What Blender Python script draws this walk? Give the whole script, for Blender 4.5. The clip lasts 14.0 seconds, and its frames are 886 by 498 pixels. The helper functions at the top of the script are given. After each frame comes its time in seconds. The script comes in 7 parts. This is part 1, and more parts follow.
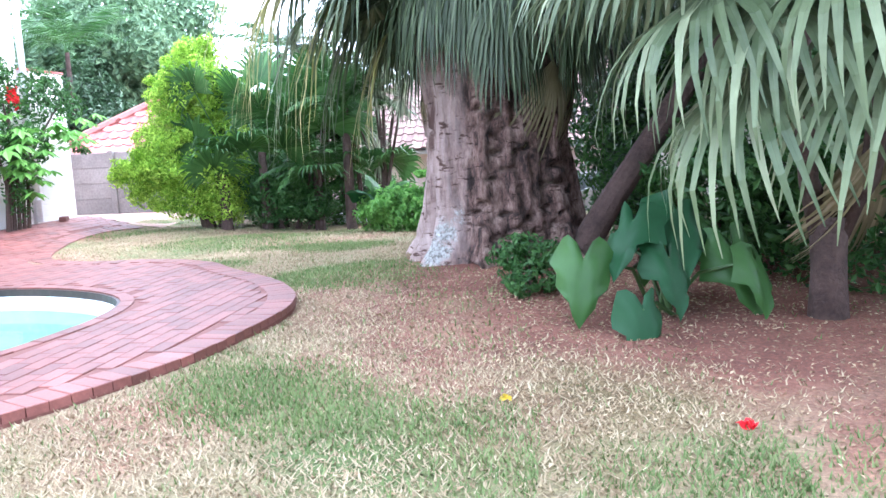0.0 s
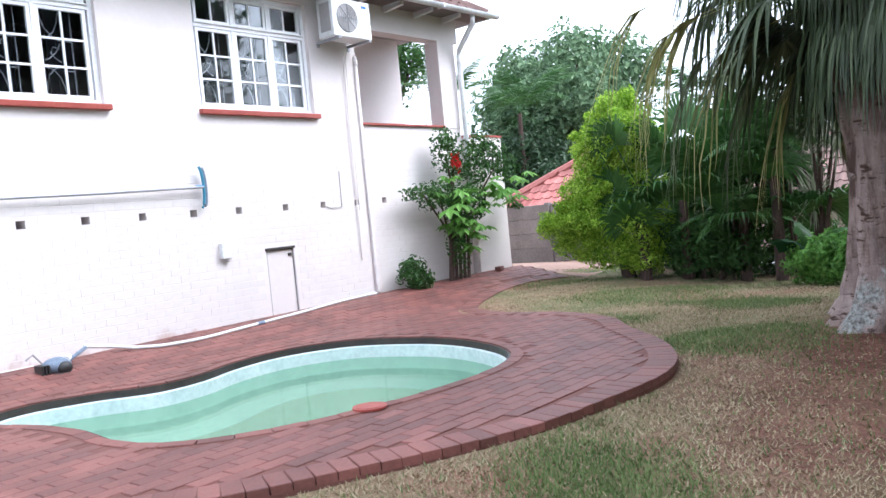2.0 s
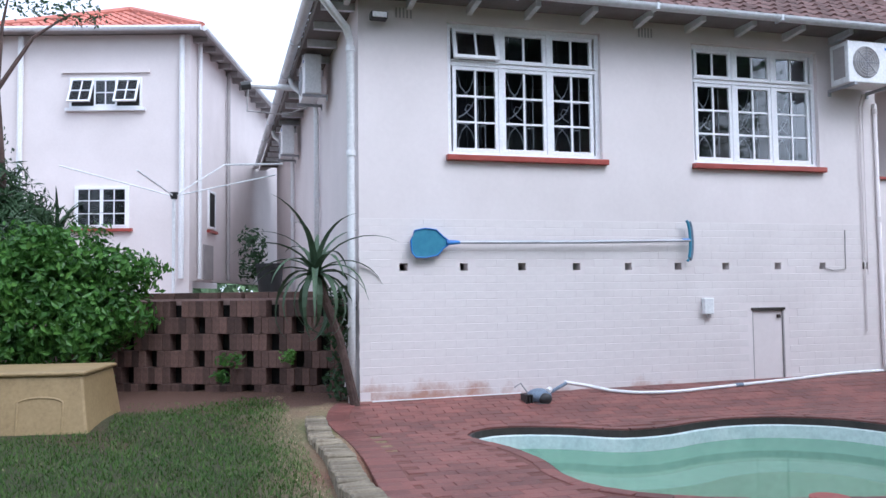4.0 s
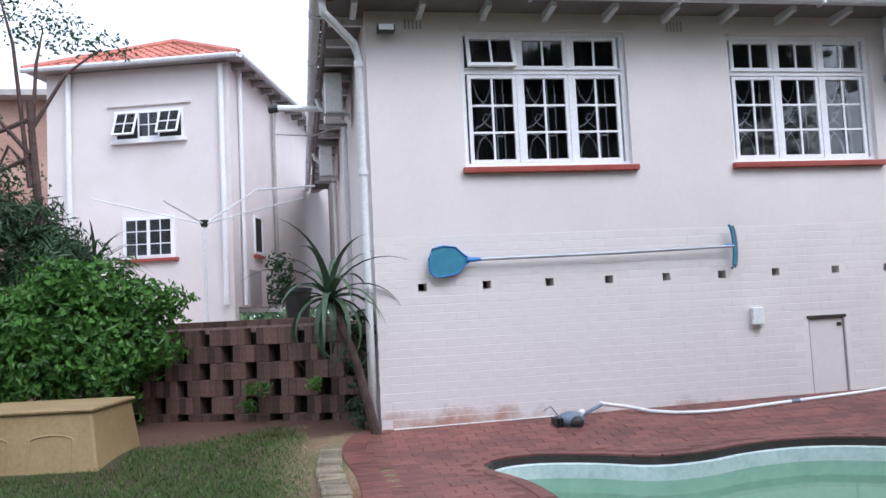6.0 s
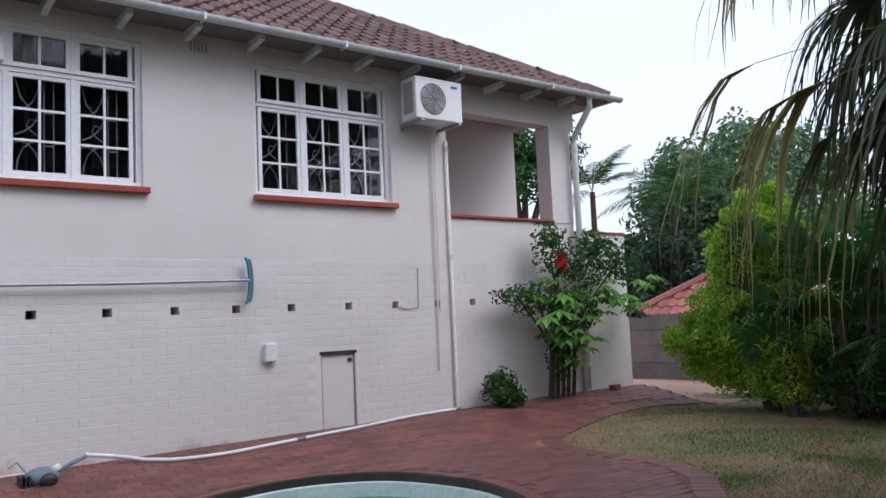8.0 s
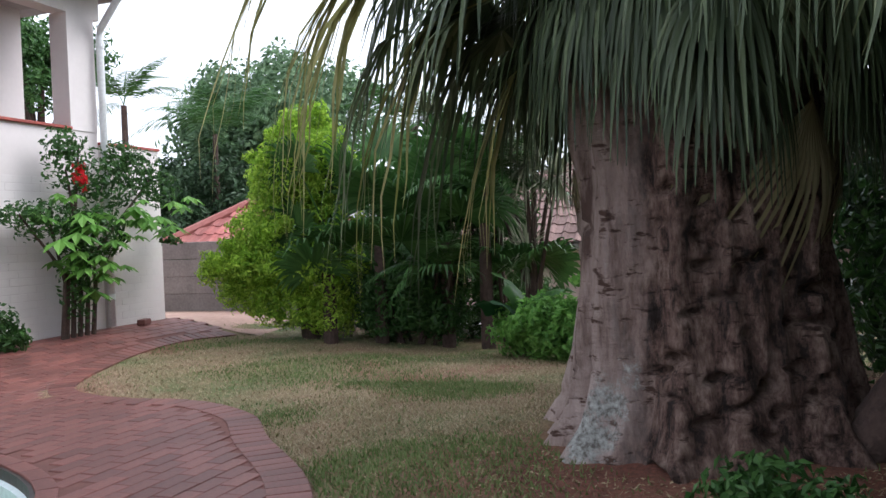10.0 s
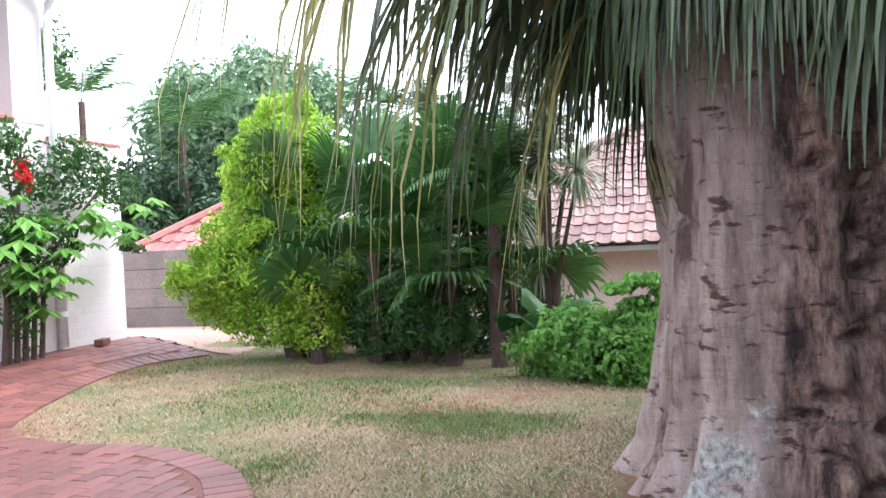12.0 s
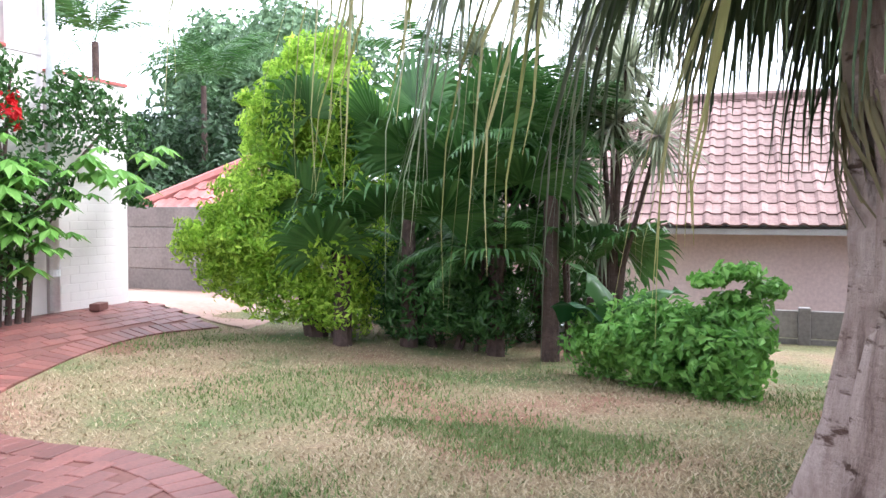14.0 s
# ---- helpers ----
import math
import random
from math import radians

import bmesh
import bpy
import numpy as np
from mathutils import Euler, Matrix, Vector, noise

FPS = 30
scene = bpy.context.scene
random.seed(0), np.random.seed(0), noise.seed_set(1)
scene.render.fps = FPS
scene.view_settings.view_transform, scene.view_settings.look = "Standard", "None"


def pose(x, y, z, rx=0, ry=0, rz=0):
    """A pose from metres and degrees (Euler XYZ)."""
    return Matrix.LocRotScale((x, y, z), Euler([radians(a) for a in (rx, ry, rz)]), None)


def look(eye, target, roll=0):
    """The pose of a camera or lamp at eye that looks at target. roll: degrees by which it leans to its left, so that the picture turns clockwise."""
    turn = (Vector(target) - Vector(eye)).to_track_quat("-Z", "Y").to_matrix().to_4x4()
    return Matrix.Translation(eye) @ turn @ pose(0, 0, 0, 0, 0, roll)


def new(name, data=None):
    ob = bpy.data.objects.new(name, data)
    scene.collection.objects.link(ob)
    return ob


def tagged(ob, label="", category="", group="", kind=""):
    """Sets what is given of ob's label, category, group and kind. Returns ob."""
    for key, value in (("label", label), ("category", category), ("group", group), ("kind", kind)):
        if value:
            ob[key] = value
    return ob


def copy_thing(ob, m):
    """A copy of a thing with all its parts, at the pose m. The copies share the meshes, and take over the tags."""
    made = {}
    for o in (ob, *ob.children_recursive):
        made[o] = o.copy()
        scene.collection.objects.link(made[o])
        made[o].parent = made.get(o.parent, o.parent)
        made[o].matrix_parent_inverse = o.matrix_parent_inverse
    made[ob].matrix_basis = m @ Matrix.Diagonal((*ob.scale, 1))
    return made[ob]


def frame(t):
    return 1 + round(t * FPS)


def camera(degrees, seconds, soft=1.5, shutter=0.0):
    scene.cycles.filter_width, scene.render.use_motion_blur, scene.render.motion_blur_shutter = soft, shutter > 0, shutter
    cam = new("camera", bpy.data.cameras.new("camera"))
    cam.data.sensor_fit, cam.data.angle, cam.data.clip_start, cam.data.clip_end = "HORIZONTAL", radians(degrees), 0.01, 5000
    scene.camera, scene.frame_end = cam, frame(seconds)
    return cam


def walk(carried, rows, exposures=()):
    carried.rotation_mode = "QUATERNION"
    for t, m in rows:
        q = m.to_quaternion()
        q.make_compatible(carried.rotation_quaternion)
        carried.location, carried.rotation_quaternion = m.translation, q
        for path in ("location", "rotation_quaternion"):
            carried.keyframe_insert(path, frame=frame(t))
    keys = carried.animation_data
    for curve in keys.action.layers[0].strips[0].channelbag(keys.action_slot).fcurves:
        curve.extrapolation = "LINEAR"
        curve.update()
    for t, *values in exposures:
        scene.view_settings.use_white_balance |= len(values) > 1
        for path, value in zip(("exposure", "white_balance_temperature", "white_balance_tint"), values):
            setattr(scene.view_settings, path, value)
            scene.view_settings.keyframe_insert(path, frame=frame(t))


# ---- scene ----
cam = camera(57.0, 14.0)
PATH = [
    (0, (-2.128, -7.718, 1.11), (-0.167, -7.423, 0.85), -3.0),
    (0.5, (-1.977, -7.881, 1.14), (-0.069, -7.326, 0.909), -3.7),
    (1, (-1.882, -8.036, 1.161), (-0.074, -7.202, 0.974), -4.0),
    (1.5, (-1.8, -8.1, 1.187), (-0.107, -7.047, 1.033), -4.9),
    (2, (-1.69, -8.171, 1.205), (-0.154, -6.892, 1.125), -5.5),
    (2.5, (-1.579, -8.211, 1.219), (-0.214, -6.75, 1.221), -5.0),
    (3, (-1.486, -8.247, 1.215), (-0.342, -6.608, 1.278), -3.7),
    (3.5, (-1.447, -8.32, 1.216), (-0.554, -6.533, 1.321), -1.9),
    (4, (-1.421, -8.376, 1.218), (-0.887, -6.452, 1.329), -0.7),
    (4.2, (-1.378, -8.373, 1.218), (-0.993, -6.414, 1.329), -0.5),
    (6.3, (-0.592, -8.08, 1.275), (-0.235, -6.119, 1.437), -3.2),
    (6.5, (-0.492, -8.048, 1.277), (-0.043, -6.107, 1.448), -3.3),
    (7, (-0.202, -8.008, 1.274), (0.483, -6.138, 1.459), -3.6),
    (7.5, (0.015, -8.012, 1.289), (0.948, -6.252, 1.47), -3.1),
    (8, (0.214, -7.956, 1.287), (1.446, -6.39, 1.464), -2.6),
    (8.5, (0.399, -7.813, 1.269), (1.877, -6.474, 1.424), -2.5),
    (9, (0.57, -7.653, 1.237), (2.265, -6.593, 1.286), -2.2),
    (11.5, (1.777, -6.826, 1.171), (3.695, -6.26, 1.153), -3.0),
    (12, (2.014, -6.621, 1.175), (3.911, -5.989, 1.154), -2.9),
    (12.5, (2.248, -6.443, 1.168), (4.142, -5.804, 1.116), -2.3),
    (13, (2.502, -6.284, 1.171), (4.393, -5.64, 1.088), -1.6),
    (13.5, (2.745, -6.162, 1.17), (4.632, -5.504, 1.078), -1.0),
    (14, (3.008, -5.999, 1.166), (4.889, -5.326, 1.077), 0.1),
]
walk(cam, [(t, look(eye, target, roll)) for t, eye, target, roll in PATH],
     [(0.0, 3.6, 5300, 14), (0.7, 3.5, 5400, 13), (1.5, 2.65, 5800, 11), (2.5, 1.95, 5650, 12), (3.5, 1.55, 5450, 13), (4.2, 1.42, 5500, 13), (6.5, 1.36, 5800, 13), (7.5, 1.10, 5850, 13),
      (8.3, 0.83, 5900, 13), (9.0, 0.95, 6050, 12), (11.5, 2.85, 5950, 13.5), (12.5, 2.95, 5900, 14), (14.0, 2.95, 5900, 14)])


# ---- light ----
SUN_EL, SUN_AZ = radians(48), radians(150)
world = bpy.data.worlds.new("world")
scene.world = world
world.use_nodes = True
wn, wl = world.node_tree.nodes, world.node_tree.links
sky = wn.new("ShaderNodeTexSky")
sky.sky_type = "NISHITA"
sky.sun_disc = False
sky.sun_elevation, sky.sun_rotation = SUN_EL, SUN_AZ
sky.air_density, sky.dust_density, sky.ozone_density = 1.0, 4.0, 1.0
cloud = wn.new("ShaderNodeHueSaturation")
cloud.inputs["Saturation"].default_value = 0.4
wl.new(sky.outputs[0], cloud.inputs["Color"])
cover = wn.new("ShaderNodeMix")
cover.data_type = "RGBA"
cover.inputs[0].default_value = 0.7
cover.inputs[7].default_value = (4.7, 4.9, 5.2, 1)
wl.new(cloud.outputs[0], cover.inputs[6])
wl.new(cover.outputs[2], wn["Background"].inputs[0])
wn["Background"].inputs[1].default_value = 0.13
sun_data = bpy.data.lights.new("sun", "SUN")
sun_data.energy, sun_data.angle, sun_data.color = 0.6, radians(40), (1.0, 0.98, 0.95)
sun = new("sun", sun_data)
sun.rotation_euler = (radians(90) - SUN_EL, 0, radians(180) - SUN_AZ)


# ---- materials ----
def material(name, rough=0.6, metal=0.0):
    m = bpy.data.materials.new(name)
    m.use_nodes = True
    b = m.node_tree.nodes["Principled BSDF"]
    b.inputs["Roughness"].default_value, b.inputs["Metallic"].default_value = rough, metal
    return m, m.node_tree.nodes, m.node_tree.links, b


def noise_tex(n, l, scale, detail=4.0, rough=0.55, stretch=None):
    co = n.new("ShaderNodeTexCoord")
    t = n.new("ShaderNodeTexNoise")
    t.inputs["Scale"].default_value, t.inputs["Detail"].default_value, t.inputs["Roughness"].default_value = scale, detail, rough
    if stretch:
        mp = n.new("ShaderNodeMapping")
        mp.inputs["Scale"].default_value = stretch
        l.new(co.outputs["Object"], mp.inputs[0])
        l.new(mp.outputs[0], t.inputs["Vector"])
    else:
        l.new(co.outputs["Object"], t.inputs["Vector"])
    return t.outputs["Fac"]


def ramp(n, l, fac, stops):
    r = n.new("ShaderNodeValToRGB")
    while len(r.color_ramp.elements) < len(stops):
        r.color_ramp.elements.new(0.5)
    for e, (p, c) in zip(r.color_ramp.elements, stops):
        e.position, e.color = p, (*c, 1)
    l.new(fac, r.inputs[0])
    return r.outputs[0]


def blend(n, l, fac, a, b, mode="MIX"):
    mx = n.new("ShaderNodeMix")
    mx.data_type, mx.blend_type = "RGBA", mode
    for sock, v in ((mx.inputs[0], fac), (mx.inputs[6], a), (mx.inputs[7], b)):
        if hasattr(v, "links"):
            l.new(v, sock)
        elif isinstance(v, tuple):
            sock.default_value = (*v, 1)
        else:
            sock.default_value = v
    return mx.outputs[2]


def bump(n, l, b, height, strength=0.3, distance=0.01):
    bp = n.new("ShaderNodeBump")
    bp.inputs["Strength"].default_value, bp.inputs["Distance"].default_value = strength, distance
    l.new(height, bp.inputs["Height"])
    l.new(bp.outputs[0], b.inputs["Normal"])


def plain(name, dark, light, scale=6.0, rough=0.6, metal=0.0, fine=60.0, relief=0.15, dist=0.004, each=0.0, stretch=None, grain=0.25):
    """A surface with stains at one scale, grain at another, and a variation from piece to piece."""
    m, n, l, b = material(name, rough, metal)
    c = ramp(n, l, noise_tex(n, l, scale, 5, 0.6, stretch), [(0.3, dark), (0.7, light)])
    g = noise_tex(n, l, fine, 3, 0.6, stretch)
    c = blend(n, l, grain, c, ramp(n, l, g, [(0.3, tuple(v * 0.6 for v in dark)), (0.7, tuple(min(1, v * 1.25) for v in light))]))
    if each:
        oi = n.new("ShaderNodeObjectInfo")
        ge = n.new("ShaderNodeNewGeometry")
        ad = n.new("ShaderNodeMath")
        ad.operation = "ADD"
        l.new(oi.outputs["Random"], ad.inputs[0])
        l.new(ge.outputs["Random Per Island"], ad.inputs[1])
        fr = n.new("ShaderNodeMath")
        fr.operation = "FRACT"
        l.new(ad.outputs[0], fr.inputs[0])
        c = blend(n, l, 1.0, c, ramp(n, l, fr.outputs[0], [(0.0, (1 - each,) * 3), (1.0, (1 + each * 0.4,) * 3)]), "MULTIPLY")
    l.new(c, b.inputs["Base Color"])
    bump(n, l, b, g, relief, dist)
    return m


def leaf_material(name, colours, rough=0.45, through_light=0.3):
    m, n, l, b = material(name, rough)
    b.inputs["Specular IOR Level"].default_value = 0.28
    ge = n.new("ShaderNodeNewGeometry")
    k = len(colours) - 1
    c = ramp(n, l, ge.outputs["Random Per Island"], [(i / k, col) for i, col in enumerate(colours)])
    c = blend(n, l, 0.35, c, ramp(n, l, noise_tex(n, l, 2.5), [(0.3, tuple(v * 0.5 for v in colours[0])), (0.7, colours[-1])]))
    l.new(c, b.inputs["Base Color"])
    tr = n.new("ShaderNodeBsdfTranslucent")
    l.new(c, tr.inputs[0])
    mx = n.new("ShaderNodeMixShader")
    mx.inputs[0].default_value = through_light
    l.new(b.outputs[0], mx.inputs[1])
    l.new(tr.outputs[0], mx.inputs[2])
    l.new(mx.outputs[0], n["Material Output"].inputs[0])
    return m


M = {}
M["plaster"] = plain("white_plaster", (0.66, 0.605, 0.59), (0.76, 0.70, 0.69), 0.7, 0.7, fine=18, relief=0.03, grain=0.05)
M["brick_paint"] = plain("painted_brick", (0.655, 0.605, 0.59), (0.755, 0.705, 0.69), 1.1, 0.65, fine=20, relief=0.04, each=0.008, grain=0.05)
M["white_wood"] = plain("white_paint", (0.82, 0.83, 0.86), (0.90, 0.91, 0.94), 3, 0.4, fine=40, relief=0.05)
M["white_pvc"] = plain("white_plastic", (0.72, 0.73, 0.74), (0.82, 0.83, 0.84), 2, 0.35, fine=30, relief=0.03)
M["gutter"] = plain("grey_white_gutter_paint", (0.55, 0.57, 0.60), (0.72, 0.74, 0.77), 2, 0.4, fine=20, relief=0.05)
M["soffit"] = plain("grey_timber", (0.30, 0.28, 0.28), (0.42, 0.40, 0.39), 3, 0.7)
# darker copy of the grey timber, with the shade under the eaves painted in
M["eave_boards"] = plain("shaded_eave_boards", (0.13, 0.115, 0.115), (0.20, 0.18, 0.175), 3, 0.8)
M["dusty_floor"] = plain("dusty_terrace_concrete", (0.22, 0.13, 0.11), (0.36, 0.26, 0.23), 1.2, 0.85, fine=25)
M["red_sill"] = plain("red_sill_paint", (0.26, 0.04, 0.03), (0.38, 0.08, 0.06), 4, 0.4, fine=50)
M["tile"] = plain("weathered_clay_tile", (0.13, 0.078, 0.07), (0.27, 0.165, 0.145), 2.5, 0.8, fine=30, relief=0.3, each=0.35)
M["tile_orange"] = plain("orange_clay_tile", (0.42, 0.13, 0.09), (0.58, 0.22, 0.16), 1.5, 0.7, fine=20, relief=0.2, each=0.2)
M["tile_faded"] = plain("faded_red_tile", (0.32, 0.08, 0.07), (0.50, 0.21, 0.18), 2.0, 0.8, fine=15, relief=0.2, each=0.35)
M["tile_pink"] = plain("pink_clay_tile", (0.15, 0.085, 0.074), (0.30, 0.195, 0.172), 2.5, 0.9, fine=20, relief=0.3, each=0.3)
M["paver"] = plain("red_clay_paver", (0.115, 0.040, 0.032), (0.255, 0.092, 0.074), 1.6, 0.55, fine=45, relief=0.3, each=0.32)
M["bed"] = plain("dark_mortar", (0.12, 0.05, 0.04), (0.19, 0.08, 0.062), 5, 0.9)
M["edge_brick"] = plain("mossy_edge_brick", (0.12, 0.09, 0.06), (0.36, 0.31, 0.22), 6, 0.85, fine=30, relief=0.5, each=0.4)
M["block"] = plain("old_brown_brick", (0.055, 0.034, 0.029), (0.20, 0.11, 0.085), 3.0, 0.85, fine=40, relief=0.5, each=0.6)
M["concrete"] = plain("grey_concrete", (0.16, 0.14, 0.13), (0.32, 0.29, 0.27), 1.5, 0.85, fine=25, relief=0.3, each=0.15)
M["sand"] = plain("pale_drive", (0.30, 0.17, 0.13), (0.44, 0.30, 0.235), 0.9, 0.85, fine=20, relief=0.2)
M["pink_wall"] = plain("pink_plaster", (0.50, 0.38, 0.37), (0.62, 0.48, 0.46), 0.6, 0.8, fine=20)
M["pool_wall"] = plain("pool_plaster", (0.50, 0.62, 0.62), (0.72, 0.80, 0.79), 3, 0.4, fine=20)
M["pool_floor"] = plain("pool_floor_plaster", (0.36, 0.52, 0.40), (0.48, 0.62, 0.50), 1.5, 0.4, fine=20)
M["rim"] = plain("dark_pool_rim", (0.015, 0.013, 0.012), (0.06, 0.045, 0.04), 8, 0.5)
# near-black colour that stands in for the shade inside rooms and gaps
M["dark"] = plain("inside_shade", (0.006, 0.006, 0.006), (0.016, 0.015, 0.014), 3, 0.9)
M["black"] = plain("black_plastic", (0.015, 0.015, 0.015), (0.03, 0.03, 0.03), 4, 0.5)
M["steel"] = plain("aluminium_pole", (0.30, 0.31, 0.34), (0.42, 0.43, 0.46), 4, 0.4, 0.4)
M["blue"] = plain("blue_mesh", (0.02, 0.16, 0.26), (0.05, 0.25, 0.36), 12, 0.6, fine=200)
M["blue_plastic"] = plain("blue_plastic", (0.01, 0.12, 0.42), (0.02, 0.18, 0.52), 5, 0.4)
M["bristle"] = plain("grey_bristle", (0.10, 0.14, 0.20), (0.22, 0.27, 0.34), 40, 0.8)
M["tan"] = plain("tan_moulded_plastic", (0.24, 0.165, 0.075), (0.36, 0.26, 0.13), 2, 0.5, fine=30, relief=0.08)
M["curtain"] = plain("net_curtain", (0.06, 0.06, 0.07), (0.14, 0.14, 0.16), 3, 0.9)
M["bars"] = plain("white_bars", (0.62, 0.62, 0.66), (0.75, 0.75, 0.8), 3, 0.5)
M["bark"] = None
M["lichen"] = plain("pale_lichen_bark", (0.25, 0.22, 0.19), (0.62, 0.62, 0.58), 9, 0.95, fine=40, relief=0.9, dist=0.02)
M["palm_bark"] = plain("fibrous_palm_bark", (0.035, 0.022, 0.018), (0.11, 0.07, 0.058), 4, 0.95, fine=30, relief=0.9, dist=0.02)
M["stem"] = leaf_material("green_stem", [(0.05, 0.10, 0.03), (0.09, 0.15, 0.05)], 0.5, 0.1)
M["yellow_leaf"] = leaf_material("yellow_green_leaf", [(0.07, 0.21, 0.014), (0.26, 0.49, 0.035), (0.68, 0.88, 0.14)], 0.5, 0.5)
M["bright_leaf"] = leaf_material("bright_green_leaf", [(0.06, 0.18, 0.03), (0.15, 0.36, 0.06), (0.28, 0.52, 0.13)], 0.45, 0.4)
M["mid_leaf"] = leaf_material("mid_green_leaf", [(0.02, 0.07, 0.015), (0.045, 0.12, 0.03), (0.09, 0.19, 0.05)], 0.4, 0.3)
M["dark_leaf"] = leaf_material("dark_green_leaf", [(0.015, 0.04, 0.015), (0.035, 0.08, 0.03), (0.07, 0.12, 0.06)], 0.4, 0.25)
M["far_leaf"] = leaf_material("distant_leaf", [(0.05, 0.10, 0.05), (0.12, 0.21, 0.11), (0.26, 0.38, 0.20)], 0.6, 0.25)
M["frond"] = leaf_material("fan_palm_leaf", [(0.022, 0.038, 0.02), (0.055, 0.085, 0.042), (0.155, 0.20, 0.10)], 0.4, 0.16)
M["dry_frond"] = leaf_material("dry_palm_leaf", [(0.16, 0.14, 0.08), (0.30, 0.26, 0.13), (0.42, 0.36, 0.22)], 0.6, 0.3)
M["palm_leaf"] = leaf_material("young_palm_leaf", [(0.022, 0.07, 0.016), (0.05, 0.14, 0.03), (0.13, 0.26, 0.08)], 0.35, 0.2)
M["pale_tip"] = leaf_material("pale_green_palm_leaf", [(0.05, 0.085, 0.035), (0.12, 0.17, 0.075), (0.36, 0.40, 0.24)], 0.4, 0.25)
M["blossom"] = leaf_material("off_white_blossom", [(0.55, 0.5, 0.45), (0.75, 0.70, 0.62)], 0.6, 0.3)
M["aloe"] = leaf_material("aloe_leaf", [(0.04, 0.075, 0.045), (0.10, 0.15, 0.085)], 0.5, 0.1)
M["colocasia"] = leaf_material("large_heart_leaf", [(0.008, 0.045, 0.016), (0.022, 0.085, 0.028)], 0.55, 0.15)
M["red"] = leaf_material("red_petal", [(0.65, 0.01, 0.02), (0.8, 0.03, 0.04)], 0.5, 0.3)
M["gold_frond"] = leaf_material("yellowing_palm_leaf", [(0.12, 0.16, 0.04), (0.32, 0.33, 0.09), (0.62, 0.56, 0.28)], 0.45, 0.4)
M["litter"] = leaf_material("brown_dry_leaf", [(0.12, 0.06, 0.035), (0.28, 0.18, 0.10), (0.55, 0.44, 0.28)], 0.8, 0.1)
M["hedge_leaf"] = leaf_material("glossy_hedge_leaf", [(0.02, 0.07, 0.015), (0.06, 0.17, 0.03), (0.14, 0.30, 0.06)], 0.35, 0.3)
M["gold_petal"] = leaf_material("yellow_petal", [(0.6, 0.42, 0.03), (0.75, 0.55, 0.05)], 0.5, 0.3)
M["rosette"] = leaf_material("pale_narrow_leaf", [(0.16, 0.20, 0.12), (0.34, 0.38, 0.25), (0.60, 0.62, 0.46)], 0.45, 0.35)
M["grass"] = leaf_material("grass_blade", [(0.08, 0.14, 0.035), (0.14, 0.21, 0.06), (0.25, 0.29, 0.12)], 0.6, 0.3)
M["lush"] = leaf_material("lush_grass_blade", [(0.02, 0.06, 0.008), (0.045, 0.115, 0.016), (0.11, 0.19, 0.04)], 0.6, 0.3)
M["straw"] = leaf_material("dry_grass_blade", [(0.24, 0.16, 0.09), (0.36, 0.28, 0.16), (0.50, 0.42, 0.28)], 0.7, 0.2)


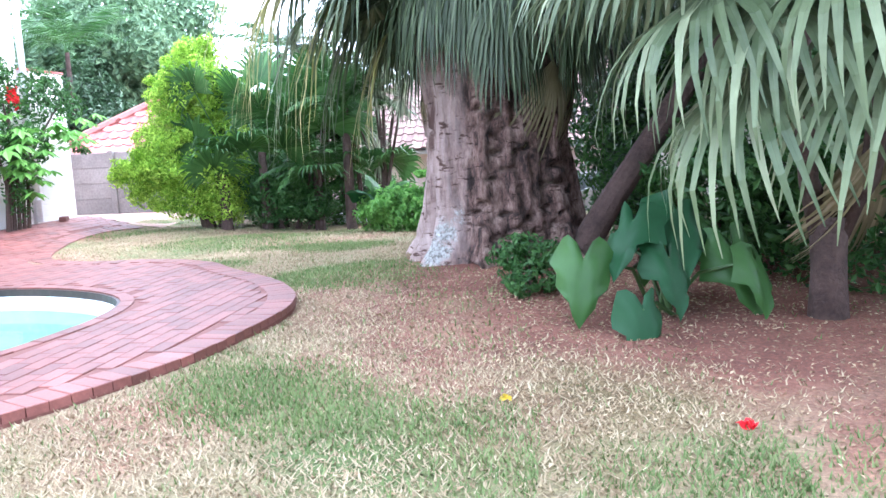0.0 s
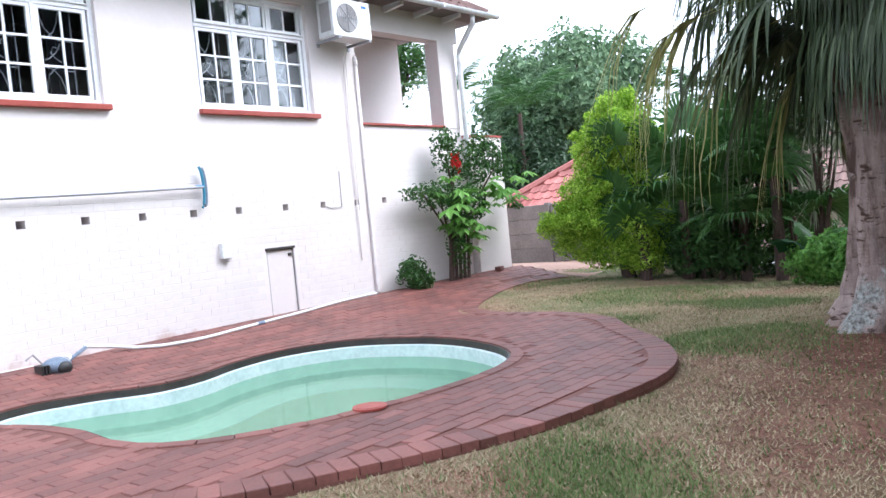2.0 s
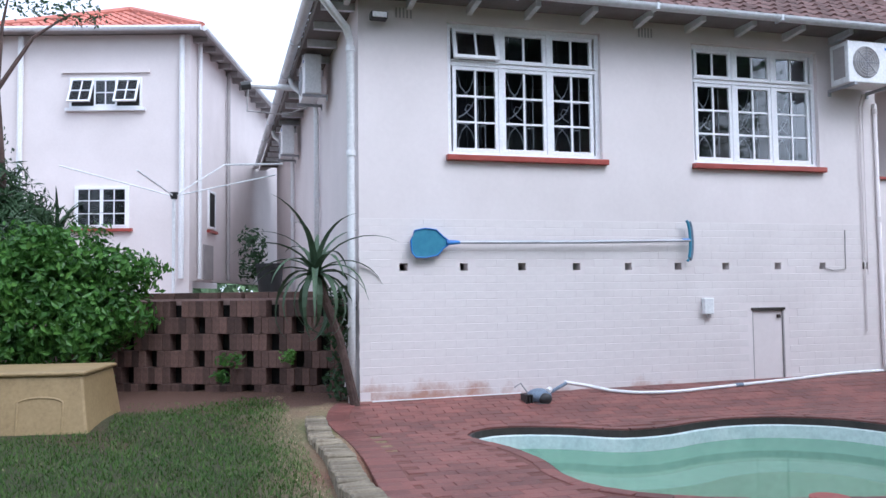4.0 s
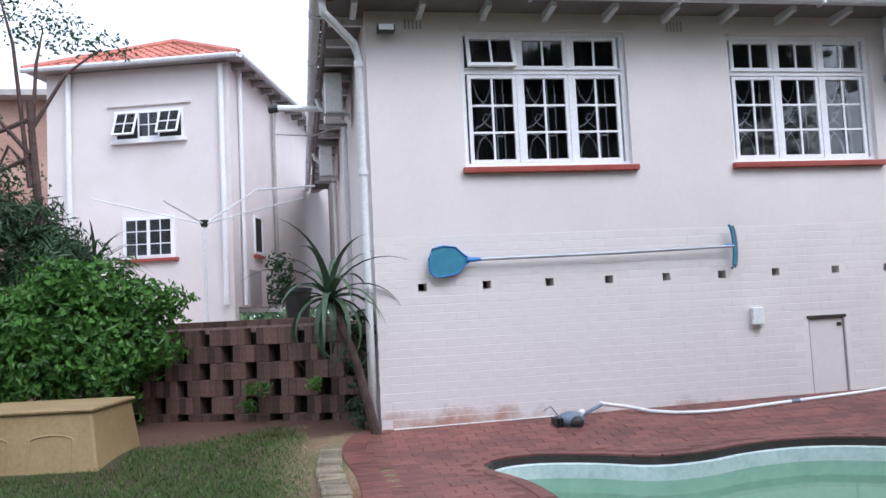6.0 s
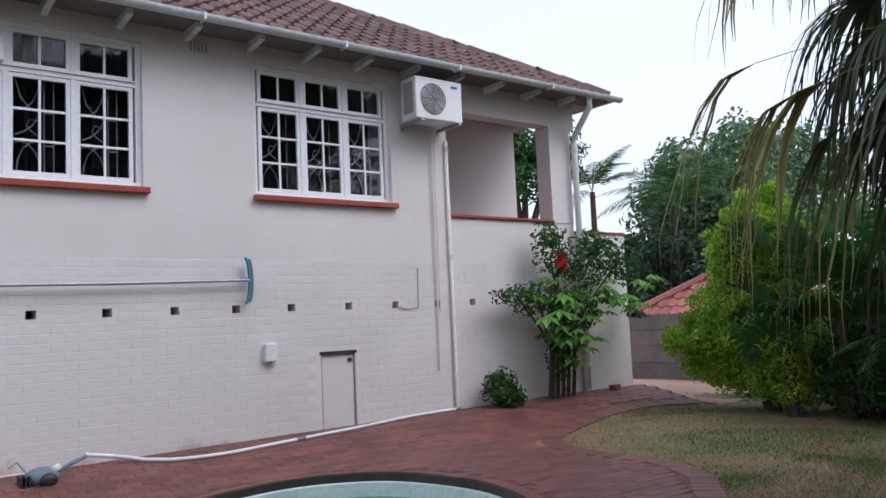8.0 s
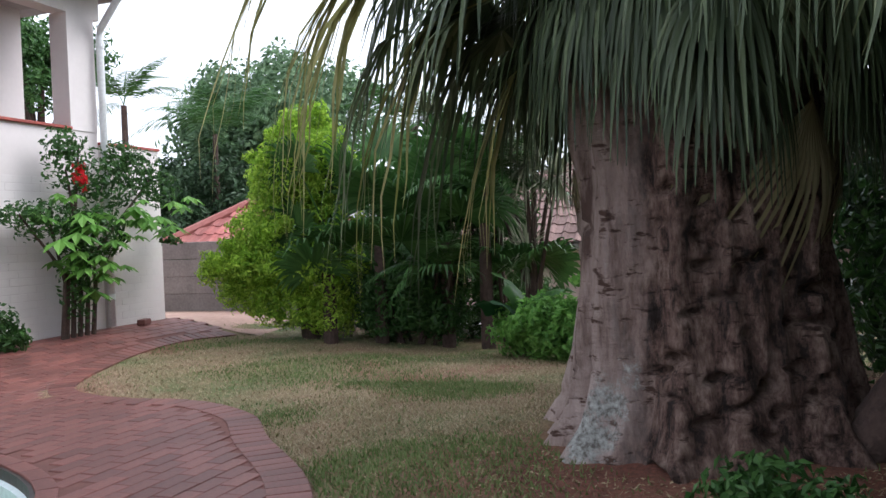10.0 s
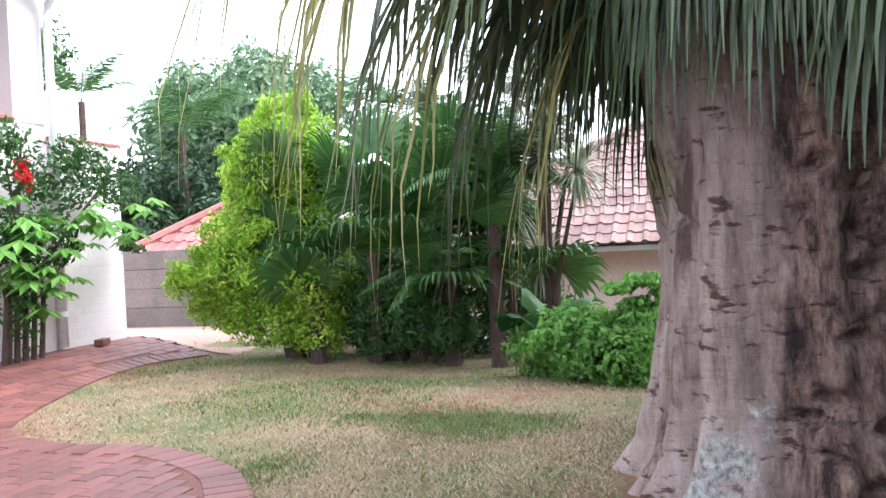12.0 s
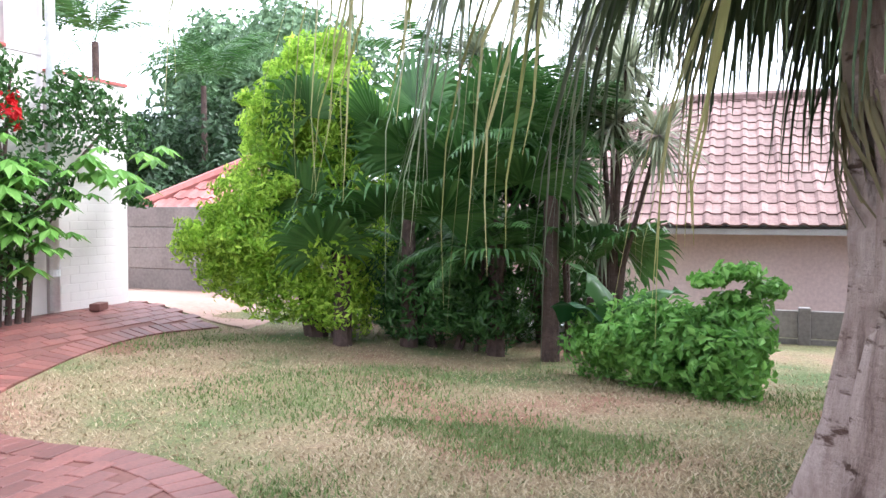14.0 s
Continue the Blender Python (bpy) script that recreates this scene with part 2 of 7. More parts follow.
def ground_material():
    m, n, l, b = material("lawn_soil", 0.95)
    patch = noise_tex(n, l, 0.55, 5, 0.6)
    c = ramp(n, l, patch, [(0.36, (0.25, 0.125, 0.08)), (0.45, (0.29, 0.205, 0.125)), (0.54, (0.22, 0.19, 0.095)), (0.63, (0.10, 0.14, 0.04))])
    # red soil, its colour lowered to include the shade of the trees
    soil = ramp(n, l, noise_tex(n, l, 1.5, 6, 0.65), [(0.35, (0.13, 0.044, 0.028)), (0.7, (0.24, 0.105, 0.068))])
    co = n.new("ShaderNodeTexCoord")
    dist = n.new("ShaderNodeVectorMath")
    dist.operation = "DISTANCE"
    mp = n.new("ShaderNodeMapping")
    mp.inputs["Scale"].default_value = (1, 0.9, 0)
    l.new(co.outputs["Object"], mp.inputs[0])
    l.new(mp.outputs[0], dist.inputs[0])
    dist.inputs[1].default_value = (4.6, -8.64, 0)
    wob = n.new("ShaderNodeMath")
    wob.operation = "MULTIPLY_ADD"
    l.new(noise_tex(n, l, 0.9, 5, 0.6), wob.inputs[0])
    wob.inputs[1].default_value = 3.2
    l.new(dist.outputs["Value"], wob.inputs[2])
    fac = n.new("ShaderNodeMapRange")
    fac.inputs["From Min"].default_value, fac.inputs["From Max"].default_value = 6.0, 4.3
    l.new(wob.outputs[0], fac.inputs["Value"])
    c = blend(n, l, fac.outputs[0], c, soil)
    sep = n.new("ShaderNodeSeparateXYZ")
    l.new(co.outputs["Object"], sep.inputs[0])
    green = n.new("ShaderNodeMapRange")
    green.inputs["From Min"].default_value, green.inputs["From Max"].default_value = -0.4, -1.3
    l.new(sep.outputs["X"], green.inputs["Value"])
    c = blend(n, l, green.outputs[0], c, ramp(n, l, patch, [(0.30, (0.085, 0.045, 0.026)), (0.42, (0.055, 0.05, 0.02)), (0.62, (0.035, 0.05, 0.012))]))
    row = n.new("ShaderNodeMath")
    row.operation = "MULTIPLY_ADD"
    l.new(noise_tex(n, l, 1.7, 5, 0.65), row.inputs[0])
    row.inputs[1].default_value = 1.6
    l.new(sep.outputs["Y"], row.inputs[2])
    foot = n.new("ShaderNodeMapRange")
    foot.inputs["From Min"].default_value, foot.inputs["From Max"].default_value = 0.75, 1.15
    l.new(row.outputs[0], foot.inputs["Value"])
    c = blend(n, l, foot.outputs[0], c, (0.115, 0.058, 0.038))
    speck = noise_tex(n, l, 45, 4, 0.7)
    c = blend(n, l, 1.0, c, ramp(n, l, speck, [(0.3, (0.55, 0.5, 0.45)), (0.55, (1, 1, 1)), (0.72, (1.5, 1.45, 1.3))]), "MULTIPLY")
    l.new(c, b.inputs["Base Color"])
    bump(n, l, b, noise_tex(n, l, 30, 6, 0.7), 0.8, 0.03)
    return m


M["ground"] = ground_material()


def bark_material():
    m, n, l, b = material("grey_pink_bark", 0.92)
    long = noise_tex(n, l, 3.2, 7, 0.68, (1.9, 1.9, 0.4))
    c = ramp(n, l, long, [(0.34, (0.14, 0.085, 0.07)), (0.46, (0.42, 0.31, 0.275)), (0.7, (0.66, 0.54, 0.50))])
    co = n.new("ShaderNodeTexCoord")
    sep = n.new("ShaderNodeSeparateXYZ")
    l.new(co.outputs["Object"], sep.inputs[0])
    # the brown, cracked side
    wob = n.new("ShaderNodeMath")
    wob.operation = "MULTIPLY_ADD"
    l.new(noise_tex(n, l, 2.2, 6, 0.7, (1.5, 1.5, 0.5)), wob.inputs[0])
    wob.inputs[1].default_value = 0.55
    l.new(sep.outputs["Y"], wob.inputs[2])
    side = n.new("ShaderNodeMapRange")
    side.inputs["From Min"].default_value, side.inputs["From Max"].default_value = 0.72, 0.46
    l.new(wob.outputs[0], side.inputs["Value"])
    old = ramp(n, l, noise_tex(n, l, 5, 7, 0.75, (1.6, 1.6, 0.7)), [(0.40, (0.025, 0.014, 0.011)), (0.50, (0.17, 0.10, 0.08)), (0.66, (0.42, 0.30, 0.25))])
    c = blend(n, l, side.outputs[0], c, old)
    cuts = noise_tex(n, l, 6.0, 4, 0.6, (1.0, 1.0, 3.2))
    c = blend(n, l, 1.0, c, ramp(n, l, cuts, [(0.34, (0.25, 0.18, 0.15)), (0.41, (1, 1, 1))]), "MULTIPLY")
    # pale lichen on the flare
    near = None
    for p, rad in (((-0.69, 0.56, 0.16), 1.0), ((-0.69, 0.46, 0.34), 1.25), ((-0.70, 0.34, 0.48), 1.7), ((-0.70, 0.24, 0.60), 2.8)):
        di = n.new("ShaderNodeVectorMath")
        di.operation = "DISTANCE"
        di.inputs[1].default_value = p
        l.new(co.outputs["Object"], di.inputs[0])
        sc = n.new("ShaderNodeMath")
        sc.operation = "MULTIPLY"
        sc.inputs[1].default_value = rad
        l.new(di.outputs["Value"], sc.inputs[0])
        if near is None:
            near = sc
        else:
            mn = n.new("ShaderNodeMath")
            mn.operation = "MINIMUM"
            l.new(near.outputs[0], mn.inputs[0])
            l.new(sc.outputs[0], mn.inputs[1])
            near = mn
    edge = n.new("ShaderNodeMath")
    edge.operation = "MULTIPLY_ADD"
    l.new(noise_tex(n, l, 16, 6, 0.75), edge.inputs[0])
    edge.inputs[1].default_value = 0.5
    l.new(near.outputs[0], edge.inputs[2])
    crust = n.new("ShaderNodeMapRange")
    crust.inputs["From Min"].default_value, crust.inputs["From Max"].default_value = 0.43, 0.35
    l.new(edge.outputs[0], crust.inputs["Value"])
    pale = ramp(n, l, noise_tex(n, l, 28, 5, 0.7), [(0.38, (0.20, 0.18, 0.16)), (0.5, (0.46, 0.46, 0.43)), (0.65, (0.68, 0.69, 0.66))])
    c = blend(n, l, crust.outputs[0], c, pale)
    l.new(c, b.inputs["Base Color"])
    ad = n.new("ShaderNodeMath")
    ad.operation = "MULTIPLY_ADD"
    l.new(noise_tex(n, l, 9, 7, 0.75, (1.8, 1.8, 0.45)), ad.inputs[0])
    ad.inputs[1].default_value = 1.4
    l.new(cuts, ad.inputs[2])
    bump(n, l, b, ad.outputs[0], 1.0, 0.05)
    return m


M["bark"] = bark_material()


def add_soil_stain(m):
    """Reddish soil splashed on the foot of the wall near the corner."""
    n, l = m.node_tree.nodes, m.node_tree.links
    b = n["Principled BSDF"]
    old = b.inputs["Base Color"].links[0].from_socket
    ge = n.new("ShaderNodeNewGeometry")
    sep = n.new("ShaderNodeSeparateXYZ")
    l.new(ge.outputs["Position"], sep.inputs[0])
    tex = n.new("ShaderNodeTexNoise")
    tex.inputs["Scale"].default_value, tex.inputs["Detail"].default_value, tex.inputs["Roughness"].default_value = 2.6, 6, 0.7
    l.new(ge.outputs["Position"], tex.inputs["Vector"])
    h = n.new("ShaderNodeMath")
    h.operation = "MULTIPLY_ADD"
    l.new(sep.outputs["Z"], h.inputs[0])
    h.inputs[1].default_value = -1.1
    l.new(tex.outputs["Fac"], h.inputs[2])
    x = n.new("ShaderNodeMath")
    x.operation = "MULTIPLY_ADD"
    l.new(sep.outputs["X"], x.inputs[0])
    x.inputs[1].default_value = -0.05
    l.new(h.outputs[0], x.inputs[2])
    rg = n.new("ShaderNodeMapRange")
    rg.inputs["From Min"].default_value, rg.inputs["From Max"].default_value, rg.inputs["To Max"].default_value = 0.13, 0.40, 0.95
    l.new(x.outputs[0], rg.inputs["Value"])
    l.new(blend(n, l, rg.outputs[0], old, (0.40, 0.21, 0.15)), b.inputs["Base Color"])


add_soil_stain(M["brick_paint"])


def glass_material():
    m, n, l, b = material("window_glass", 0.03)
    gl = n.new("ShaderNodeBsdfGlossy")
    gl.inputs["Roughness"].default_value = 0.03
    tr = n.new("ShaderNodeBsdfTransparent")
    tr.inputs[0].default_value = (0.75, 0.78, 0.8, 1)
    fr = n.new("ShaderNodeFresnel")
    fr.inputs[0].default_value = 1.5
    mx = n.new("ShaderNodeMixShader")
    l.new(fr.outputs[0], mx.inputs[0])
    l.new(tr.outputs[0], mx.inputs[1])
    l.new(gl.outputs[0], mx.inputs[2])
    l.new(mx.outputs[0], n["Material Output"].inputs[0])
    return m


def water_material():
    m, n, l, b = material("cloudy_water", 0.05)
    b.inputs["Base Color"].default_value = (0.27, 0.42, 0.30, 1)
    b.inputs["IOR"].default_value = 1.33
    bump(n, l, b, noise_tex(n, l, 5, 2), 0.04, 0.01)
    tr = n.new("ShaderNodeBsdfTransparent")
    tr.inputs[0].default_value = (0.62, 0.88, 0.74, 1)
    mx = n.new("ShaderNodeMixShader")
    mx.inputs[0].default_value = 0.5
    l.new(b.outputs[0], mx.inputs[1])
    l.new(tr.outputs[0], mx.inputs[2])
    l.new(mx.outputs[0], n["Material Output"].inputs[0])
    return m


M["glass"], M["water"] = glass_material(), water_material()


# ---- building blocks ----
def mesh_object(name, bm, mat, parent=None, label="", smooth=False):
    me = bpy.data.meshes.new(name)
    bm.to_mesh(me)
    bm.free()
    me.materials.append(M[mat])
    if smooth:
        for p in me.polygons:
            p.use_smooth = True
    ob = new(name, me)
    if parent is not None:
        ob.parent = parent
    return tagged(ob, label)


def part(name, bm, mat, parent, label="", smooth=False):
    return mesh_object(name, bm, mat, parent, label, smooth)


def thing(name, x, y, z, label, category, group="", kind="", rz=0.0):
    ob = new(name)
    ob.matrix_world = pose(x, y, z, 0, 0, rz)
    ob.empty_display_size = 0.1
    return tagged(ob, label, category, group, kind)


def box(bm, x0, x1, y0, y1, z0, z1, m=None):
    vs = [bm.verts.new((m @ Vector((x, y, z))) if m else (x, y, z)) for x in (x0, x1) for y in (y0, y1) for z in (z0, z1)]
    for f in ((0, 1, 3, 2), (4, 6, 7, 5), (0, 4, 5, 1), (2, 3, 7, 6), (0, 2, 6, 4), (1, 5, 7, 3)):
        bm.faces.new([vs[i] for i in f])


def boxes(*rows):
    bm = bmesh.new()
    for r in rows:
        box(bm, *r)
    return bm


def bevelled(bm, w, seg=2):
    bmesh.ops.bevel(bm, geom=bm.edges[:], offset=w, segments=seg, affect="EDGES", profile=0.5)
    return bm


def tube(bm, pts, radii, sides=8, cap=True):
    pts = [Vector(p) for p in pts]
    if not hasattr(radii, "__len__"):
        radii = [radii] * len(pts)
    rings = []
    for i, p in enumerate(pts):
        d = (pts[min(i + 1, len(pts) - 1)] - pts[max(i - 1, 0)]).normalized()
        side = d.cross(Vector((0, 0, 1)) if abs(d.z) < 0.9 else Vector((1, 0, 0))).normalized()
        up = side.cross(d)
        rings.append([bm.verts.new(p + radii[i] * (math.cos(a) * side + math.sin(a) * up)) for a in (2 * math.pi * k / sides for k in range(sides))])
    for a, b in zip(rings, rings[1:]):
        for k in range(sides):
            bm.faces.new((a[k], a[(k + 1) % sides], b[(k + 1) % sides], b[k]))
    if cap:
        bm.faces.new(rings[0][::-1])
        bm.faces.new(rings[-1])
    return bm


def data_mesh(name, verts, faces, mat, parent=None, label="", kind=""):
    me = bpy.data.meshes.new(name)
    me.from_pydata(np.asarray(verts).tolist(), [], np.asarray(faces).tolist() if not isinstance(faces, list) else faces)
    me.materials.append(M[mat])
    ob = new(name, me)
    if parent is not None:
        ob.parent = parent
    return tagged(ob, label, kind=kind)


def leaves(rng, centres, normals, length, width, droop=0.2):
    """Folded rhombic leaves at the given places, each lying roughly along its clump's surface."""
    k = len(centres)
    nrm = normals + rng.normal(0, 0.55, (k, 3))
    nrm /= np.linalg.norm(nrm, axis=1, keepdims=True)
    t = rng.normal(0, 1, (k, 3)) + np.array([0, 0, -droop])
    t -= (t * nrm).sum(1, keepdims=True) * nrm
    t /= np.linalg.norm(t, axis=1, keepdims=True)
    s = np.cross(nrm, t)
    ln = length * rng.uniform(0.6, 1.3, (k, 1))
    wd = width * rng.uniform(0.7, 1.2, (k, 1))
    a, c = centres - t * ln / 2, centres + t * ln / 2 - nrm * ln * 0.12
    b, d = centres + s * wd / 2 + nrm * wd * 0.15, centres - s * wd / 2 + nrm * wd * 0.15
    verts = np.stack([a, b, c, d], 1).reshape(-1, 3)
    return verts, np.arange(4 * k).reshape(-1, 4)


def leaf_cloud(rng, clumps, per, length, width, fill=0.35):
    """Leaves over a list of clumps (x, y, z, rx, ry, rz), thinner inside than at the surface."""
    cs, ns = [], []
    area = np.array([(c[3] * c[4] + c[3] * c[5] + c[4] * c[5]) for c in clumps])
    for c, w in zip(clumps, area / area.sum()):
        k = max(8, int(per * w))
        d = rng.normal(0, 1, (k, 3))
        d /= np.linalg.norm(d, axis=1, keepdims=True)
        lump = 1 + 0.16 * np.sin(d[:, :1] * 5 + c[0] * 7) + 0.14 * np.sin(d[:, 1:2] * 6 + c[1] * 5) + 0.12 * np.sin(d[:, 2:] * 7 + c[2] * 9)
        r = np.where(rng.random((k, 1)) < fill, rng.uniform(0.5, 1, (k, 1)), rng.uniform(0.88, 1.12, (k, 1))) * lump
        cs.append(np.array(c[:3]) + d * r * np.array(c[3:6]))
        ns.append(d)
    return leaves(rng, np.concatenate(cs), np.concatenate(ns), length, width)


def clumps_in(rng, n, centre, radii, size):
    out = []
    while len(out) < n:
        d = rng.uniform(-1, 1, 3)
        if 0.25 < np.linalg.norm(d) < 1:
            s = size * rng.uniform(0.7, 1.3)
            out.append((*(np.array(centre) + d * np.array(radii)), s, s, s * 0.85))
    return out


# ---- plan ----
POOL = [(0.70, -1.60), (0.87, -2.2), (0.91, -2.75), (0.86, -3.2), (0.95, -3.62), (1.25, -3.93), (1.75, -4.18), (2.5, -4.35), (3.2, -4.37),
        (3.75, -4.22), (4.15, -3.85), (4.43, -3.25), (4.50, -2.65), (4.3, -1.95), (3.9, -1.6), (3.45, -1.48), (2.95, -1.55), (2.5, -1.72),
        (2.05, -1.72), (1.65, -1.43), (1.2, -1.25), (0.87, -1.32)]
DECK = [(-0.25, 0.0), (-0.42, -0.6), (-0.36, -1.4), (-0.36, -2.3), (-0.42, -3.4), (-0.3, -4.1), (0.05, -4.5), (0.45, -4.85), (0.95, -5.12),
        (1.55, -5.42), (2.1, -5.62), (2.75, -5.70), (3.35, -5.74), (3.95, -5.61), (4.6, -5.22), (5.3, -4.55), (5.78, -4.15), (6.04, -3.75),
        (6.2, -3.3), (6.18, -2.75), (6.25, -2.3), (6.4, -1.95), (6.75, -1.65), (7.4, -1.3), (8.3, -1.02), (9.2, -0.95), (9.9, -1.1), (10.1, -1.0), (10.1, 0.0)]


def smooth_loop(pts, closed=True, n=6):
    p = np.array(pts)
    out = []
    k = len(p)
    for i in range(k if closed else k - 1):
        a, b, c, d = (p[(i + j) % k] if closed else p[min(max(i + j, 0), k - 1)] for j in (-1, 0, 1, 2))
        for u in np.arange(n) / n:
            out.append(0.5 * (2 * b + (c - a) * u + (2 * a - 5 * b + 4 * c - d) * u * u + (3 * b - a - 3 * c + d) * u ** 3))
    if not closed:
        out.append(p[-1])
    return np.array(out)


def even(loop, step, closed=True):
    p = np.vstack([loop, loop[:1]]) if closed else loop
    s = np.r_[0, np.cumsum(np.linalg.norm(np.diff(p, axis=0), axis=1))]
    k = max(3, round(s[-1] / step))
    q = np.linspace(0, s[-1], k + 1)[: k if closed else k + 1]
    return np.stack([np.interp(q, s, p[:, 0]), np.interp(q, s, p[:, 1])], 1)


def inside(loop, x, y):
    x, y = np.asarray(x, float), np.asarray(y, float)
    hit = np.zeros(x.shape, bool)
    for (x1, y1), (x2, y2) in zip(loop, np.roll(loop, -1, 0)):
        cross = ((y1 > y) != (y2 > y)) & (x < (x2 - x1) * (y - y1) / (y2 - y1 + 1e-12) + x1)
        hit ^= cross
    return hit


def edge_distance(loop, x, y, closed=True):
    x, y = np.asarray(x, float), np.asarray(y, float)
    best = np.full(x.shape, 1e9)
    segs = zip(loop, np.roll(loop, -1, 0)) if closed else zip(loop[:-1], loop[1:])
    for (x1, y1), (x2, y2) in segs:
        dx, dy = x2 - x1, y2 - y1
        u = np.clip(((x - x1) * dx + (y - y1) * dy) / (dx * dx + dy * dy + 1e-12), 0, 1)
        best = np.minimum(best, np.hypot(x - x1 - u * dx, y - y1 - u * dy))
    return best


POOL_LOOP, DECK_OPEN = smooth_loop(POOL), smooth_loop(DECK, False)
DECK_LOOP = DECK_OPEN


def deck_z(x, y):
    x, y = np.asarray(x, float), np.asarray(y, float)
    u = np.clip((y + 1.35) / 1.35, 0, 1)
    u = u * u * (3 - 2 * u)
    return u * np.clip(0.12 + 0.012 * x, 0.1, 0.22)


def ground_z(x, y):
    x, y = np.asarray(x, float), np.asarray(y, float)
    z = deck_z(x, y) - 0.016 - 0.054 * np.clip((-y - 2.0) / 2.0, 0, 1)
    dip = np.clip((x - 8.5) / 2.5, 0, 1) * np.clip((-y - 2.0) / 2.0, 0, 1)
    z = np.where((x > 10.0) & (y > -1.6), np.minimum(z, 0.10 - 0.055 * np.clip(x - 10.0, 0, 3.5)), z)
    drop = np.clip((x - 12.9) / 1.5, 0, 1) * np.clip((-y - 1.5) / 1.5, 0, 1)
    z = z - 1.2 * drop * (x < 60) - 1.2 * (x >= 60) * 0
    mound = 0.10 * np.exp(-(((x - 6.0) / 1.4) ** 2 + ((y + 7.2) / 1.5) ** 2))
    return z - 0.14 * dip + mound + 0.012 * np.sin(x * 2.1 + y) * np.cos(y * 1.7)


def build_ground():
    far = lambda a, b: list(np.linspace(a, b, 5))
    xs = np.unique(np.r_[far(-600, -12), np.arange(-12, 16.01, 0.2), far(16, 600), np.arange(16, 60, 4)].round(3))
    ys = np.unique(np.r_[far(-600, -14), np.arange(-14, 6.01, 0.2), far(6, 600), np.arange(6, 60, 4)].round(3))
    X, Y = np.meshgrid(xs, ys, indexing="ij")
    Z = ground_z(X, Y)
    pool = inside(POOL_LOOP, X, Y) | (edge_distance(POOL_LOOP, X, Y) < 0.16)
    Z = np.where(pool, -1.9, Z)
    v = np.stack([X, Y, Z], -1).reshape(-1, 3)
    a, b = len(xs), len(ys)
    i, j = np.meshgrid(np.arange(a - 1), np.arange(b - 1), indexing="ij")
    f = np.stack([i * b + j, (i + 1) * b + j, (i + 1) * b + j + 1, i * b + j + 1], -1).reshape(-1, 4)
    ob = data_mesh("ground", v, f, "ground", kind="structure")
    tagged(ob, "patchy dry lawn and bare red soil, darkened for the shade under the trees", "ground")


build_ground()


# ---- pool and paving ----
def loop_strip(bm, loop_a, za, loop_b, zb, closed=True):
    va = [bm.verts.new((*p, z)) for p, z in zip(loop_a, np.broadcast_to(za, len(loop_a)))]
    vb = [bm.verts.new((*p, z)) for p, z in zip(loop_b, np.broadcast_to(zb, len(loop_b)))]
    k = len(va)
    for i in range(k if closed else k - 1):
        j = (i + 1) % k
        bm.faces.new((va[i], va[j], vb[j], vb[i]))
    return va, vb


def offset_loop(loop, d, closed=True):
    t = np.roll(loop, -1, 0) - np.roll(loop, 1, 0)
    if not closed:
        t[0], t[-1] = loop[1] - loop[0], loop[-1] - loop[-2]
    t /= np.linalg.norm(t, axis=1, keepdims=True)
    return loop + d * np.stack([-t[:, 1], t[:, 0]], 1)


def build_pool():
    pool = thing("swimming_pool", 2.6, -2.8, 0, "small kidney-shaped swimming pool with pale plaster and cloudy green water", "swimming pool", kind="structure")
    origin = np.array([2.6, -2.8])
    rim = even(POOL_LOOP, 0.12) - origin
    inner = offset_loop(rim, 0.03)
    bm = bmesh.new()
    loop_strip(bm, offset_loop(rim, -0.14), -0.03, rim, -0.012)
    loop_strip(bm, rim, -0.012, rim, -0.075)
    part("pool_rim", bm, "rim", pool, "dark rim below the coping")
    bm = bmesh.new()
    loop_strip(bm, rim, -0.075, inner, -0.085)
    loop_strip(bm, inner, -0.085, inner, -0.42)
    ledge = offset_loop(rim, 0.32)
    loop_strip(bm, inner, -0.42, ledge, -0.46)
    part("pool_wall", bm, "pool_wall", pool, "chalky pale blue plaster wall", True)
    bm = bmesh.new()
    deep = (rim - rim.mean(0)) * 0.62 + rim.mean(0)
    loop_strip(bm, ledge, -0.46, deep, -1.25)
    bm.faces.new([bm.verts.new((*p, -1.25)) for p in deep])
    part("pool_floor", bm, "pool_floor", pool, "pale green pool floor", True)
    bm = bmesh.new()
    bm.faces.new([bm.verts.new((*p, -0.20)) for p in offset_loop(rim, 0.025)])
    water = part("water", bm, "water", pool, "cloudy green water")
    tagged(water, kind="structure")


build_pool()


def build_bed():
    step = 0.1
    xs, ys = np.arange(-0.8, 10.2, step), np.arange(-6.0, 0.0, step)
    X, Y = np.meshgrid(xs + step / 2, ys + step / 2, indexing="ij")
    ok = inside(DECK_LOOP, X, Y) & (edge_distance(DECK_OPEN, X, Y, False) > 0.08)
    ok &= ~inside(POOL_LOOP, X, Y) & (edge_distance(POOL_LOOP, X, Y) > 0.08)
    v, f = [], []
    for x, y in zip(X[ok], Y[ok]):
        k = len(v)
        for dx, dy in ((-1, -1), (1, -1), (1, 1), (-1, 1)):
            px, py = x + dx * step / 2, y + dy * step / 2
            v.append((px, py, float(deck_z(px, py)) - 0.008))
        f.append((k, k + 1, k + 2, k + 3))
    return tagged(data_mesh("pavement", v, f, "bed", kind="structure"), "red clay brick paving round the pool", "paving")


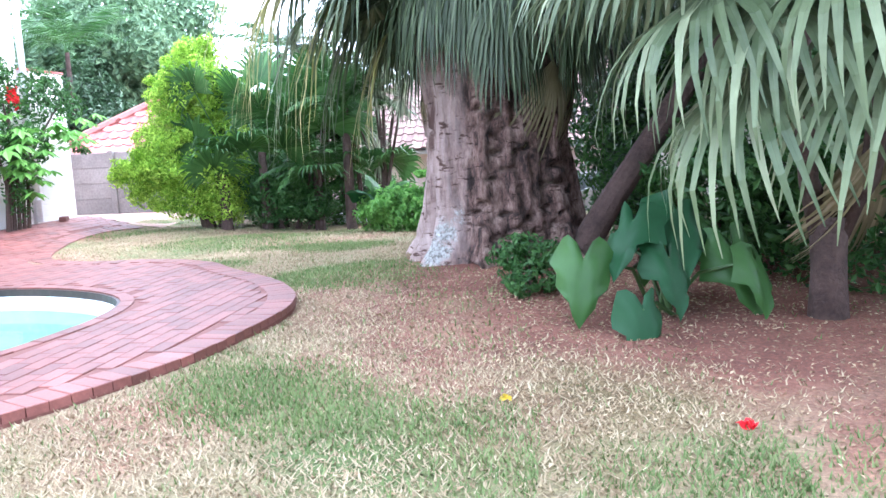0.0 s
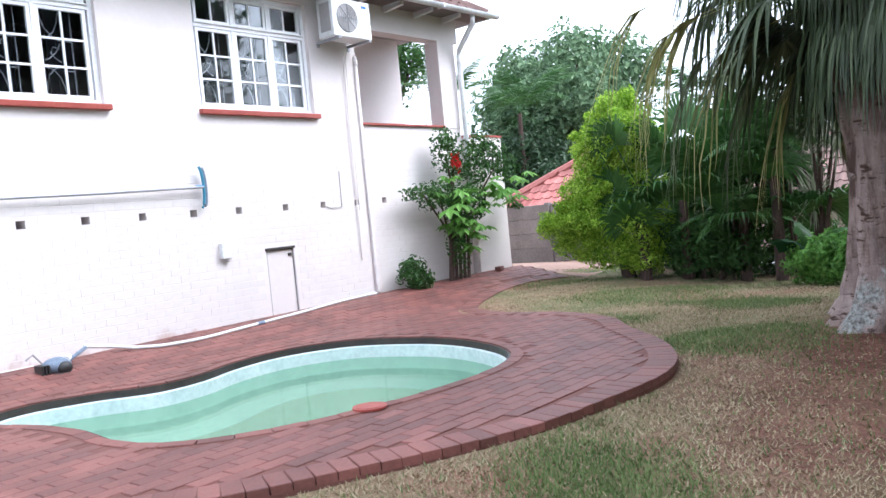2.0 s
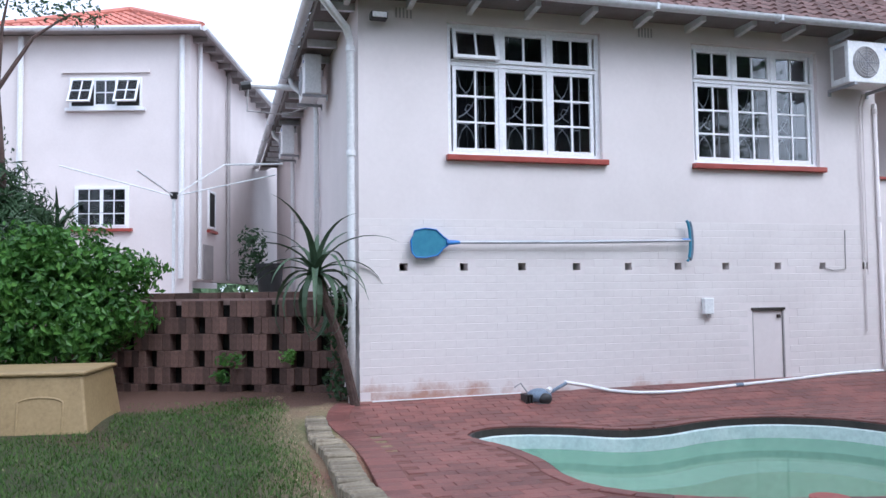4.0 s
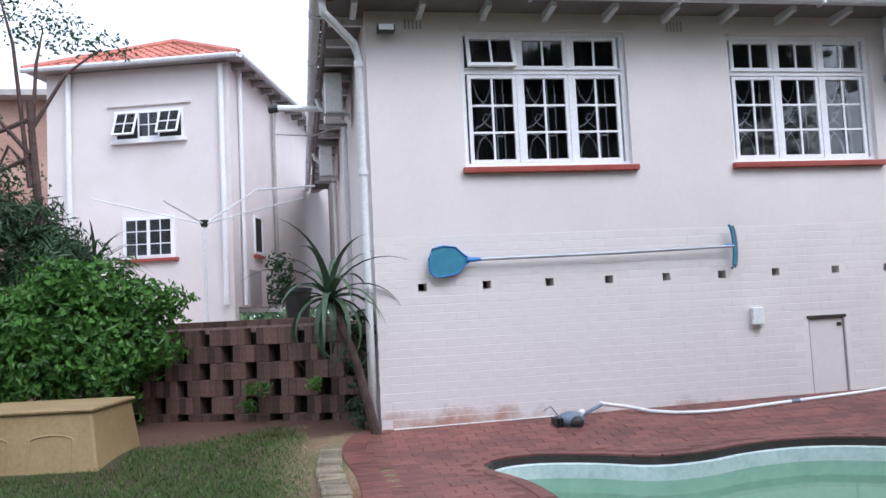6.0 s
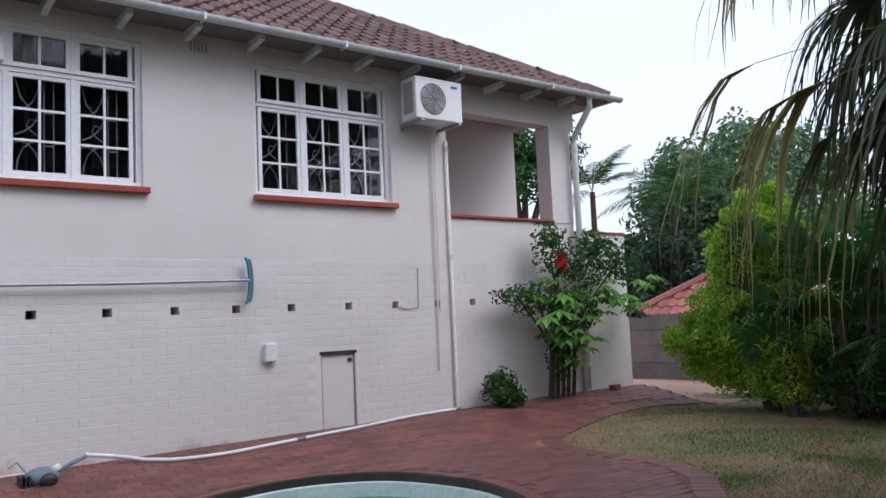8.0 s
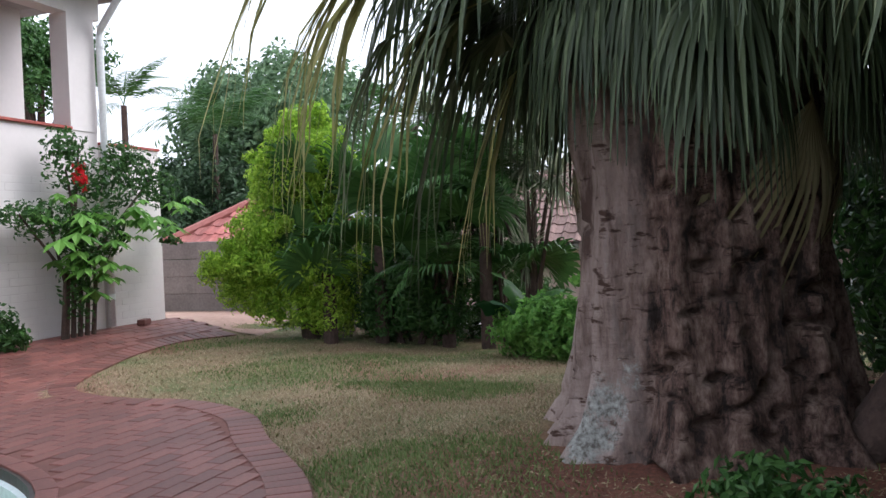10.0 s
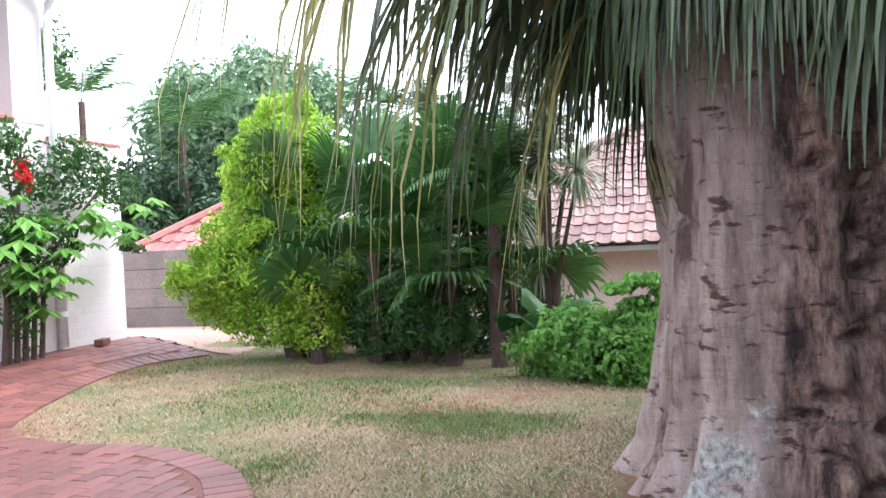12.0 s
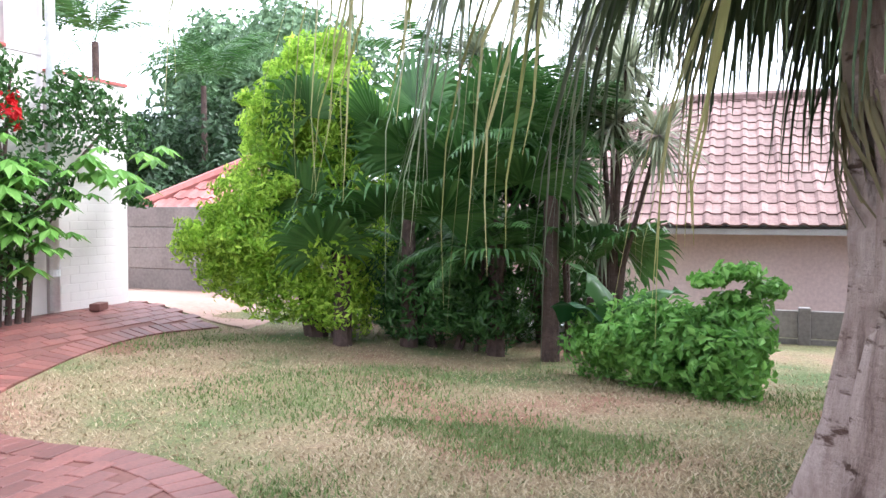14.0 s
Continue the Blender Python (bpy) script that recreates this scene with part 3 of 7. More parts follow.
pavement = build_bed()
def build_drive():
    xs, ys = np.linspace(10.1, 14.0, 14), np.r_[np.linspace(-1.38, 0.0, 12), np.linspace(0.5, 9.0, 10)]
    X, Y = np.meshgrid(xs, ys, indexing="ij")
    u = (X - 10.1) / 3.9
    Z = (deck_z(np.full_like(Y, 10.1), Y) - 0.004) * (1 - u) - 0.04 * u + 0.006 * np.sin(X * 3 + Y * 2)
    Z[:, 0] -= 0.03
    v = np.stack([X, Y, Z], -1).reshape(-1, 3)
    i, j = np.meshgrid(np.arange(13), np.arange(21), indexing="ij")
    f = np.stack([i * 22 + j, (i + 1) * 22 + j, (i + 1) * 22 + j + 1, i * 22 + j + 1], -1).reshape(-1, 4)
    return data_mesh("road", v, f, "sand")


drive = build_drive()
tagged(drive, "pale sandy concrete drive beyond the house", "drive", kind="structure")


# ---- house ----
def grid_wall(name, x0, x1, y0, y1, z0, z1, holes, mat, label):
    xs = sorted({x0, x1, *(v for h in holes for v in h[:2])})
    zs = sorted({z0, z1, *(v for h in holes for v in h[2:])})
    bm = bmesh.new()
    for za, zb in zip(zs, zs[1:]):
        run = None
        for xa, xb in zip(xs, xs[1:]):
            cx, cz = (xa + xb) / 2, (za + zb) / 2
            solid = not any(h[0] < cx < h[1] and h[2] < cz < h[3] for h in holes)
            if solid:
                run = (run[0], xb) if run else (xa, xb)
            if run and (not solid or xb == xs[-1]):
                box(bm, run[0], run[1], y0, y1, za, zb)
                run = None
    return tagged(mesh_object(name, bm, mat), label, "wall", kind="structure")


EAVE = 4.36
WIN1, WIN2, HATCH = (0.98, 2.80, 2.72, 4.18), (3.98, 5.74, 2.72, 4.16), (4.70, 5.14, 0.14, 1.0)
VENT_X = [0.47, 1.135, 1.80, 2.449, 3.091, 3.728, 4.36, 5.08, 5.718, 6.356]
vents = [(x - 0.045, x + 0.045, 1.47, 1.55) for x in VENT_X]
grid_wall("wall_south", 0, 6.6, 0, 0.25, 0, EAVE, [WIN1, WIN2, HATCH] + vents, "plaster", "off-white house wall, smooth plaster above painted brick")
grid_wall("wall_veranda", 6.6, 8.9, 0.03, 0.25, 0, 2.6, [(6.895, 6.985, 1.48, 1.56)], "plaster", "off-white veranda parapet wall")
tagged(mesh_object("wall_west", boxes((0, 0.25, 0.25, 12, 0, EAVE)), "plaster"), "off-white side wall of the house", "wall", kind="structure")
tagged(mesh_object("wall_inner", boxes((6.35, 6.6, 0.25, 1.5, 0, EAVE), (6.6, 9.2, 1.5, 1.75, 0, EAVE), (0.25, 6.35, 3.2, 3.4, 0, EAVE)), "plaster"), "plastered inner walls behind the veranda", "wall", kind="structure")
tagged(mesh_object("wall_east", boxes((8.95, 9.2, 1.75, 12, 0, EAVE)), "plaster"), "off-white end wall", "wall", kind="structure")
tagged(mesh_object("veranda_floor", boxes((6.6, 8.9, 0.25, 1.5, 1.75, 1.9)), "concrete"), "concrete veranda floor", "floor", kind="structure")
# floor coloured near-black to keep the room as dark as unlit
tagged(mesh_object("floor", boxes((0.25, 6.35, 0.25, 3.2, 1.75, 1.9)), "dark"), "near-black room floor with the indoor shade in its colour", "floor", kind="structure")
tagged(mesh_object("ceiling", boxes((0, 9.2, 0.0, 12, EAVE, EAVE + 0.05)), "soffit"), "grey ceiling boards", "ceiling", kind="structure")
tagged(mesh_object("beam", boxes((6.6, 9.0, 0.02, 0.25, 3.98, EAVE)), "plaster"), "plastered veranda beam", "beam", kind="structure")
tagged(mesh_object("column", boxes((8.48, 8.9, 0.02, 0.28, 2.6, 3.98)), "plaster"), "square plastered veranda column", "column", kind="structure")
tagged(mesh_object("parapet_cap", bevelled(boxes((6.6, 8.48, -0.01, 0.29, 2.6, 2.635)), 0.006, 1), "red_sill"), "red tiled parapet cap", "sill", kind="structure")
tagged(mesh_object("wall_garden", boxes((8.95, 9.95, 0.0, 0.2, 0, 2.46)), "plaster"), "low painted brick garden wall", "wall", kind="structure")
tagged(mesh_object("wall_cap", boxes((8.93, 9.97, -0.015, 0.215, 2.46, 2.495)), "red_sill"), "red cap on the garden wall", "sill", kind="structure")



# ---- windows ----
def casement(parent, x0, x1, z0, z1, y, cols, rows, open_deg=0.0, hinge="top", fw=0.045, label=""):
    """A framed light with glazing bars and its panes, tipped outwards when open."""
    c = new("casement")
    c.parent = parent
    cx, cz = (x0 + x1) / 2, (z0 + z1) / 2
    w, h = x1 - x0, z1 - z0
    c.matrix_basis = pose(cx, y, cz) if not open_deg else (Matrix.Translation((cx, y, z1)) @ pose(0, 0, 0, -open_deg) @ Matrix.Translation((0, 0, -h / 2)))
    tagged(c, label)
    bm = boxes((-w / 2, -w / 2 + fw, -0.02, 0.02, -h / 2, h / 2), (w / 2 - fw, w / 2, -0.02, 0.02, -h / 2, h / 2),
               (-w / 2 + fw, w / 2 - fw, -0.02, 0.02, -h / 2, -h / 2 + fw), (-w / 2 + fw, w / 2 - fw, -0.02, 0.02, h / 2 - fw, h / 2))
    iw, ih = w - 2 * fw, h - 2 * fw
    for i in range(1, cols):
        x = -iw / 2 + iw * i / cols
        box(bm, x - 0.011, x + 0.011, -0.013, 0.013, -ih / 2, ih / 2)
    for j in range(1, rows):
        z = -ih / 2 + ih * j / rows
        box(bm, -iw / 2, iw / 2, -0.0125, 0.0125, z - 0.011, z + 0.011)
    part("frame", bm, "white_wood", c)
    for i in range(cols):
        for j in range(rows):
            xa, za = -iw / 2 + iw * i / cols, -ih / 2 + ih * j / rows
            pane = part("pane", boxes((xa + 0.01, xa + iw / cols - 0.01, -0.002, 0.002, za + 0.01, za + ih / rows - 0.01)), "glass", c)
            pane.visible_shadow = False
    return c


def scroll_bars(parent, x0, x1, z0, z1, y):
    """Ornamental burglar bars: uprights with mirrored scrolls between them."""
    bm = bmesh.new()
    w, h = x1 - x0, z1 - z0
    at = lambda u, v: (x0 + w * u, y, z0 + h * v)
    for u in (0.04, 0.62, 0.80):
        tube(bm, [at(u, 0), at(u, 1)], 0.007, 5)
    rows = [[(0.04, 0.30), (0.16, 0.33), (0.32, 0.31), (0.46, 0.22), (0.54, 0.10), (0.56, 0.0)],
            [(0.12, 0.0), (0.14, 0.12), (0.22, 0.24), (0.36, 0.32), (0.50, 0.34)],
            [(0.10, 0.40), (0.26, 0.44), (0.42, 0.52), (0.52, 0.62)], [(0.52, 0.40), (0.38, 0.45), (0.30, 0.51), (0.36, 0.58), (0.50, 0.56)],
            [(0.06, 0.66), (0.24, 0.68), (0.40, 0.76), (0.50, 0.88), (0.54, 1.0)], [(0.54, 0.66), (0.40, 0.68), (0.20, 0.80), (0.10, 1.0)],
            [(0.62, 0.30), (0.80, 0.30)], [(0.62, 0.66), (0.80, 0.66)]]
    for row in rows:
        tube(bm, [at(u, v) for u, v in row], 0.0075, 5)
    return part("burglar_bars", bm, "bars", parent, "white scrolled burglar bars")


def window(name, x0, x1, z0, z1, open_top=False):
    w = new(name)
    w.matrix_world = pose((x0 + x1) / 2, 0, z0)
    tagged(w, "white timber casement window with small panes, three lights wide", "window", kind="structure")
    hw, h, f = (x1 - x0) / 2, z1 - z0, 0.05
    tz = h * 0.70
    bm = boxes((-hw, -hw + f, 0.06, 0.15, 0, h), (hw - f, hw, 0.06, 0.15, 0, h), (-hw + f, hw - f, 0.06, 0.15, 0, f), (-hw + f, hw - f, 0.06, 0.15, h - f, h),
               (-hw + f, hw - f, 0.055, 0.15, tz - 0.025, tz + 0.03), (-hw + f, hw - f, 0.035, 0.06, tz + 0.022, tz + 0.035))
    iw = (2 * hw - 2 * f) / 3
    for i in (1, 2):
        x = -hw + f + iw * i
        box(bm, x - 0.022, x + 0.022, 0.058, 0.15, f, tz - 0.025)
        box(bm, x - 0.022, x + 0.022, 0.058, 0.15, tz + 0.03, h - f)
    part("window_frame", bm, "white_wood", w)
    sill = bevelled(boxes((-hw - 0.03, hw + 0.05, -0.07, 0.06, -0.065, -0.003)), 0.008)
    part("window_sill", sill, "red_sill", w, "dark red painted sill")
    for i in range(3):
        xa, xb = -hw + f + iw * i + 0.024, -hw + f + iw * (i + 1) - 0.024
        casement(w, xa, xb, f + 0.003, tz - 0.028, 0.085, 2, 3, fw=0.038)
        casement(w, xa, xb, tz + 0.033, h - f - 0.003, 0.085, 2, 1, 14 if open_top and i == 0 else 0, fw=0.038,
                 label="top light propped open" if open_top and i == 0 else "")
        scroll_bars(w, xa + 0.03, xb - 0.03, f + 0.05, tz - 0.06, 0.17)
    return w


def curtain(x0, x1, z0, z1, y, seed):
    rng = random.Random(seed)
    bm = bmesh.new()
    n = 40
    top, low = [], []
    for i in range(n + 1):
        x = x0 + (x1 - x0) * i / n
        dy = 0.02 * math.sin(i * 1.7 + rng.random())
        top.append(bm.verts.new((x, y + dy, z1)))
        low.append(bm.verts.new((x, y + dy * 1.4, z0)))
    for i in range(n):
        bm.faces.new((low[i], low[i + 1], top[i + 1], top[i]))
    ob = mesh_object("curtain", bm, "curtain")
    sol = ob.modifiers.new("thick", "SOLIDIFY")
    sol.thickness = 0.004
    return tagged(ob, "greyish net curtain hanging behind the panes", "curtain", "curtains in the house")


window("window_1", *WIN1, open_top=True)
window("window_2", *WIN2)
for k, (wx0, wx1, wz0, wz1) in enumerate((WIN1, WIN2)):
    step = (wx1 - wx0) / 3
    for j in range(3):
        curtain(wx0 + step * j + 0.22, wx0 + step * j + 0.47, wz0, wz1, 0.32, k * 3 + j)


# ---- roof ----
PITCH = 0.60
EV_Y, EV_X0, EV_X1, EV_Z = -0.42, -0.42, 9.42, 4.37


def tile_mesh(w=0.215, d=0.37):
    """One clay tile with a rolled side and a thick front lip."""
    bm = bmesh.new()
    prof = [(0, 0.010), (0.15, 0.040), (0.32, 0.036), (0.48, 0.008), (1.0, 0.006)]
    front = [bm.verts.new((w * u, 0, h + 0.012)) for u, h in prof]
    back = [bm.verts.new((w * u, d, h - 0.014)) for u, h in prof]
    lip = [bm.verts.new((w * u, 0.004, h - 0.014)) for u, h in prof]
    for a, b in zip(range(4), range(1, 5)):
        bm.faces.new((front[a], front[b], back[b], back[a]))
        bm.faces.new((lip[a], lip[b], front[b], front[a]))
    me = bpy.data.meshes.new("roof_tile")
    bm.to_mesh(me)
    bm.free()
    return me


def tile_field(rng, me, frame_m, along, up, allowed, parent, most, mat, gauge=0.33, w=0.215):
    """Tiles on a slope: the lowest ones are pieces of their own, the rest one mesh."""
    spots = []
    r = 0
    while r * gauge < up:
        k = 0
        while k * w < along:
            if allowed(k * w + w / 2, r * gauge + gauge / 2):
                jit = pose(k * w + rng.uniform(-.003, .003), r * gauge + rng.uniform(-.006, .006), rng.uniform(0, .005), 0, 0, rng.uniform(-.6, .6))
                spots.append(frame_m @ jit)
            k += 1
        r += 1
    if len(me.materials) == 0:
        me.materials.append(M[mat])
    for m in spots[:most]:
        ob = new("roof_tile", me)
        ob.parent = parent
        ob.matrix_basis = m
    if spots[most:]:
        vs = np.array([v.co[:] for v in me.vertices])
        fs = np.array([p.vertices[:] for p in me.polygons])
        V, F = [], []
        for i, m in enumerate(spots[most:]):
            a = np.array(m)
            V.append(vs @ a[:3, :3].T + a[:3, 3])
            F.append(fs + i * len(vs))
        ob = data_mesh("roof_tiles", np.concatenate(V), np.concatenate(F), mat, parent, kind="stuff")
    return len(spots)


def slope_frame(origin, along, level_up, pitch):
    """A frame whose x runs along the eaves, y up the slope."""
    x = Vector(along).normalized()
    u = (Vector(level_up).normalized() + Vector((0, 0, pitch))).normalized()
    z = x.cross(u)
    m = Matrix((x, u, z)).transposed().to_4x4()
    return Matrix.Translation(origin) @ m


def main_roof():
    roof = new("roof")
    tagged(roof, "hipped roof of weathered red-brown clay tiles", "roof", kind="structure")
    W = EV_X1 - EV_X0
    half, deep = W / 2, 13.0
    rise = half * PITCH
    c = [(EV_X0, EV_Y, EV_Z), (EV_X1, EV_Y, EV_Z), (EV_X0 + half, EV_Y + half, EV_Z + rise), (EV_X0 + half, deep, EV_Z + rise), (EV_X0, deep, EV_Z), (EV_X1, deep, EV_Z)]
    bm = bmesh.new()
    v = [bm.verts.new(p) for p in c]
    low = [bm.verts.new((p[0], p[1], p[2] - 0.03)) for p in c]
    for f in ((0, 1, 2), (1, 5, 3, 2), (4, 0, 2, 3)):
        bm.faces.new([v[i] for i in f])
        bm.faces.new([low[i] for i in f[::-1]])
    for a, b in ((0, 1), (1, 5), (4, 0)):
        bm.faces.new((v[a], low[a], low[b], v[b]))
    part("roof_deck", bm, "soffit", roof, "dark timber under the tiles")
    rng = random.Random(4)
    me = tile_mesh()
    s = math.sqrt(1 + PITCH ** 2)
    tile_field(rng, me, slope_frame((EV_X0, EV_Y - 0.04, EV_Z + 0.012), (1, 0, 0), (0, 1, 0), PITCH), W, half * s,
               lambda u, t: t / s < u - .02 and t / s < W - u - .02, roof, 300, "tile")
    tile_field(rng, me, slope_frame((EV_X1 + 0.04, EV_Y, EV_Z + 0.012), (0, 1, 0), (-1, 0, 0), PITCH), 9.0, half * s, lambda u, t: t / s < u - .02, roof, 0, "tile")
    tile_field(rng, me, slope_frame((EV_X0 - 0.04, 9.0, EV_Z + 0.012), (0, -1, 0), (1, 0, 0), PITCH), 9.42, half * s, lambda u, t: t / s < 9.42 - u - .02, roof, 0, "tile")
    cap = bmesh.new()
    tube(cap, [(-0.04, 0, 0), (0.36, 0, 0.005)], [0.10, 0.112], 8)
    cme = bpy.data.meshes.new("hip_cap")
    cap.to_mesh(cme)
    cap.free()
    cme.materials.append(M["tile"])
    for x0, sx in ((EV_X1, -1), (EV_X0, 1)):
        d = Vector((sx, 1, PITCH)).normalized()
        for i in range(18):
            ob = new("hip_cap", cme)
            ob.parent = roof
            q = d.to_track_quat("X", "Z")
            ob.matrix_basis = Matrix.Translation(Vector((x0, EV_Y, EV_Z + 0.01)) + d * (0.12 + i * 0.36)) @ q.to_matrix().to_4x4()
    for i in range(14):
        x = -0.12 + 0.675 * i + 0.0
        if x > 9.1:
            break
        b = bmesh.new()
        vs = [(0, 0), (0.38, 0.0), (0.38, 0.13), (0, -0.03 + 0.02)]
        box(b, x - 0.03, x + 0.03, -0.36, 0.0, EV_Z - 0.105, EV_Z - 0.012)
        for vert in b.verts:
            if vert.co.z < EV_Z - 0.05 and vert.co.y < -0.2:
                vert.co.z += 0.035
        part("rafter_end", b, "gutter", roof)
    for i in range(16):
        y = 0.2 + 0.675 * i
        b = boxes((-0.36, 0.0, y - 0.03, y + 0.03, EV_Z - 0.10, EV_Z - 0.012))
        part("rafter_end", b, "gutter", roof)
    # boards under the eaves, shade included in their colour
    part("soffit_board", boxes((EV_X0 + .02, EV_X1 - .02, EV_Y + .02, 0.0, EV_Z - 0.010, EV_Z + 0.004), (EV_X0 + .02, 0.0, 0.0, 11.8, EV_Z - 0.010, EV_Z + 0.004)), "eave_boards", roof, "grey soffit boards with the eave shade in their colour")
    return roof


main_roof()


def gutter(name, a, b, label):
    """A half-round gutter from a to b, with its lip, thickness and brackets."""
    g = thing(name, *a, label, "gutter", "gutters of the house")
    d = Vector(b) - Vector(a)
    ln = d.length
    g.matrix_world = Matrix.Translation(a) @ d.to_track_quat("X", "Z").to_matrix().to_4x4()
    bm = bmesh.new()
    prof = [(0.062 * math.cos(t), 0.062 * math.sin(t)) for t in np.linspace(0, -math.pi, 9)]
    inn = [(0.056 * math.cos(t), 0.056 * math.sin(t)) for t in np.linspace(-math.pi, 0, 9)]
    ring = prof + inn
    ra = [bm.verts.new((0, y, z)) for y, z in ring]
    rb = [bm.verts.new((ln, y, z)) for y, z in ring]
    for i in range(len(ring)):
        j = (i + 1) % len(ring)
        bm.faces.new((ra[i], ra[j], rb[j], rb[i]))
    bm.faces.new(ra[::-1])
    bm.faces.new(rb)
    part("gutter_channel", bm, "gutter", g, smooth=False)
    k = int(ln / 1.6)
    for i in range(k):
        x = 0.5 + i * 1.6
        part("bracket", boxes((x, x + 0.025, -0.068, 0.068, -0.068, 0.004)), "gutter", g)
    return g


gutter("gutter", (EV_X0 - 0.06, EV_Y - 0.075, EV_Z + 0.01), (EV_X1 + 0.05, EV_Y - 0.075, EV_Z + 0.01), "white half-round gutter along the front eaves")
gutter("gutter", (EV_X0 - 0.075, EV_Y - 0.02, EV_Z + 0.008), (EV_X0 - 0.075, 11.8, EV_Z + 0.008), "white half-round gutter along the side eaves")


def downpipe(pts, r, label, mat="white_pvc"):
    p = thing("downpipe", *pts[-1], label, "downpipe", "downpipes of the house")
    o = Vector(pts[-1])
    loc = [Vector(q) - o for q in pts]
    part("pipe", tube(bmesh.new(), loc, r, 12), mat, p, smooth=True)
    long = max(range(len(loc) - 1), key=lambda i: (loc[i] - loc[i + 1]).length)
    a, b = loc[long], loc[long + 1]
    for u in (0.03, 0.45, 0.9):
        c = a.lerp(b, u)
        part("collar", tube(bmesh.new(), [c - (b - a).normalized() * 0.03, c + (b - a).normalized() * 0.03], r + 0.008, 12), mat, p)
    return p


downpipe([(-0.44, -0.40, 4.34), (-0.43, -0.38, 4.2), (-0.12, -0.0, 4.02), (-0.07, 0.06, 3.9), (-0.07, 0.06, 1.25), (-0.07, 0.06, 0.05)], 0.042, "white round downpipe with a swan neck at the house corner")
downpipe([(8.86, -0.45, 4.34), (8.86, -0.44, 4.2), (8.90, -0.09, 3.85), (8.90, -0.07, 3.75), (8.90, -0.07, 0.25)], 0.045, "white round downpipe beside the veranda column")
downpipe([(6.57, -0.02, 3.55), (6.57, -0.02, 0.30), (6.55, -0.07, 0.22)], 0.026, "off-white painted pipe down the wall beside the veranda", "plaster")
for yy, zz in ((3.2, 4.2), (7.0, 4.2)):
    downpipe([(-0.42, yy, 4.3), (-0.40, yy, 4.2), (-0.08, yy, 3.95), (-0.06, yy, 3.8), (-0.06, yy, 1.25)], 0.038, "white downpipe on the side wall")


# ---- painted bricks of the lower wall ----
def brick_mesh(w, d, h, c=0.006, ends=True):
    """A brick with its top (+z) edges worn round; origin at the middle of its base."""
    bm = bmesh.new()
    lo = [bm.verts.new((sx * w / 2, sy * d / 2, 0)) for sx, sy in ((-1, -1), (1, -1), (1, 1), (-1, 1))]
    mi = [bm.verts.new((sx * w / 2, sy * d / 2, h - c)) for sx, sy in ((-1, -1), (1, -1), (1, 1), (-1, 1))]
    hi = [bm.verts.new((sx * (w / 2 - (c if ends else 0.0004)), sy * (d / 2 - c), h)) for sx, sy in ((-1, -1), (1, -1), (1, 1), (-1, 1))]
    for i in range(4):
        j = (i + 1) % 4
        bm.faces.new((lo[i], lo[j], mi[j], mi[i]))
        bm.faces.new((mi[i], mi[j], hi[j], hi[i]))
    bm.faces.new(hi)
    me = bpy.data.meshes.new("brick")
    bm.to_mesh(me)
    bm.free()
    return me


def pieces(me, spots, parent, mat, most, name="brick", stuff_name="bricks"):
    """The first spots become objects on one mesh, the others one joined mesh."""
    if len(me.materials) == 0:
        me.materials.append(M[mat])
    inv = parent.matrix_world.inverted() if parent else Matrix()
    for m in spots[:most]:
        ob = new(name, me)
        ob.parent = parent
        ob.matrix_basis = m
    if spots[most:]:
        vs = np.array([v.co[:] for v in me.vertices])
        V, F = [], []
        for i, m in enumerate(spots[most:]):
            a = np.array(m)
            V.append(vs @ a[:3, :3].T + a[:3, 3])
            F += [tuple(k + i * len(vs) for k in p.vertices) for p in me.polygons]
        data_mesh(stuff_name, np.concatenate(V), F, mat, parent, kind="stuff")


# ---- fittings on the house wall ----
def hatch():
    h = thing("hatch_door", 4.92, 0.0, 0.13, "small cream access door to the space under the floor", "hatch")
    part("door_leaf", bevelled(boxes((-0.205, 0.205, 0.02, 0.045, 0.015, 0.845)), 0.003, 1), "plaster", h)
    part("lintel", boxes((-0.235, 0.235, -0.012, 0.04, 0.855, 0.885)), "rim", h, "dark rusty lintel")
    part("jamb", boxes((-0.222, -0.208, 0.0, 0.05, 0.0, 0.855)), "soffit", h)
    part("jamb", boxes((0.208, 0.222, 0.0, 0.05, 0.0, 0.855)), "soffit", h)
    part("latch", bevelled(boxes((0.13, 0.18, 0.0, 0.02, 0.76, 0.80)), 0.004, 1), "rim", h)


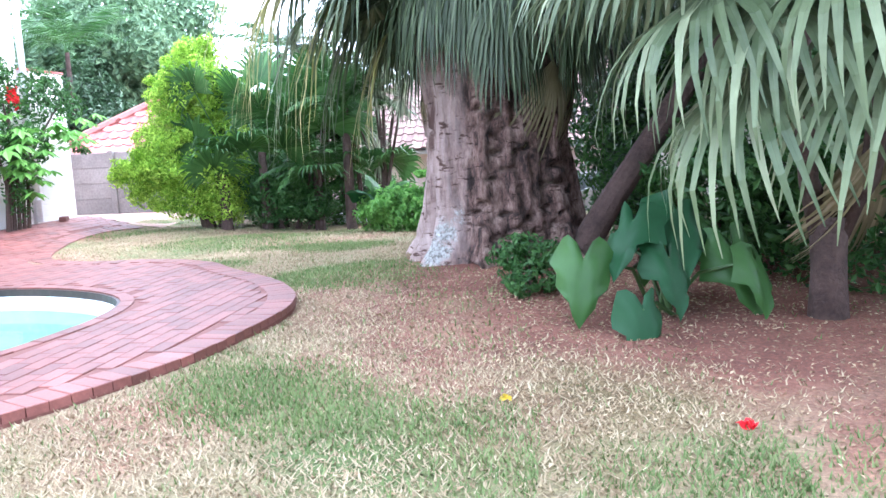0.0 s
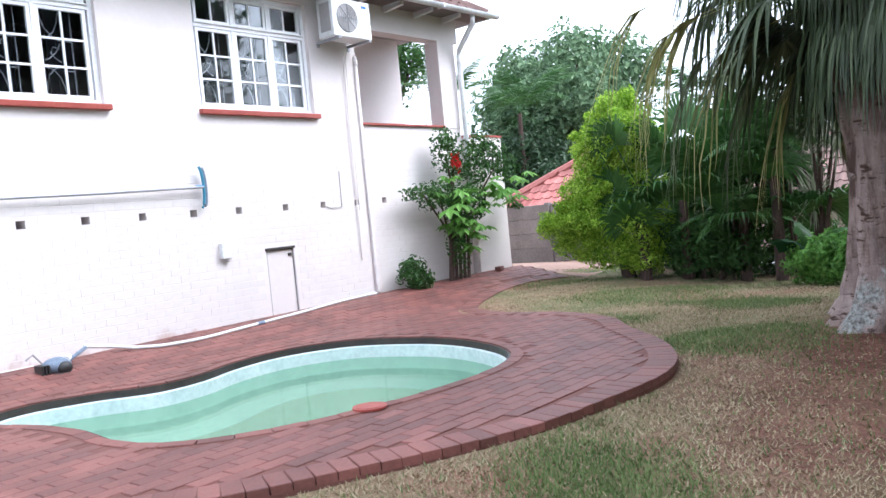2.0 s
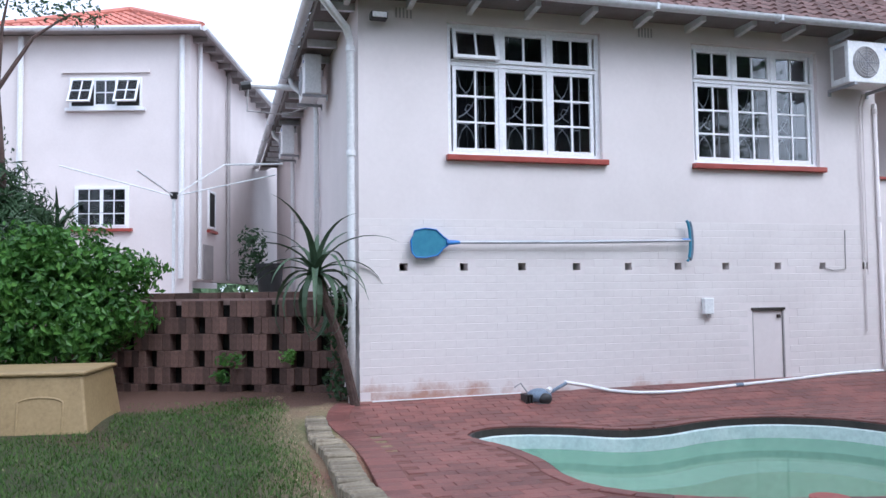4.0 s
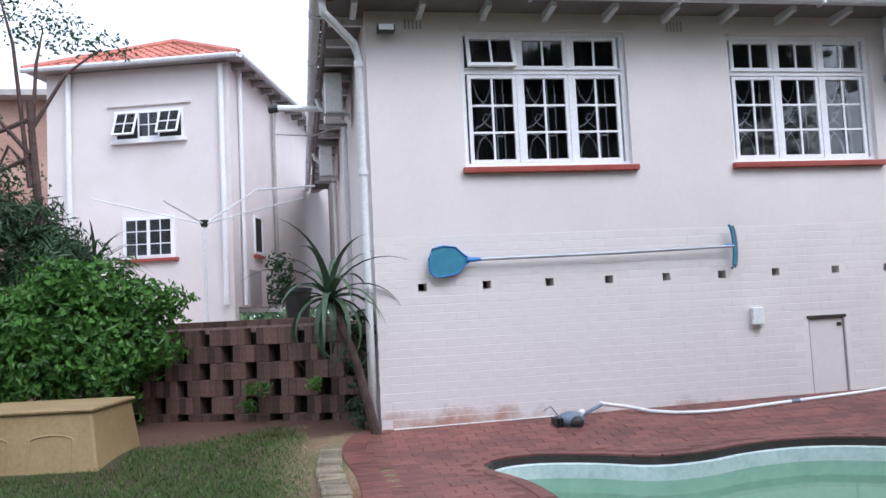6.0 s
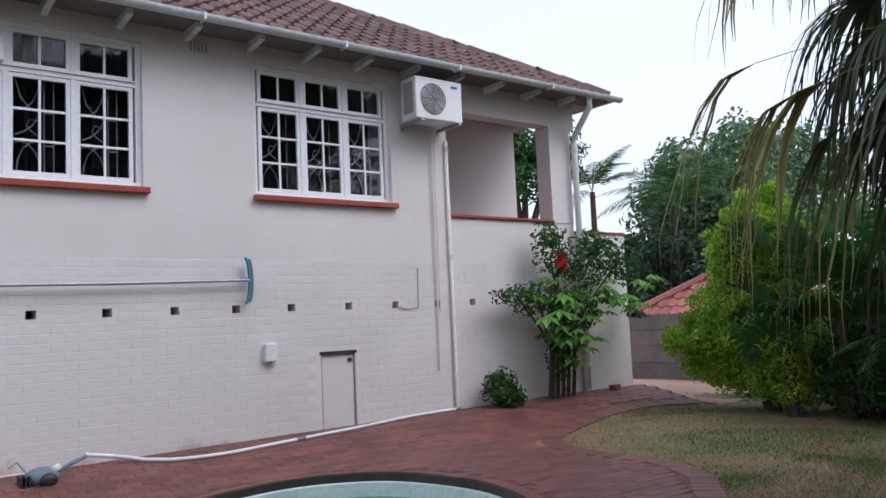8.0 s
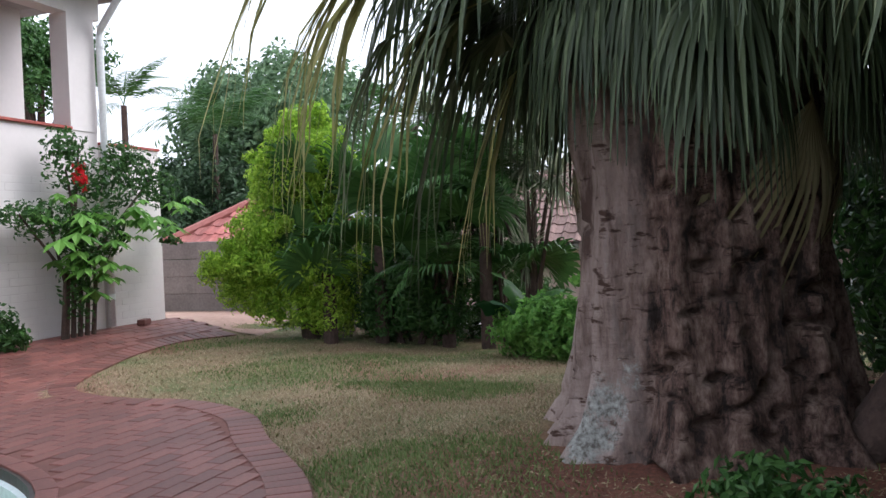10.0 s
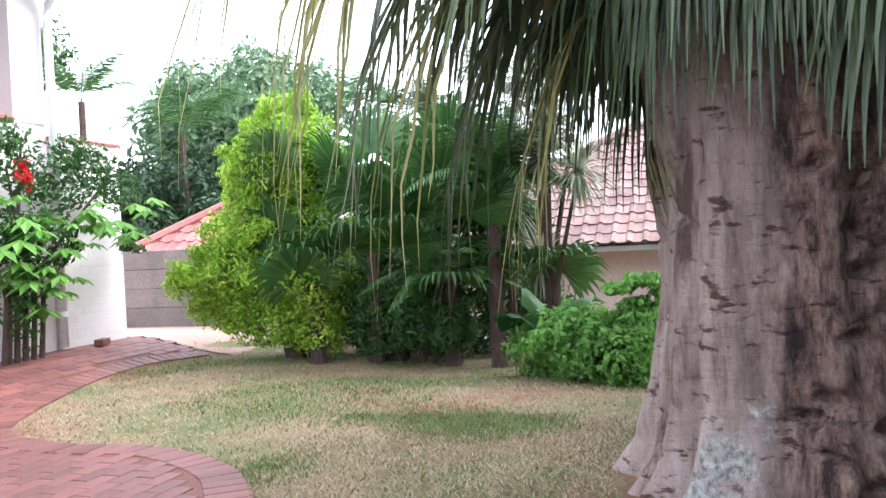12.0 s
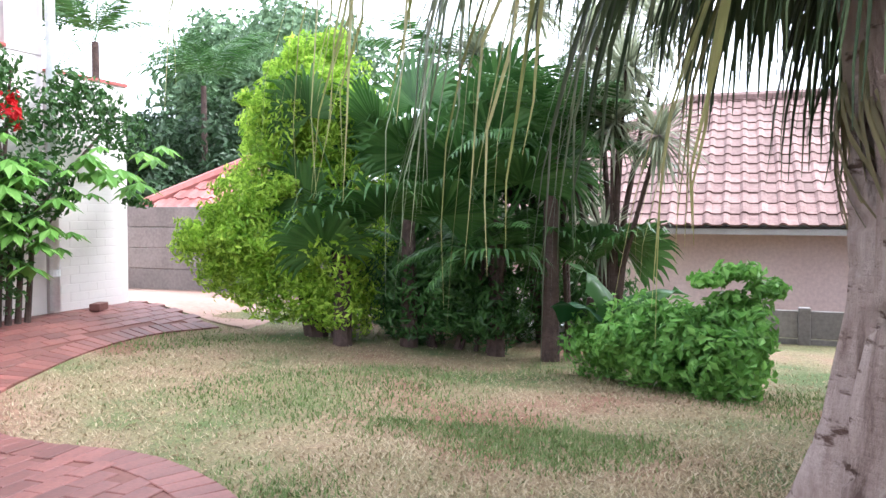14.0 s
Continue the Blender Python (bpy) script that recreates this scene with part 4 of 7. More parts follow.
def aircon(m, label):
    a = new("air_conditioner")
    tagged(a, label, "air conditioner", "air conditioner units on the house")
    part("casing", bevelled(boxes((-0.38, 0.38, -0.30, 0.0, 0, 0.54)), 0.015), "white_pvc", a)
    part("fan_recess", tube(bmesh.new(), [(-0.10, -0.306, 0.27), (-0.10, -0.298, 0.27)], 0.205, 28), "soffit", a, "grey round fan grille")
    bm = bmesh.new()
    for r in (0.05, 0.085, 0.12, 0.155, 0.19):
        tube(bm, [(-0.10 + r * math.cos(t), -0.312, 0.27 + r * math.sin(t)) for t in np.linspace(0, 2 * math.pi, 25)], 0.004, 4)
    for t in np.linspace(0, math.pi, 5)[:-1]:
        tube(bm, [(-0.10 - 0.2 * math.cos(t), -0.315, 0.27 - 0.2 * math.sin(t)), (-0.10 + 0.2 * math.cos(t), -0.315, 0.27 + 0.2 * math.sin(t))], 0.004, 4)
    part("grille", bm, "steel", a, "wire fan grille")
    part("badge", boxes((0.20, 0.30, -0.303, -0.3, 0.44, 0.475)), "blue_plastic", a, "small blue badge")
    for x in (-0.30, 0.30):
        part("bracket", boxes((x - 0.02, x + 0.02, -0.33, 0.12, -0.035, 0.0), (x - 0.02, x + 0.02, 0.10, 0.12, -0.08, -0.035)), "steel", a, "steel wall bracket")
    part("side_panel", boxes((-0.386, -0.379, -0.25, -0.06, 0.08, 0.48)), "soffit", a, "dark side vent")
    a.matrix_world = m
    return a


hatch()
ac = aircon(pose(6.19, -0.12, 3.69) @ Matrix.Diagonal((0.93, 1, 0.94, 1)), "white outdoor air conditioner unit bracketed to the front wall")
copy_thing(ac, pose(-0.14, 2.3, 3.80, 0, 0, -90) @ Matrix.Diagonal((1, 0.72, 1, 1)))["label"] = "white outdoor air conditioner unit on the side wall near the corner"
copy_thing(ac, pose(-0.12, 6.3, 3.70, 0, 0, -90) @ Matrix.Diagonal((1, 0.72, 1, 1)))["label"] = "white outdoor air conditioner unit further along the side wall"
pipe = thing("refrigerant_pipe", 6.3, 0, 0.3, "pair of thin off-white pipes running down from the air conditioner", "pipe")
part("pipe", tube(bmesh.new(), [(0.02, -0.10, 3.34), (0.03, -0.03, 3.2), (0.03, -0.02, 0.4)], 0.010, 6), "plaster", pipe)
part("pipe", tube(bmesh.new(), [(0.06, -0.10, 3.34), (0.075, -0.03, 3.2), (0.075, -0.02, 1.1)], 0.007, 6), "plaster", pipe)

meter = thing("junction_box", 4.08, 0, 0.95, "small white plastic box on the wall", "junction box")
part("cover", bevelled(boxes((-0.065, 0.065, -0.07, 0.0, 0.0, 0.19)), 0.012), "white_pvc", meter)
part("socket", tube(bmesh.new(), [(0.02, -0.03, 0.0), (0.02, -0.03, -0.04)], 0.025, 10), "soffit", meter, "grey cable entry")

spot = thing("floodlight", 0.2, 0, 4.12, "small black security light under the eaves", "floodlight")
part("arm", tube(bmesh.new(), [(0, 0.0, 0.08), (0, -0.06, 0.06), (0, -0.10, 0.02)], 0.012, 6), "white_pvc", spot)
part("lamp_head", bevelled(boxes((-0.09, 0.09, -0.19, -0.07, -0.03, 0.05)), 0.015), "black", spot)
part("front", boxes((-0.075, 0.075, -0.197, -0.189, -0.018, 0.038)), "white_pvc", spot, "pale lens")

for x in (0.5, 3.38):
    ab = thing("air_brick", x, 0, 4.16, "dark painted air brick under the eaves", "air brick", "air bricks under the eaves")
    part("plate", boxes((-0.11, 0.11, -0.006, 0.0, 0, 0.14)), "plaster", ab)
    for i in range(5):
        part("slot", boxes((-0.095 + i * 0.04, -0.075 + i * 0.04, -0.008, -0.006, 0.015, 0.125)), "soffit", ab)

wire = mesh_object("cable", tube(bmesh.new(), [(5.74, -0.01, 1.49), (5.85, -0.015, 1.455), (6.05, -0.01, 1.47), (6.06, -0.008, 1.95)], 0.006, 5), "soffit")
tagged(wire, "thin grey cable stapled to the wall", "cable")


loose = thing("loose_brick", 9.34, -0.17, float(deck_z(9.34, -0.17)) + 0.002, "loose red brick lying at the foot of the veranda pier", "brick", rz=20)
part("body", bevelled(boxes((-0.11, 0.11, -0.05, 0.05, 0, 0.07)), 0.008), "paver", loose)


def pool_net():
    n = thing("pool_net", 0.74, -0.06, 1.765, "blue pool leaf net on a long aluminium wall-hung pole", "pool net")
    bm = bmesh.new()
    prof = [(-0.19, -0.10), (-0.20, 0.02), (-0.16, 0.12), (-0.05, 0.145), (0.07, 0.13), (0.14, 0.06), (0.20, 0.02), (0.20, -0.02), (0.14, -0.06), (0.08, -0.13), (-0.05, -0.155), (-0.15, -0.15)]
    f = [bm.verts.new((x, -0.02, z)) for x, z in prof]
    b = [bm.verts.new((x * 0.92, 0.025, z * 0.92)) for x, z in prof]
    bm.faces.new(f)
    bm.faces.new(b[::-1])
    for i in range(len(f)):
        j = (i + 1) % len(f)
        bm.faces.new((f[i], b[i], b[j], f[j]))
    part("net_bag", bm, "blue", n, "sagging dark blue mesh")
    loop = [(x * 1.03, -0.022, z * 1.03) for x, z in prof]
    part("net_rim", tube(bmesh.new(), loop + loop[:1], 0.009, 6), "blue_plastic", n, "blue plastic rim")
    part("socket", tube(bmesh.new(), [(0.18, -0.02, 0.0), (0.34, -0.02, 0.004)], [0.03, 0.018], 10), "blue_plastic", n, "bright blue socket")
    part("pole", tube(bmesh.new(), [(0.30, -0.02, 0.004), (1.7, -0.02, 0.014), (3.10, -0.02, 0.04)], [0.019, 0.020, 0.018], 10), "steel", n, "aluminium pole")


def pool_brush():
    b = thing("pool_brush", 3.81, -0.06, 1.80, "curved blue-grey pool brush hanging at the end of the pole", "pool brush")
    arc = [(0.035 * math.cos(t * 1.2) - 0.0, -0.02, 0.235 * math.sin(t)) for t in np.linspace(-1.5, 1.5, 12)]
    part("brush_back", tube(bmesh.new(), arc, 0.016, 8), "blue", b)
    part("bristle_strip", tube(bmesh.new(), [(x * 0.8 + 0.035, y, z * 0.94) for x, y, z in arc], 0.018, 6), "bristle", b, "grey-blue bristles")
    part("clip", tube(bmesh.new(), [(-0.07, -0.02, 0.012), (0.03, -0.02, 0.012)], 0.016, 8), "blue_plastic", b)


pool_net()
pool_brush()

cleaner = thing("pool_cleaner", 1.80, -0.42, 0.065, "grey and black pool cleaner head lying by the wall", "pool cleaner")
bm = bmesh.new()
bmesh.ops.create_uvsphere(bm, u_segments=20, v_segments=12, radius=0.1, matrix=Matrix.Translation((0.0, 0.0, 0.09)) @ Matrix.Diagonal((1.35, 1.15, 0.8, 1)))
part("body", bm, "bristle", cleaner, "grey rounded shell", True)
bm = bmesh.new()
bmesh.ops.create_uvsphere(bm, u_segments=16, v_segments=10, radius=0.06, matrix=Matrix.Translation((0.03, -0.10, 0.07)) @ Matrix.Diagonal((1.2, 0.8, 1, 1)))
part("weight", bm, "black", cleaner, "black front weight", True)
for dx in (-0.17, -0.14, -0.11):
    part("fin", bevelled(boxes((dx - 0.008, dx + 0.008, -0.10, 0.07, 0.02, 0.12)), 0.004, 1), "black", cleaner, "black rubber fin")
part("float", tube(bmesh.new(), [(0.07, -0.06, 0.14), (0.13, 0.02, 0.15)], 0.03, 10), "white_pvc", cleaner, "white plastic float")
part("skirt", tube(bmesh.new(), [(0, 0, 0.0), (0, 0, 0.03)], [0.17, 0.14], 14), "black", cleaner, "black rubber skirt")
part("hose_neck", tube(bmesh.new(), [(0.10, 0.02, 0.10), (0.24, 0.05, 0.16), (0.40, 0.22, 0.18)], 0.019, 8), "bristle", cleaner, "blue hose neck")
part("handle", tube(bmesh.new(), [(-0.1, 0.06, 0.12), (-0.17, 0.08, 0.22), (-0.24, 0.08, 0.18)], 0.010, 6), "soffit", cleaner)
hose = thing("pool_hose", 2.2, -0.17, 0.24, "white ribbed pool hose lying along the foot of the wall", "hose")
hp = smooth_loop([(0.0, 0.0), (0.25, 0.0), (0.5, -0.10), (0.75, -0.24), (1.2, -0.28), (1.7, -0.22), (2.3, -0.14), (2.9, -0.06), (3.5, 0.06), (3.95, 0.11), (4.3, 0.11)], False, 6)
rest = [float(deck_z(2.2 + x, -0.17 + y)) + 0.017 - 0.24 for x, y in hp]
hz = [0.02 * (1 - min(1, i / 12)) + z * min(1, i / 12) for i, z in enumerate(rest)]
part("hose_length", tube(bmesh.new(), [(x, y, z) for (x, y), z in zip(hp, hz)], 0.019, 8), "white_pvc", hose, smooth=True)
part("hose_cuff", tube(bmesh.new(), [(*hp[33], hz[33]), (*hp[34], hz[34])], 0.024, 8), "bristle", hose, "greyish blue cuff")
line = mesh_object("cable", tube(bmesh.new(), [(x, -0.045, float(deck_z(x, -0.045)) + 0.006) for x in np.linspace(0.12, 1.75, 12)], 0.007, 5), "white_pvc")
tagged(line, "thin white cable lying along the foot of the wall", "cable")

drain = thing("skimmer_lid", 2.02, -4.33, 0.0, "round red lid sunk in the paving beside the pool", "drain cover")
part("ring", tube(bmesh.new(), [(0, 0, 0.0), (0, 0, 0.014)], 0.115, 24), "red_sill", drain, "red outer ring")
part("lid", tube(bmesh.new(), [(0, 0, 0.010), (0, 0, 0.017)], 0.092, 24), "red_sill", drain, "dark red inner lid")


# ---- palms and plants ----
def fan_leaf(name, seed, blade=0.85, segs=26, spread=100, split=0.45, hang=0.7, petiole=0.8, sag=0.25, width=0.045, down_dir=(0, 0, -1), fall=0.7):
    """Mesh data of a fan leaf: petiole along +x from the origin, then pleated segments that part and hang at their tips."""
    rng = random.Random(seed)
    v, f = [], []
    gravity = Vector(down_dir)

    def ribbon(pts, widths, side):
        base = len(v)
        for p, w in zip(pts, widths):
            v.append(tuple(p - side * w))
            v.append(tuple(p + Vector((0, 0, -0.25 * w))))
            v.append(tuple(p + side * w))
        for i in range(len(pts) - 1):
            a = base + 3 * i
            f.append((a, a + 1, a + 4, a + 3))
            f.append((a + 1, a + 2, a + 5, a + 4))

    hub = Vector((petiole, 0, -sag * petiole * 0.5))
    pts = [Vector((petiole * u, 0, -sag * petiole * 0.5 * u * u)) for u in (0, 0.33, 0.66, 1)]
    ribbon(pts, [0.016, 0.013, 0.012, 0.012], Vector((0, 1, 0)))
    for i in range(segs):
        u = i / (segs - 1) * 2 - 1
        a = radians(spread) * u
        ln = blade * (1 - 0.25 * abs(u) ** 2) * rng.uniform(0.85, 1.1)
        d = Vector((math.cos(a), math.sin(a), -0.15 - sag))
        d.normalize()
        side = Vector((-math.sin(a), math.cos(a), 0))
        pos, seg = hub.copy(), []
        n = 7
        s0 = split * rng.uniform(0.8, 1.2)
        for k in range(n + 1):
            seg.append(pos.copy())
            t = k / n
            down = max(0.0, (t - s0) / (1 - s0)) ** fall * hang * rng.uniform(0.8, 1.15)
            dd = (d * (1 - down) + gravity * down)
            dd.normalize()
            pos = pos + dd * ln / n
        half = 2 * math.pi * 0.5 * blade * radians(spread) * 2 / (2 * math.pi) / segs * 0.55
        ws = []
        for k in range(n + 1):
            t = k / n
            w = min(half * (0.25 + 2.0 * t), width * 0.5) if t < s0 else width * 0.5 * (1 - ((t - s0) / (1 - s0)) ** 1.4) + 0.002
            ws.append(w)
        ribbon(seg, ws, side)
    me = bpy.data.meshes.new(name)
    me.from_pydata(v, [], f)
    return me


def feather_leaf(name, seed, length=1.6, leaflets=26, leaflet=0.38, arch=0.5, hang=0.3):
    """Mesh data of a feather leaf: an arching rib with two rows of narrow leaflets."""
    rng = random.Random(seed)
    v, f = [], []
    rib = []
    for i in range(11):
        t = i / 10
        rib.append(Vector((length * t * (1 - 0.25 * arch * t), 0, length * (0.35 * t - arch * t * t))))
    for a, b in zip(rib, rib[1:]):
        k = len(v)
        v += [tuple(a + Vector((0, -0.008, 0))), tuple(a + Vector((0, 0.008, 0))), tuple(b + Vector((0, 0.007, 0))), tuple(b + Vector((0, -0.007, 0)))]
        f.append((k, k + 1, k + 2, k + 3))
    for i in range(leaflets):
        t = 0.15 + 0.85 * i / leaflets
        j = min(9, int(t * 10))
        p = rib[j].lerp(rib[j + 1], t * 10 - j)
        d = (rib[j + 1] - rib[j]).normalized()
        ln = leaflet * math.sin(math.pi * min(1, 0.25 + t * 0.7)) * rng.uniform(0.85, 1.1)
        for s in (-1, 1):
            out = (d * 0.55 + Vector((0, s, 0)) * 0.85 + Vector((0, 0, 0.15 - hang * rng.uniform(0.6, 1.3)))).normalized()
            mid = p + out * ln * 0.5
            tip = p + out * ln + Vector((0, 0, -ln * hang * 0.6))
            w = d * 0.016
            k = len(v)
            v += [tuple(p - w * .5), tuple(p + w * .5), tuple(mid + w), tuple(mid - w), tuple(tip)]
            f += [(k, k + 1, k + 2, k + 3), (k + 3, k + 2, k + 4)]
    me = bpy.data.meshes.new(name)
    me.from_pydata(v, [], f)
    return me


def place_leaf(me, parent, m, mat, name="frond", label=""):
    if len(me.materials) == 0:
        me.materials.append(M[mat])
    ob = new(name, me)
    ob.parent = parent
    ob.matrix_basis = m
    return tagged(ob, label)


def aim(o, az, el, roll=0.0):
    """A pose at o whose +x points to the azimuth az and elevation el, in degrees."""
    return Matrix.Translation(o) @ pose(0, 0, 0, 0, 0, az) @ pose(0, 0, 0, 0, -el, 0) @ pose(0, 0, 0, roll, 0, 0)


def grown_fan(parent, o, az, el, roll, mat, label, seed, **shape):
    """One fan leaf of its own whose loose tips fall straight down however the leaf is turned."""
    m = aim(o, az, el, roll)
    fall = m.to_3x3().inverted() @ Vector((0, 0, -1))
    me = fan_leaf("frond", seed, down_dir=tuple(fall), **shape)
    return place_leaf(me, parent, m, mat, "frond", label)


def rugged_trunk(levels, n=200, rings=190, seed=2):
    """A fluted, buttressed trunk: rings of (height, radius, depth of the flutes)."""
    verts, faces = [], []
    rnd = random.Random(seed)
    ph = [rnd.uniform(0, 6.28) for _ in range(4)]
    zs = np.linspace(levels[0][0], levels[-1][0], rings)
    R = np.interp(zs, [l[0] for l in levels], [l[1] for l in levels])
    D = np.interp(zs, [l[0] for l in levels], [l[2] for l in levels])
    for z, r, d in zip(zs, R, D):
        for k in range(n):
            a = 2 * math.pi * k / n
            warp = 0.35 * noise.noise(Vector((math.cos(a) * 1.3, math.sin(a) * 1.3, z * 0.5 + 3)))
            fl = 0.75 * abs(math.sin(3.5 * a + ph[0] + warp)) ** 0.6 - 0.25 + 0.35 * math.sin(11 * a + ph[1] + warp * 4) + 0.2 * math.sin(19 * a + ph[2] + warp * 5)
            nz = noise.noise(Vector((math.cos(a) * 2.5, math.sin(a) * 2.5, z * 1.6)))
            old = max(0.0, min(1.0, (0.45 - math.sin(a)) / 0.3))
            fine = noise.noise(Vector((math.cos(a) * 11, math.sin(a) * 11, z * 2.5)))
            strand = abs(noise.noise(Vector((math.cos(a) * 6, math.sin(a) * 6, z * 0.9 + 9))))
            cut = noise.noise(Vector((math.cos(a) * 4, math.sin(a) * 4, z * 13 + 5)))
            notch = max(0.0, cut - (0.22 if old > 0.5 else 0.31)) * 0.22 * max(0.1, min(1, 0.5 + 1.4 * noise.noise(Vector((math.cos(a) * 1.5, math.sin(a) * 1.5, z * 0.8)))))
            rr = r * (1 + d * fl + 0.07 * nz + 0.03 * fine) + (0.10 + 0.10 * old) * (strand - 0.2) * min(1.0, r) - notch * (0.6 + old)
            verts.append((rr * math.cos(a), rr * math.sin(a), z))
    for i in range(rings - 1):
        for k in range(n):
            j = (k + 1) % n
            faces.append((i * n + k, i * n + j, (i + 1) * n + j, (i + 1) * n + k))
    faces.append(tuple(range((rings - 1) * n, rings * n)))
    return verts, faces


def big_tree():
    cx, cy = 5.95, -7.08
    t = thing("palm_tree", cx, cy, -0.05, "massive fluted grey trunk hung all round with drooping fan palm leaves", "tree")
    v, f = rugged_trunk([(-0.25, 1.05, 0.24), (0.0, 0.87, 0.22), (0.2, 0.76, 0.20), (0.5, 0.685, 0.17), (0.9, 0.655, 0.14), (1.5, 0.655, 0.11), (2.2, 0.72, 0.10), (3.0, 0.66, 0.09), (4.4, 0.5, 0.08)])
    tr = data_mesh("trunk", v, f, "bark", t, "grey-brown fluted bark with dark notches")
    for p in tr.data.polygons:
        p.use_smooth = True
    dry = [fan_leaf("dry_frond", 40 + s, 1.1, 22, 60, 0.2, 0.98, 0.6, 0.6, 0.03) for s in range(3)]
    reach = [fan_leaf("frond", 60 + s, 1.2, 17, 70, 0.18, 0.99, 1.7, 0.2, 0.032) for s in range(3)]
    rnd = random.Random(11)
    crown = Vector((0, 0, 3.35))

    def free(az, out):
        """Leaves keep off the open lawn side and the air over the path."""
        px, py = cx + out * math.cos(radians(az)), cy + out * math.sin(radians(az))
        return py < -7.75 + 0.70 * (px - 0.66) and px > 3.35

    for ring, (z, el, n) in enumerate(((0.35, 24, 15), (0.1, 6, 17), (-0.25, -14, 17), (-0.5, -32, 15), (-0.65, -46, 12))):
        for i in range(n):
            az = 360 * i / n + ring * 9 + rnd.uniform(-8, 8)
            o = crown + Vector((0.45 * math.cos(radians(az)), 0.45 * math.sin(radians(az)), z))
            e = el + rnd.uniform(-7, 7)
            d = (az - 165 + 180) % 360 - 180
            if (ring >= 3 and 92 < az % 360 < 178) or (ring >= 1 and 100 < az % 360 < 168 and i % 3 == 0) or (ring == 2 and 110 < az % 360 < 160) or not free(az, 1.9):
                continue
            lawn_side = 92 < az % 360 < 172
            o.z += 0.45 if lawn_side else 0.0
            grown_fan(t, o, az, e, rnd.uniform(-18, 18), "frond", "drooping fan leaf", 600 + ring * 20 + i, blade=rnd.uniform(1.0, 1.35) * (0.75 if lawn_side else (1.0, 1.0, 0.95, 0.82, 0.72)[ring]), segs=rnd.randint(24, 32), spread=rnd.uniform(70, 92), fall=rnd.uniform(0.35, 0.6),
                      split=rnd.uniform(0.14, 0.3), hang=0.975, petiole=(1.0 if ring < 3 else 0.7) * rnd.uniform(0.85, 1.1), sag=0.3, width=rnd.uniform(0.026, 0.036))
    for i in range(16):
        az = 360 * i / 16 + rnd.uniform(-9, 9)
        if 90 < az % 360 < 175:
            continue
        o = crown + Vector((0.5 * math.cos(radians(az)), 0.5 * math.sin(radians(az)), -0.95))
        place_leaf(rnd.choice(dry), t, aim(o, az, -52 + rnd.uniform(-8, 8)), "dry_frond", "dry_frond", "dry brown hanging leaf")
    # a skirt of leaves hanging close against the top of the trunk
    for row, (z, first, n, el) in enumerate(((0.15, 80, 17, -20), (-0.05, 100, 15, -38), (-0.30, 172, 10, -45))):
        for i in range(n):
            az = first + (275 - first) * i / n + rnd.uniform(-4, 4)
            o = crown + Vector((0.5 * math.cos(radians(az)), 0.5 * math.sin(radians(az)), z))
            grown_fan(t, o, az, el + rnd.uniform(-7, 7), rnd.uniform(-10, 10), "frond", "dark leaf hanging against the trunk", 800 + row * 20 + i, blade=rnd.uniform(0.7, 0.95), segs=rnd.randint(22, 28),
                      spread=80, split=0.12, hang=0.985, petiole=0.35, sag=0.4, width=0.028, fall=0.45)
    # lower leaves that fall close to the trunk
    for i in range(20):
        az = 100 + 8.5 * i + rnd.uniform(-3, 3)
        o = crown + Vector((0.42 * math.cos(radians(az)), 0.42 * math.sin(radians(az)), -0.22 - 0.2 * (i % 2) - (0.28 if az < 190 else 0.0)))
        grown_fan(t, o, az, -18 + rnd.uniform(-8, 8), rnd.uniform(-10, 10), "frond", "dark leaf hanging against the trunk", 700 + i, blade=rnd.uniform(0.8, 1.05), segs=rnd.randint(20, 26),
                  spread=rnd.uniform(60, 85), split=0.12, hang=0.985, petiole=0.38, sag=0.4, width=0.028, fall=0.45)
    for i in range(7):
        az = 62 + 8.5 * i + rnd.uniform(-3, 3)
        o = crown + Vector((0.42 * math.cos(radians(az)), 0.42 * math.sin(radians(az)), -0.25 - 0.12 * (i % 3)))
        grown_fan(t, o, az, -8 + rnd.uniform(-8, 8), rnd.uniform(-12, 12), ("frond", "frond", "pale_tip")[i % 3], "broad drooping fan leaf", 740 + i, blade=rnd.uniform(1.05, 1.3), segs=rnd.randint(13, 18),
                  spread=rnd.uniform(60, 85), split=0.14, hang=0.98, petiole=rnd.uniform(0.6, 0.95), sag=0.3, width=0.048)
    # leaves that reach out over the lawn, their strands hanging straight down
    for k, (az, el, z, stalk, ln, wide) in enumerate(((119, 0, -0.3, 1.70, 1.55, 15), (114, -6, -0.35, 1.5, 1.55, 20), (106, -10, -0.5, 1.25, 1.75, 22), (100, -10, -0.5, 1.0, 1.95, 24), (92, -14, -0.6, 0.8, 1.9, 24),
                                                      (103, -4, -0.3, 1.35, 1.8, 18), (131, 6, 0.3, 1.55, 1.1, 45), (140, 8, 0.4, 1.5, 1.1, 45), (152, 8, 0.4, 1.6, 1.1, 45), (78, 0, -0.1, 1.5, 1.5, 40), (97, -20, -0.8, 0.55, 1.75, 26))):
        o = crown + Vector((0.4 * math.cos(radians(az)), 0.4 * math.sin(radians(az)), z))
        grown_fan(t, o, az, el, rnd.uniform(-12, 12), ("gold_frond", "gold_frond", "pale_tip", "gold_frond", "frond")[k % 5], "long-stalked fan leaf with hanging yellowish strands", 500 + k,
                  blade=ln, segs=9 + k % 3, spread=wide, split=0.05, hang=0.985, petiole=stalk, sag=0.2, width=0.055, fall=0.3)
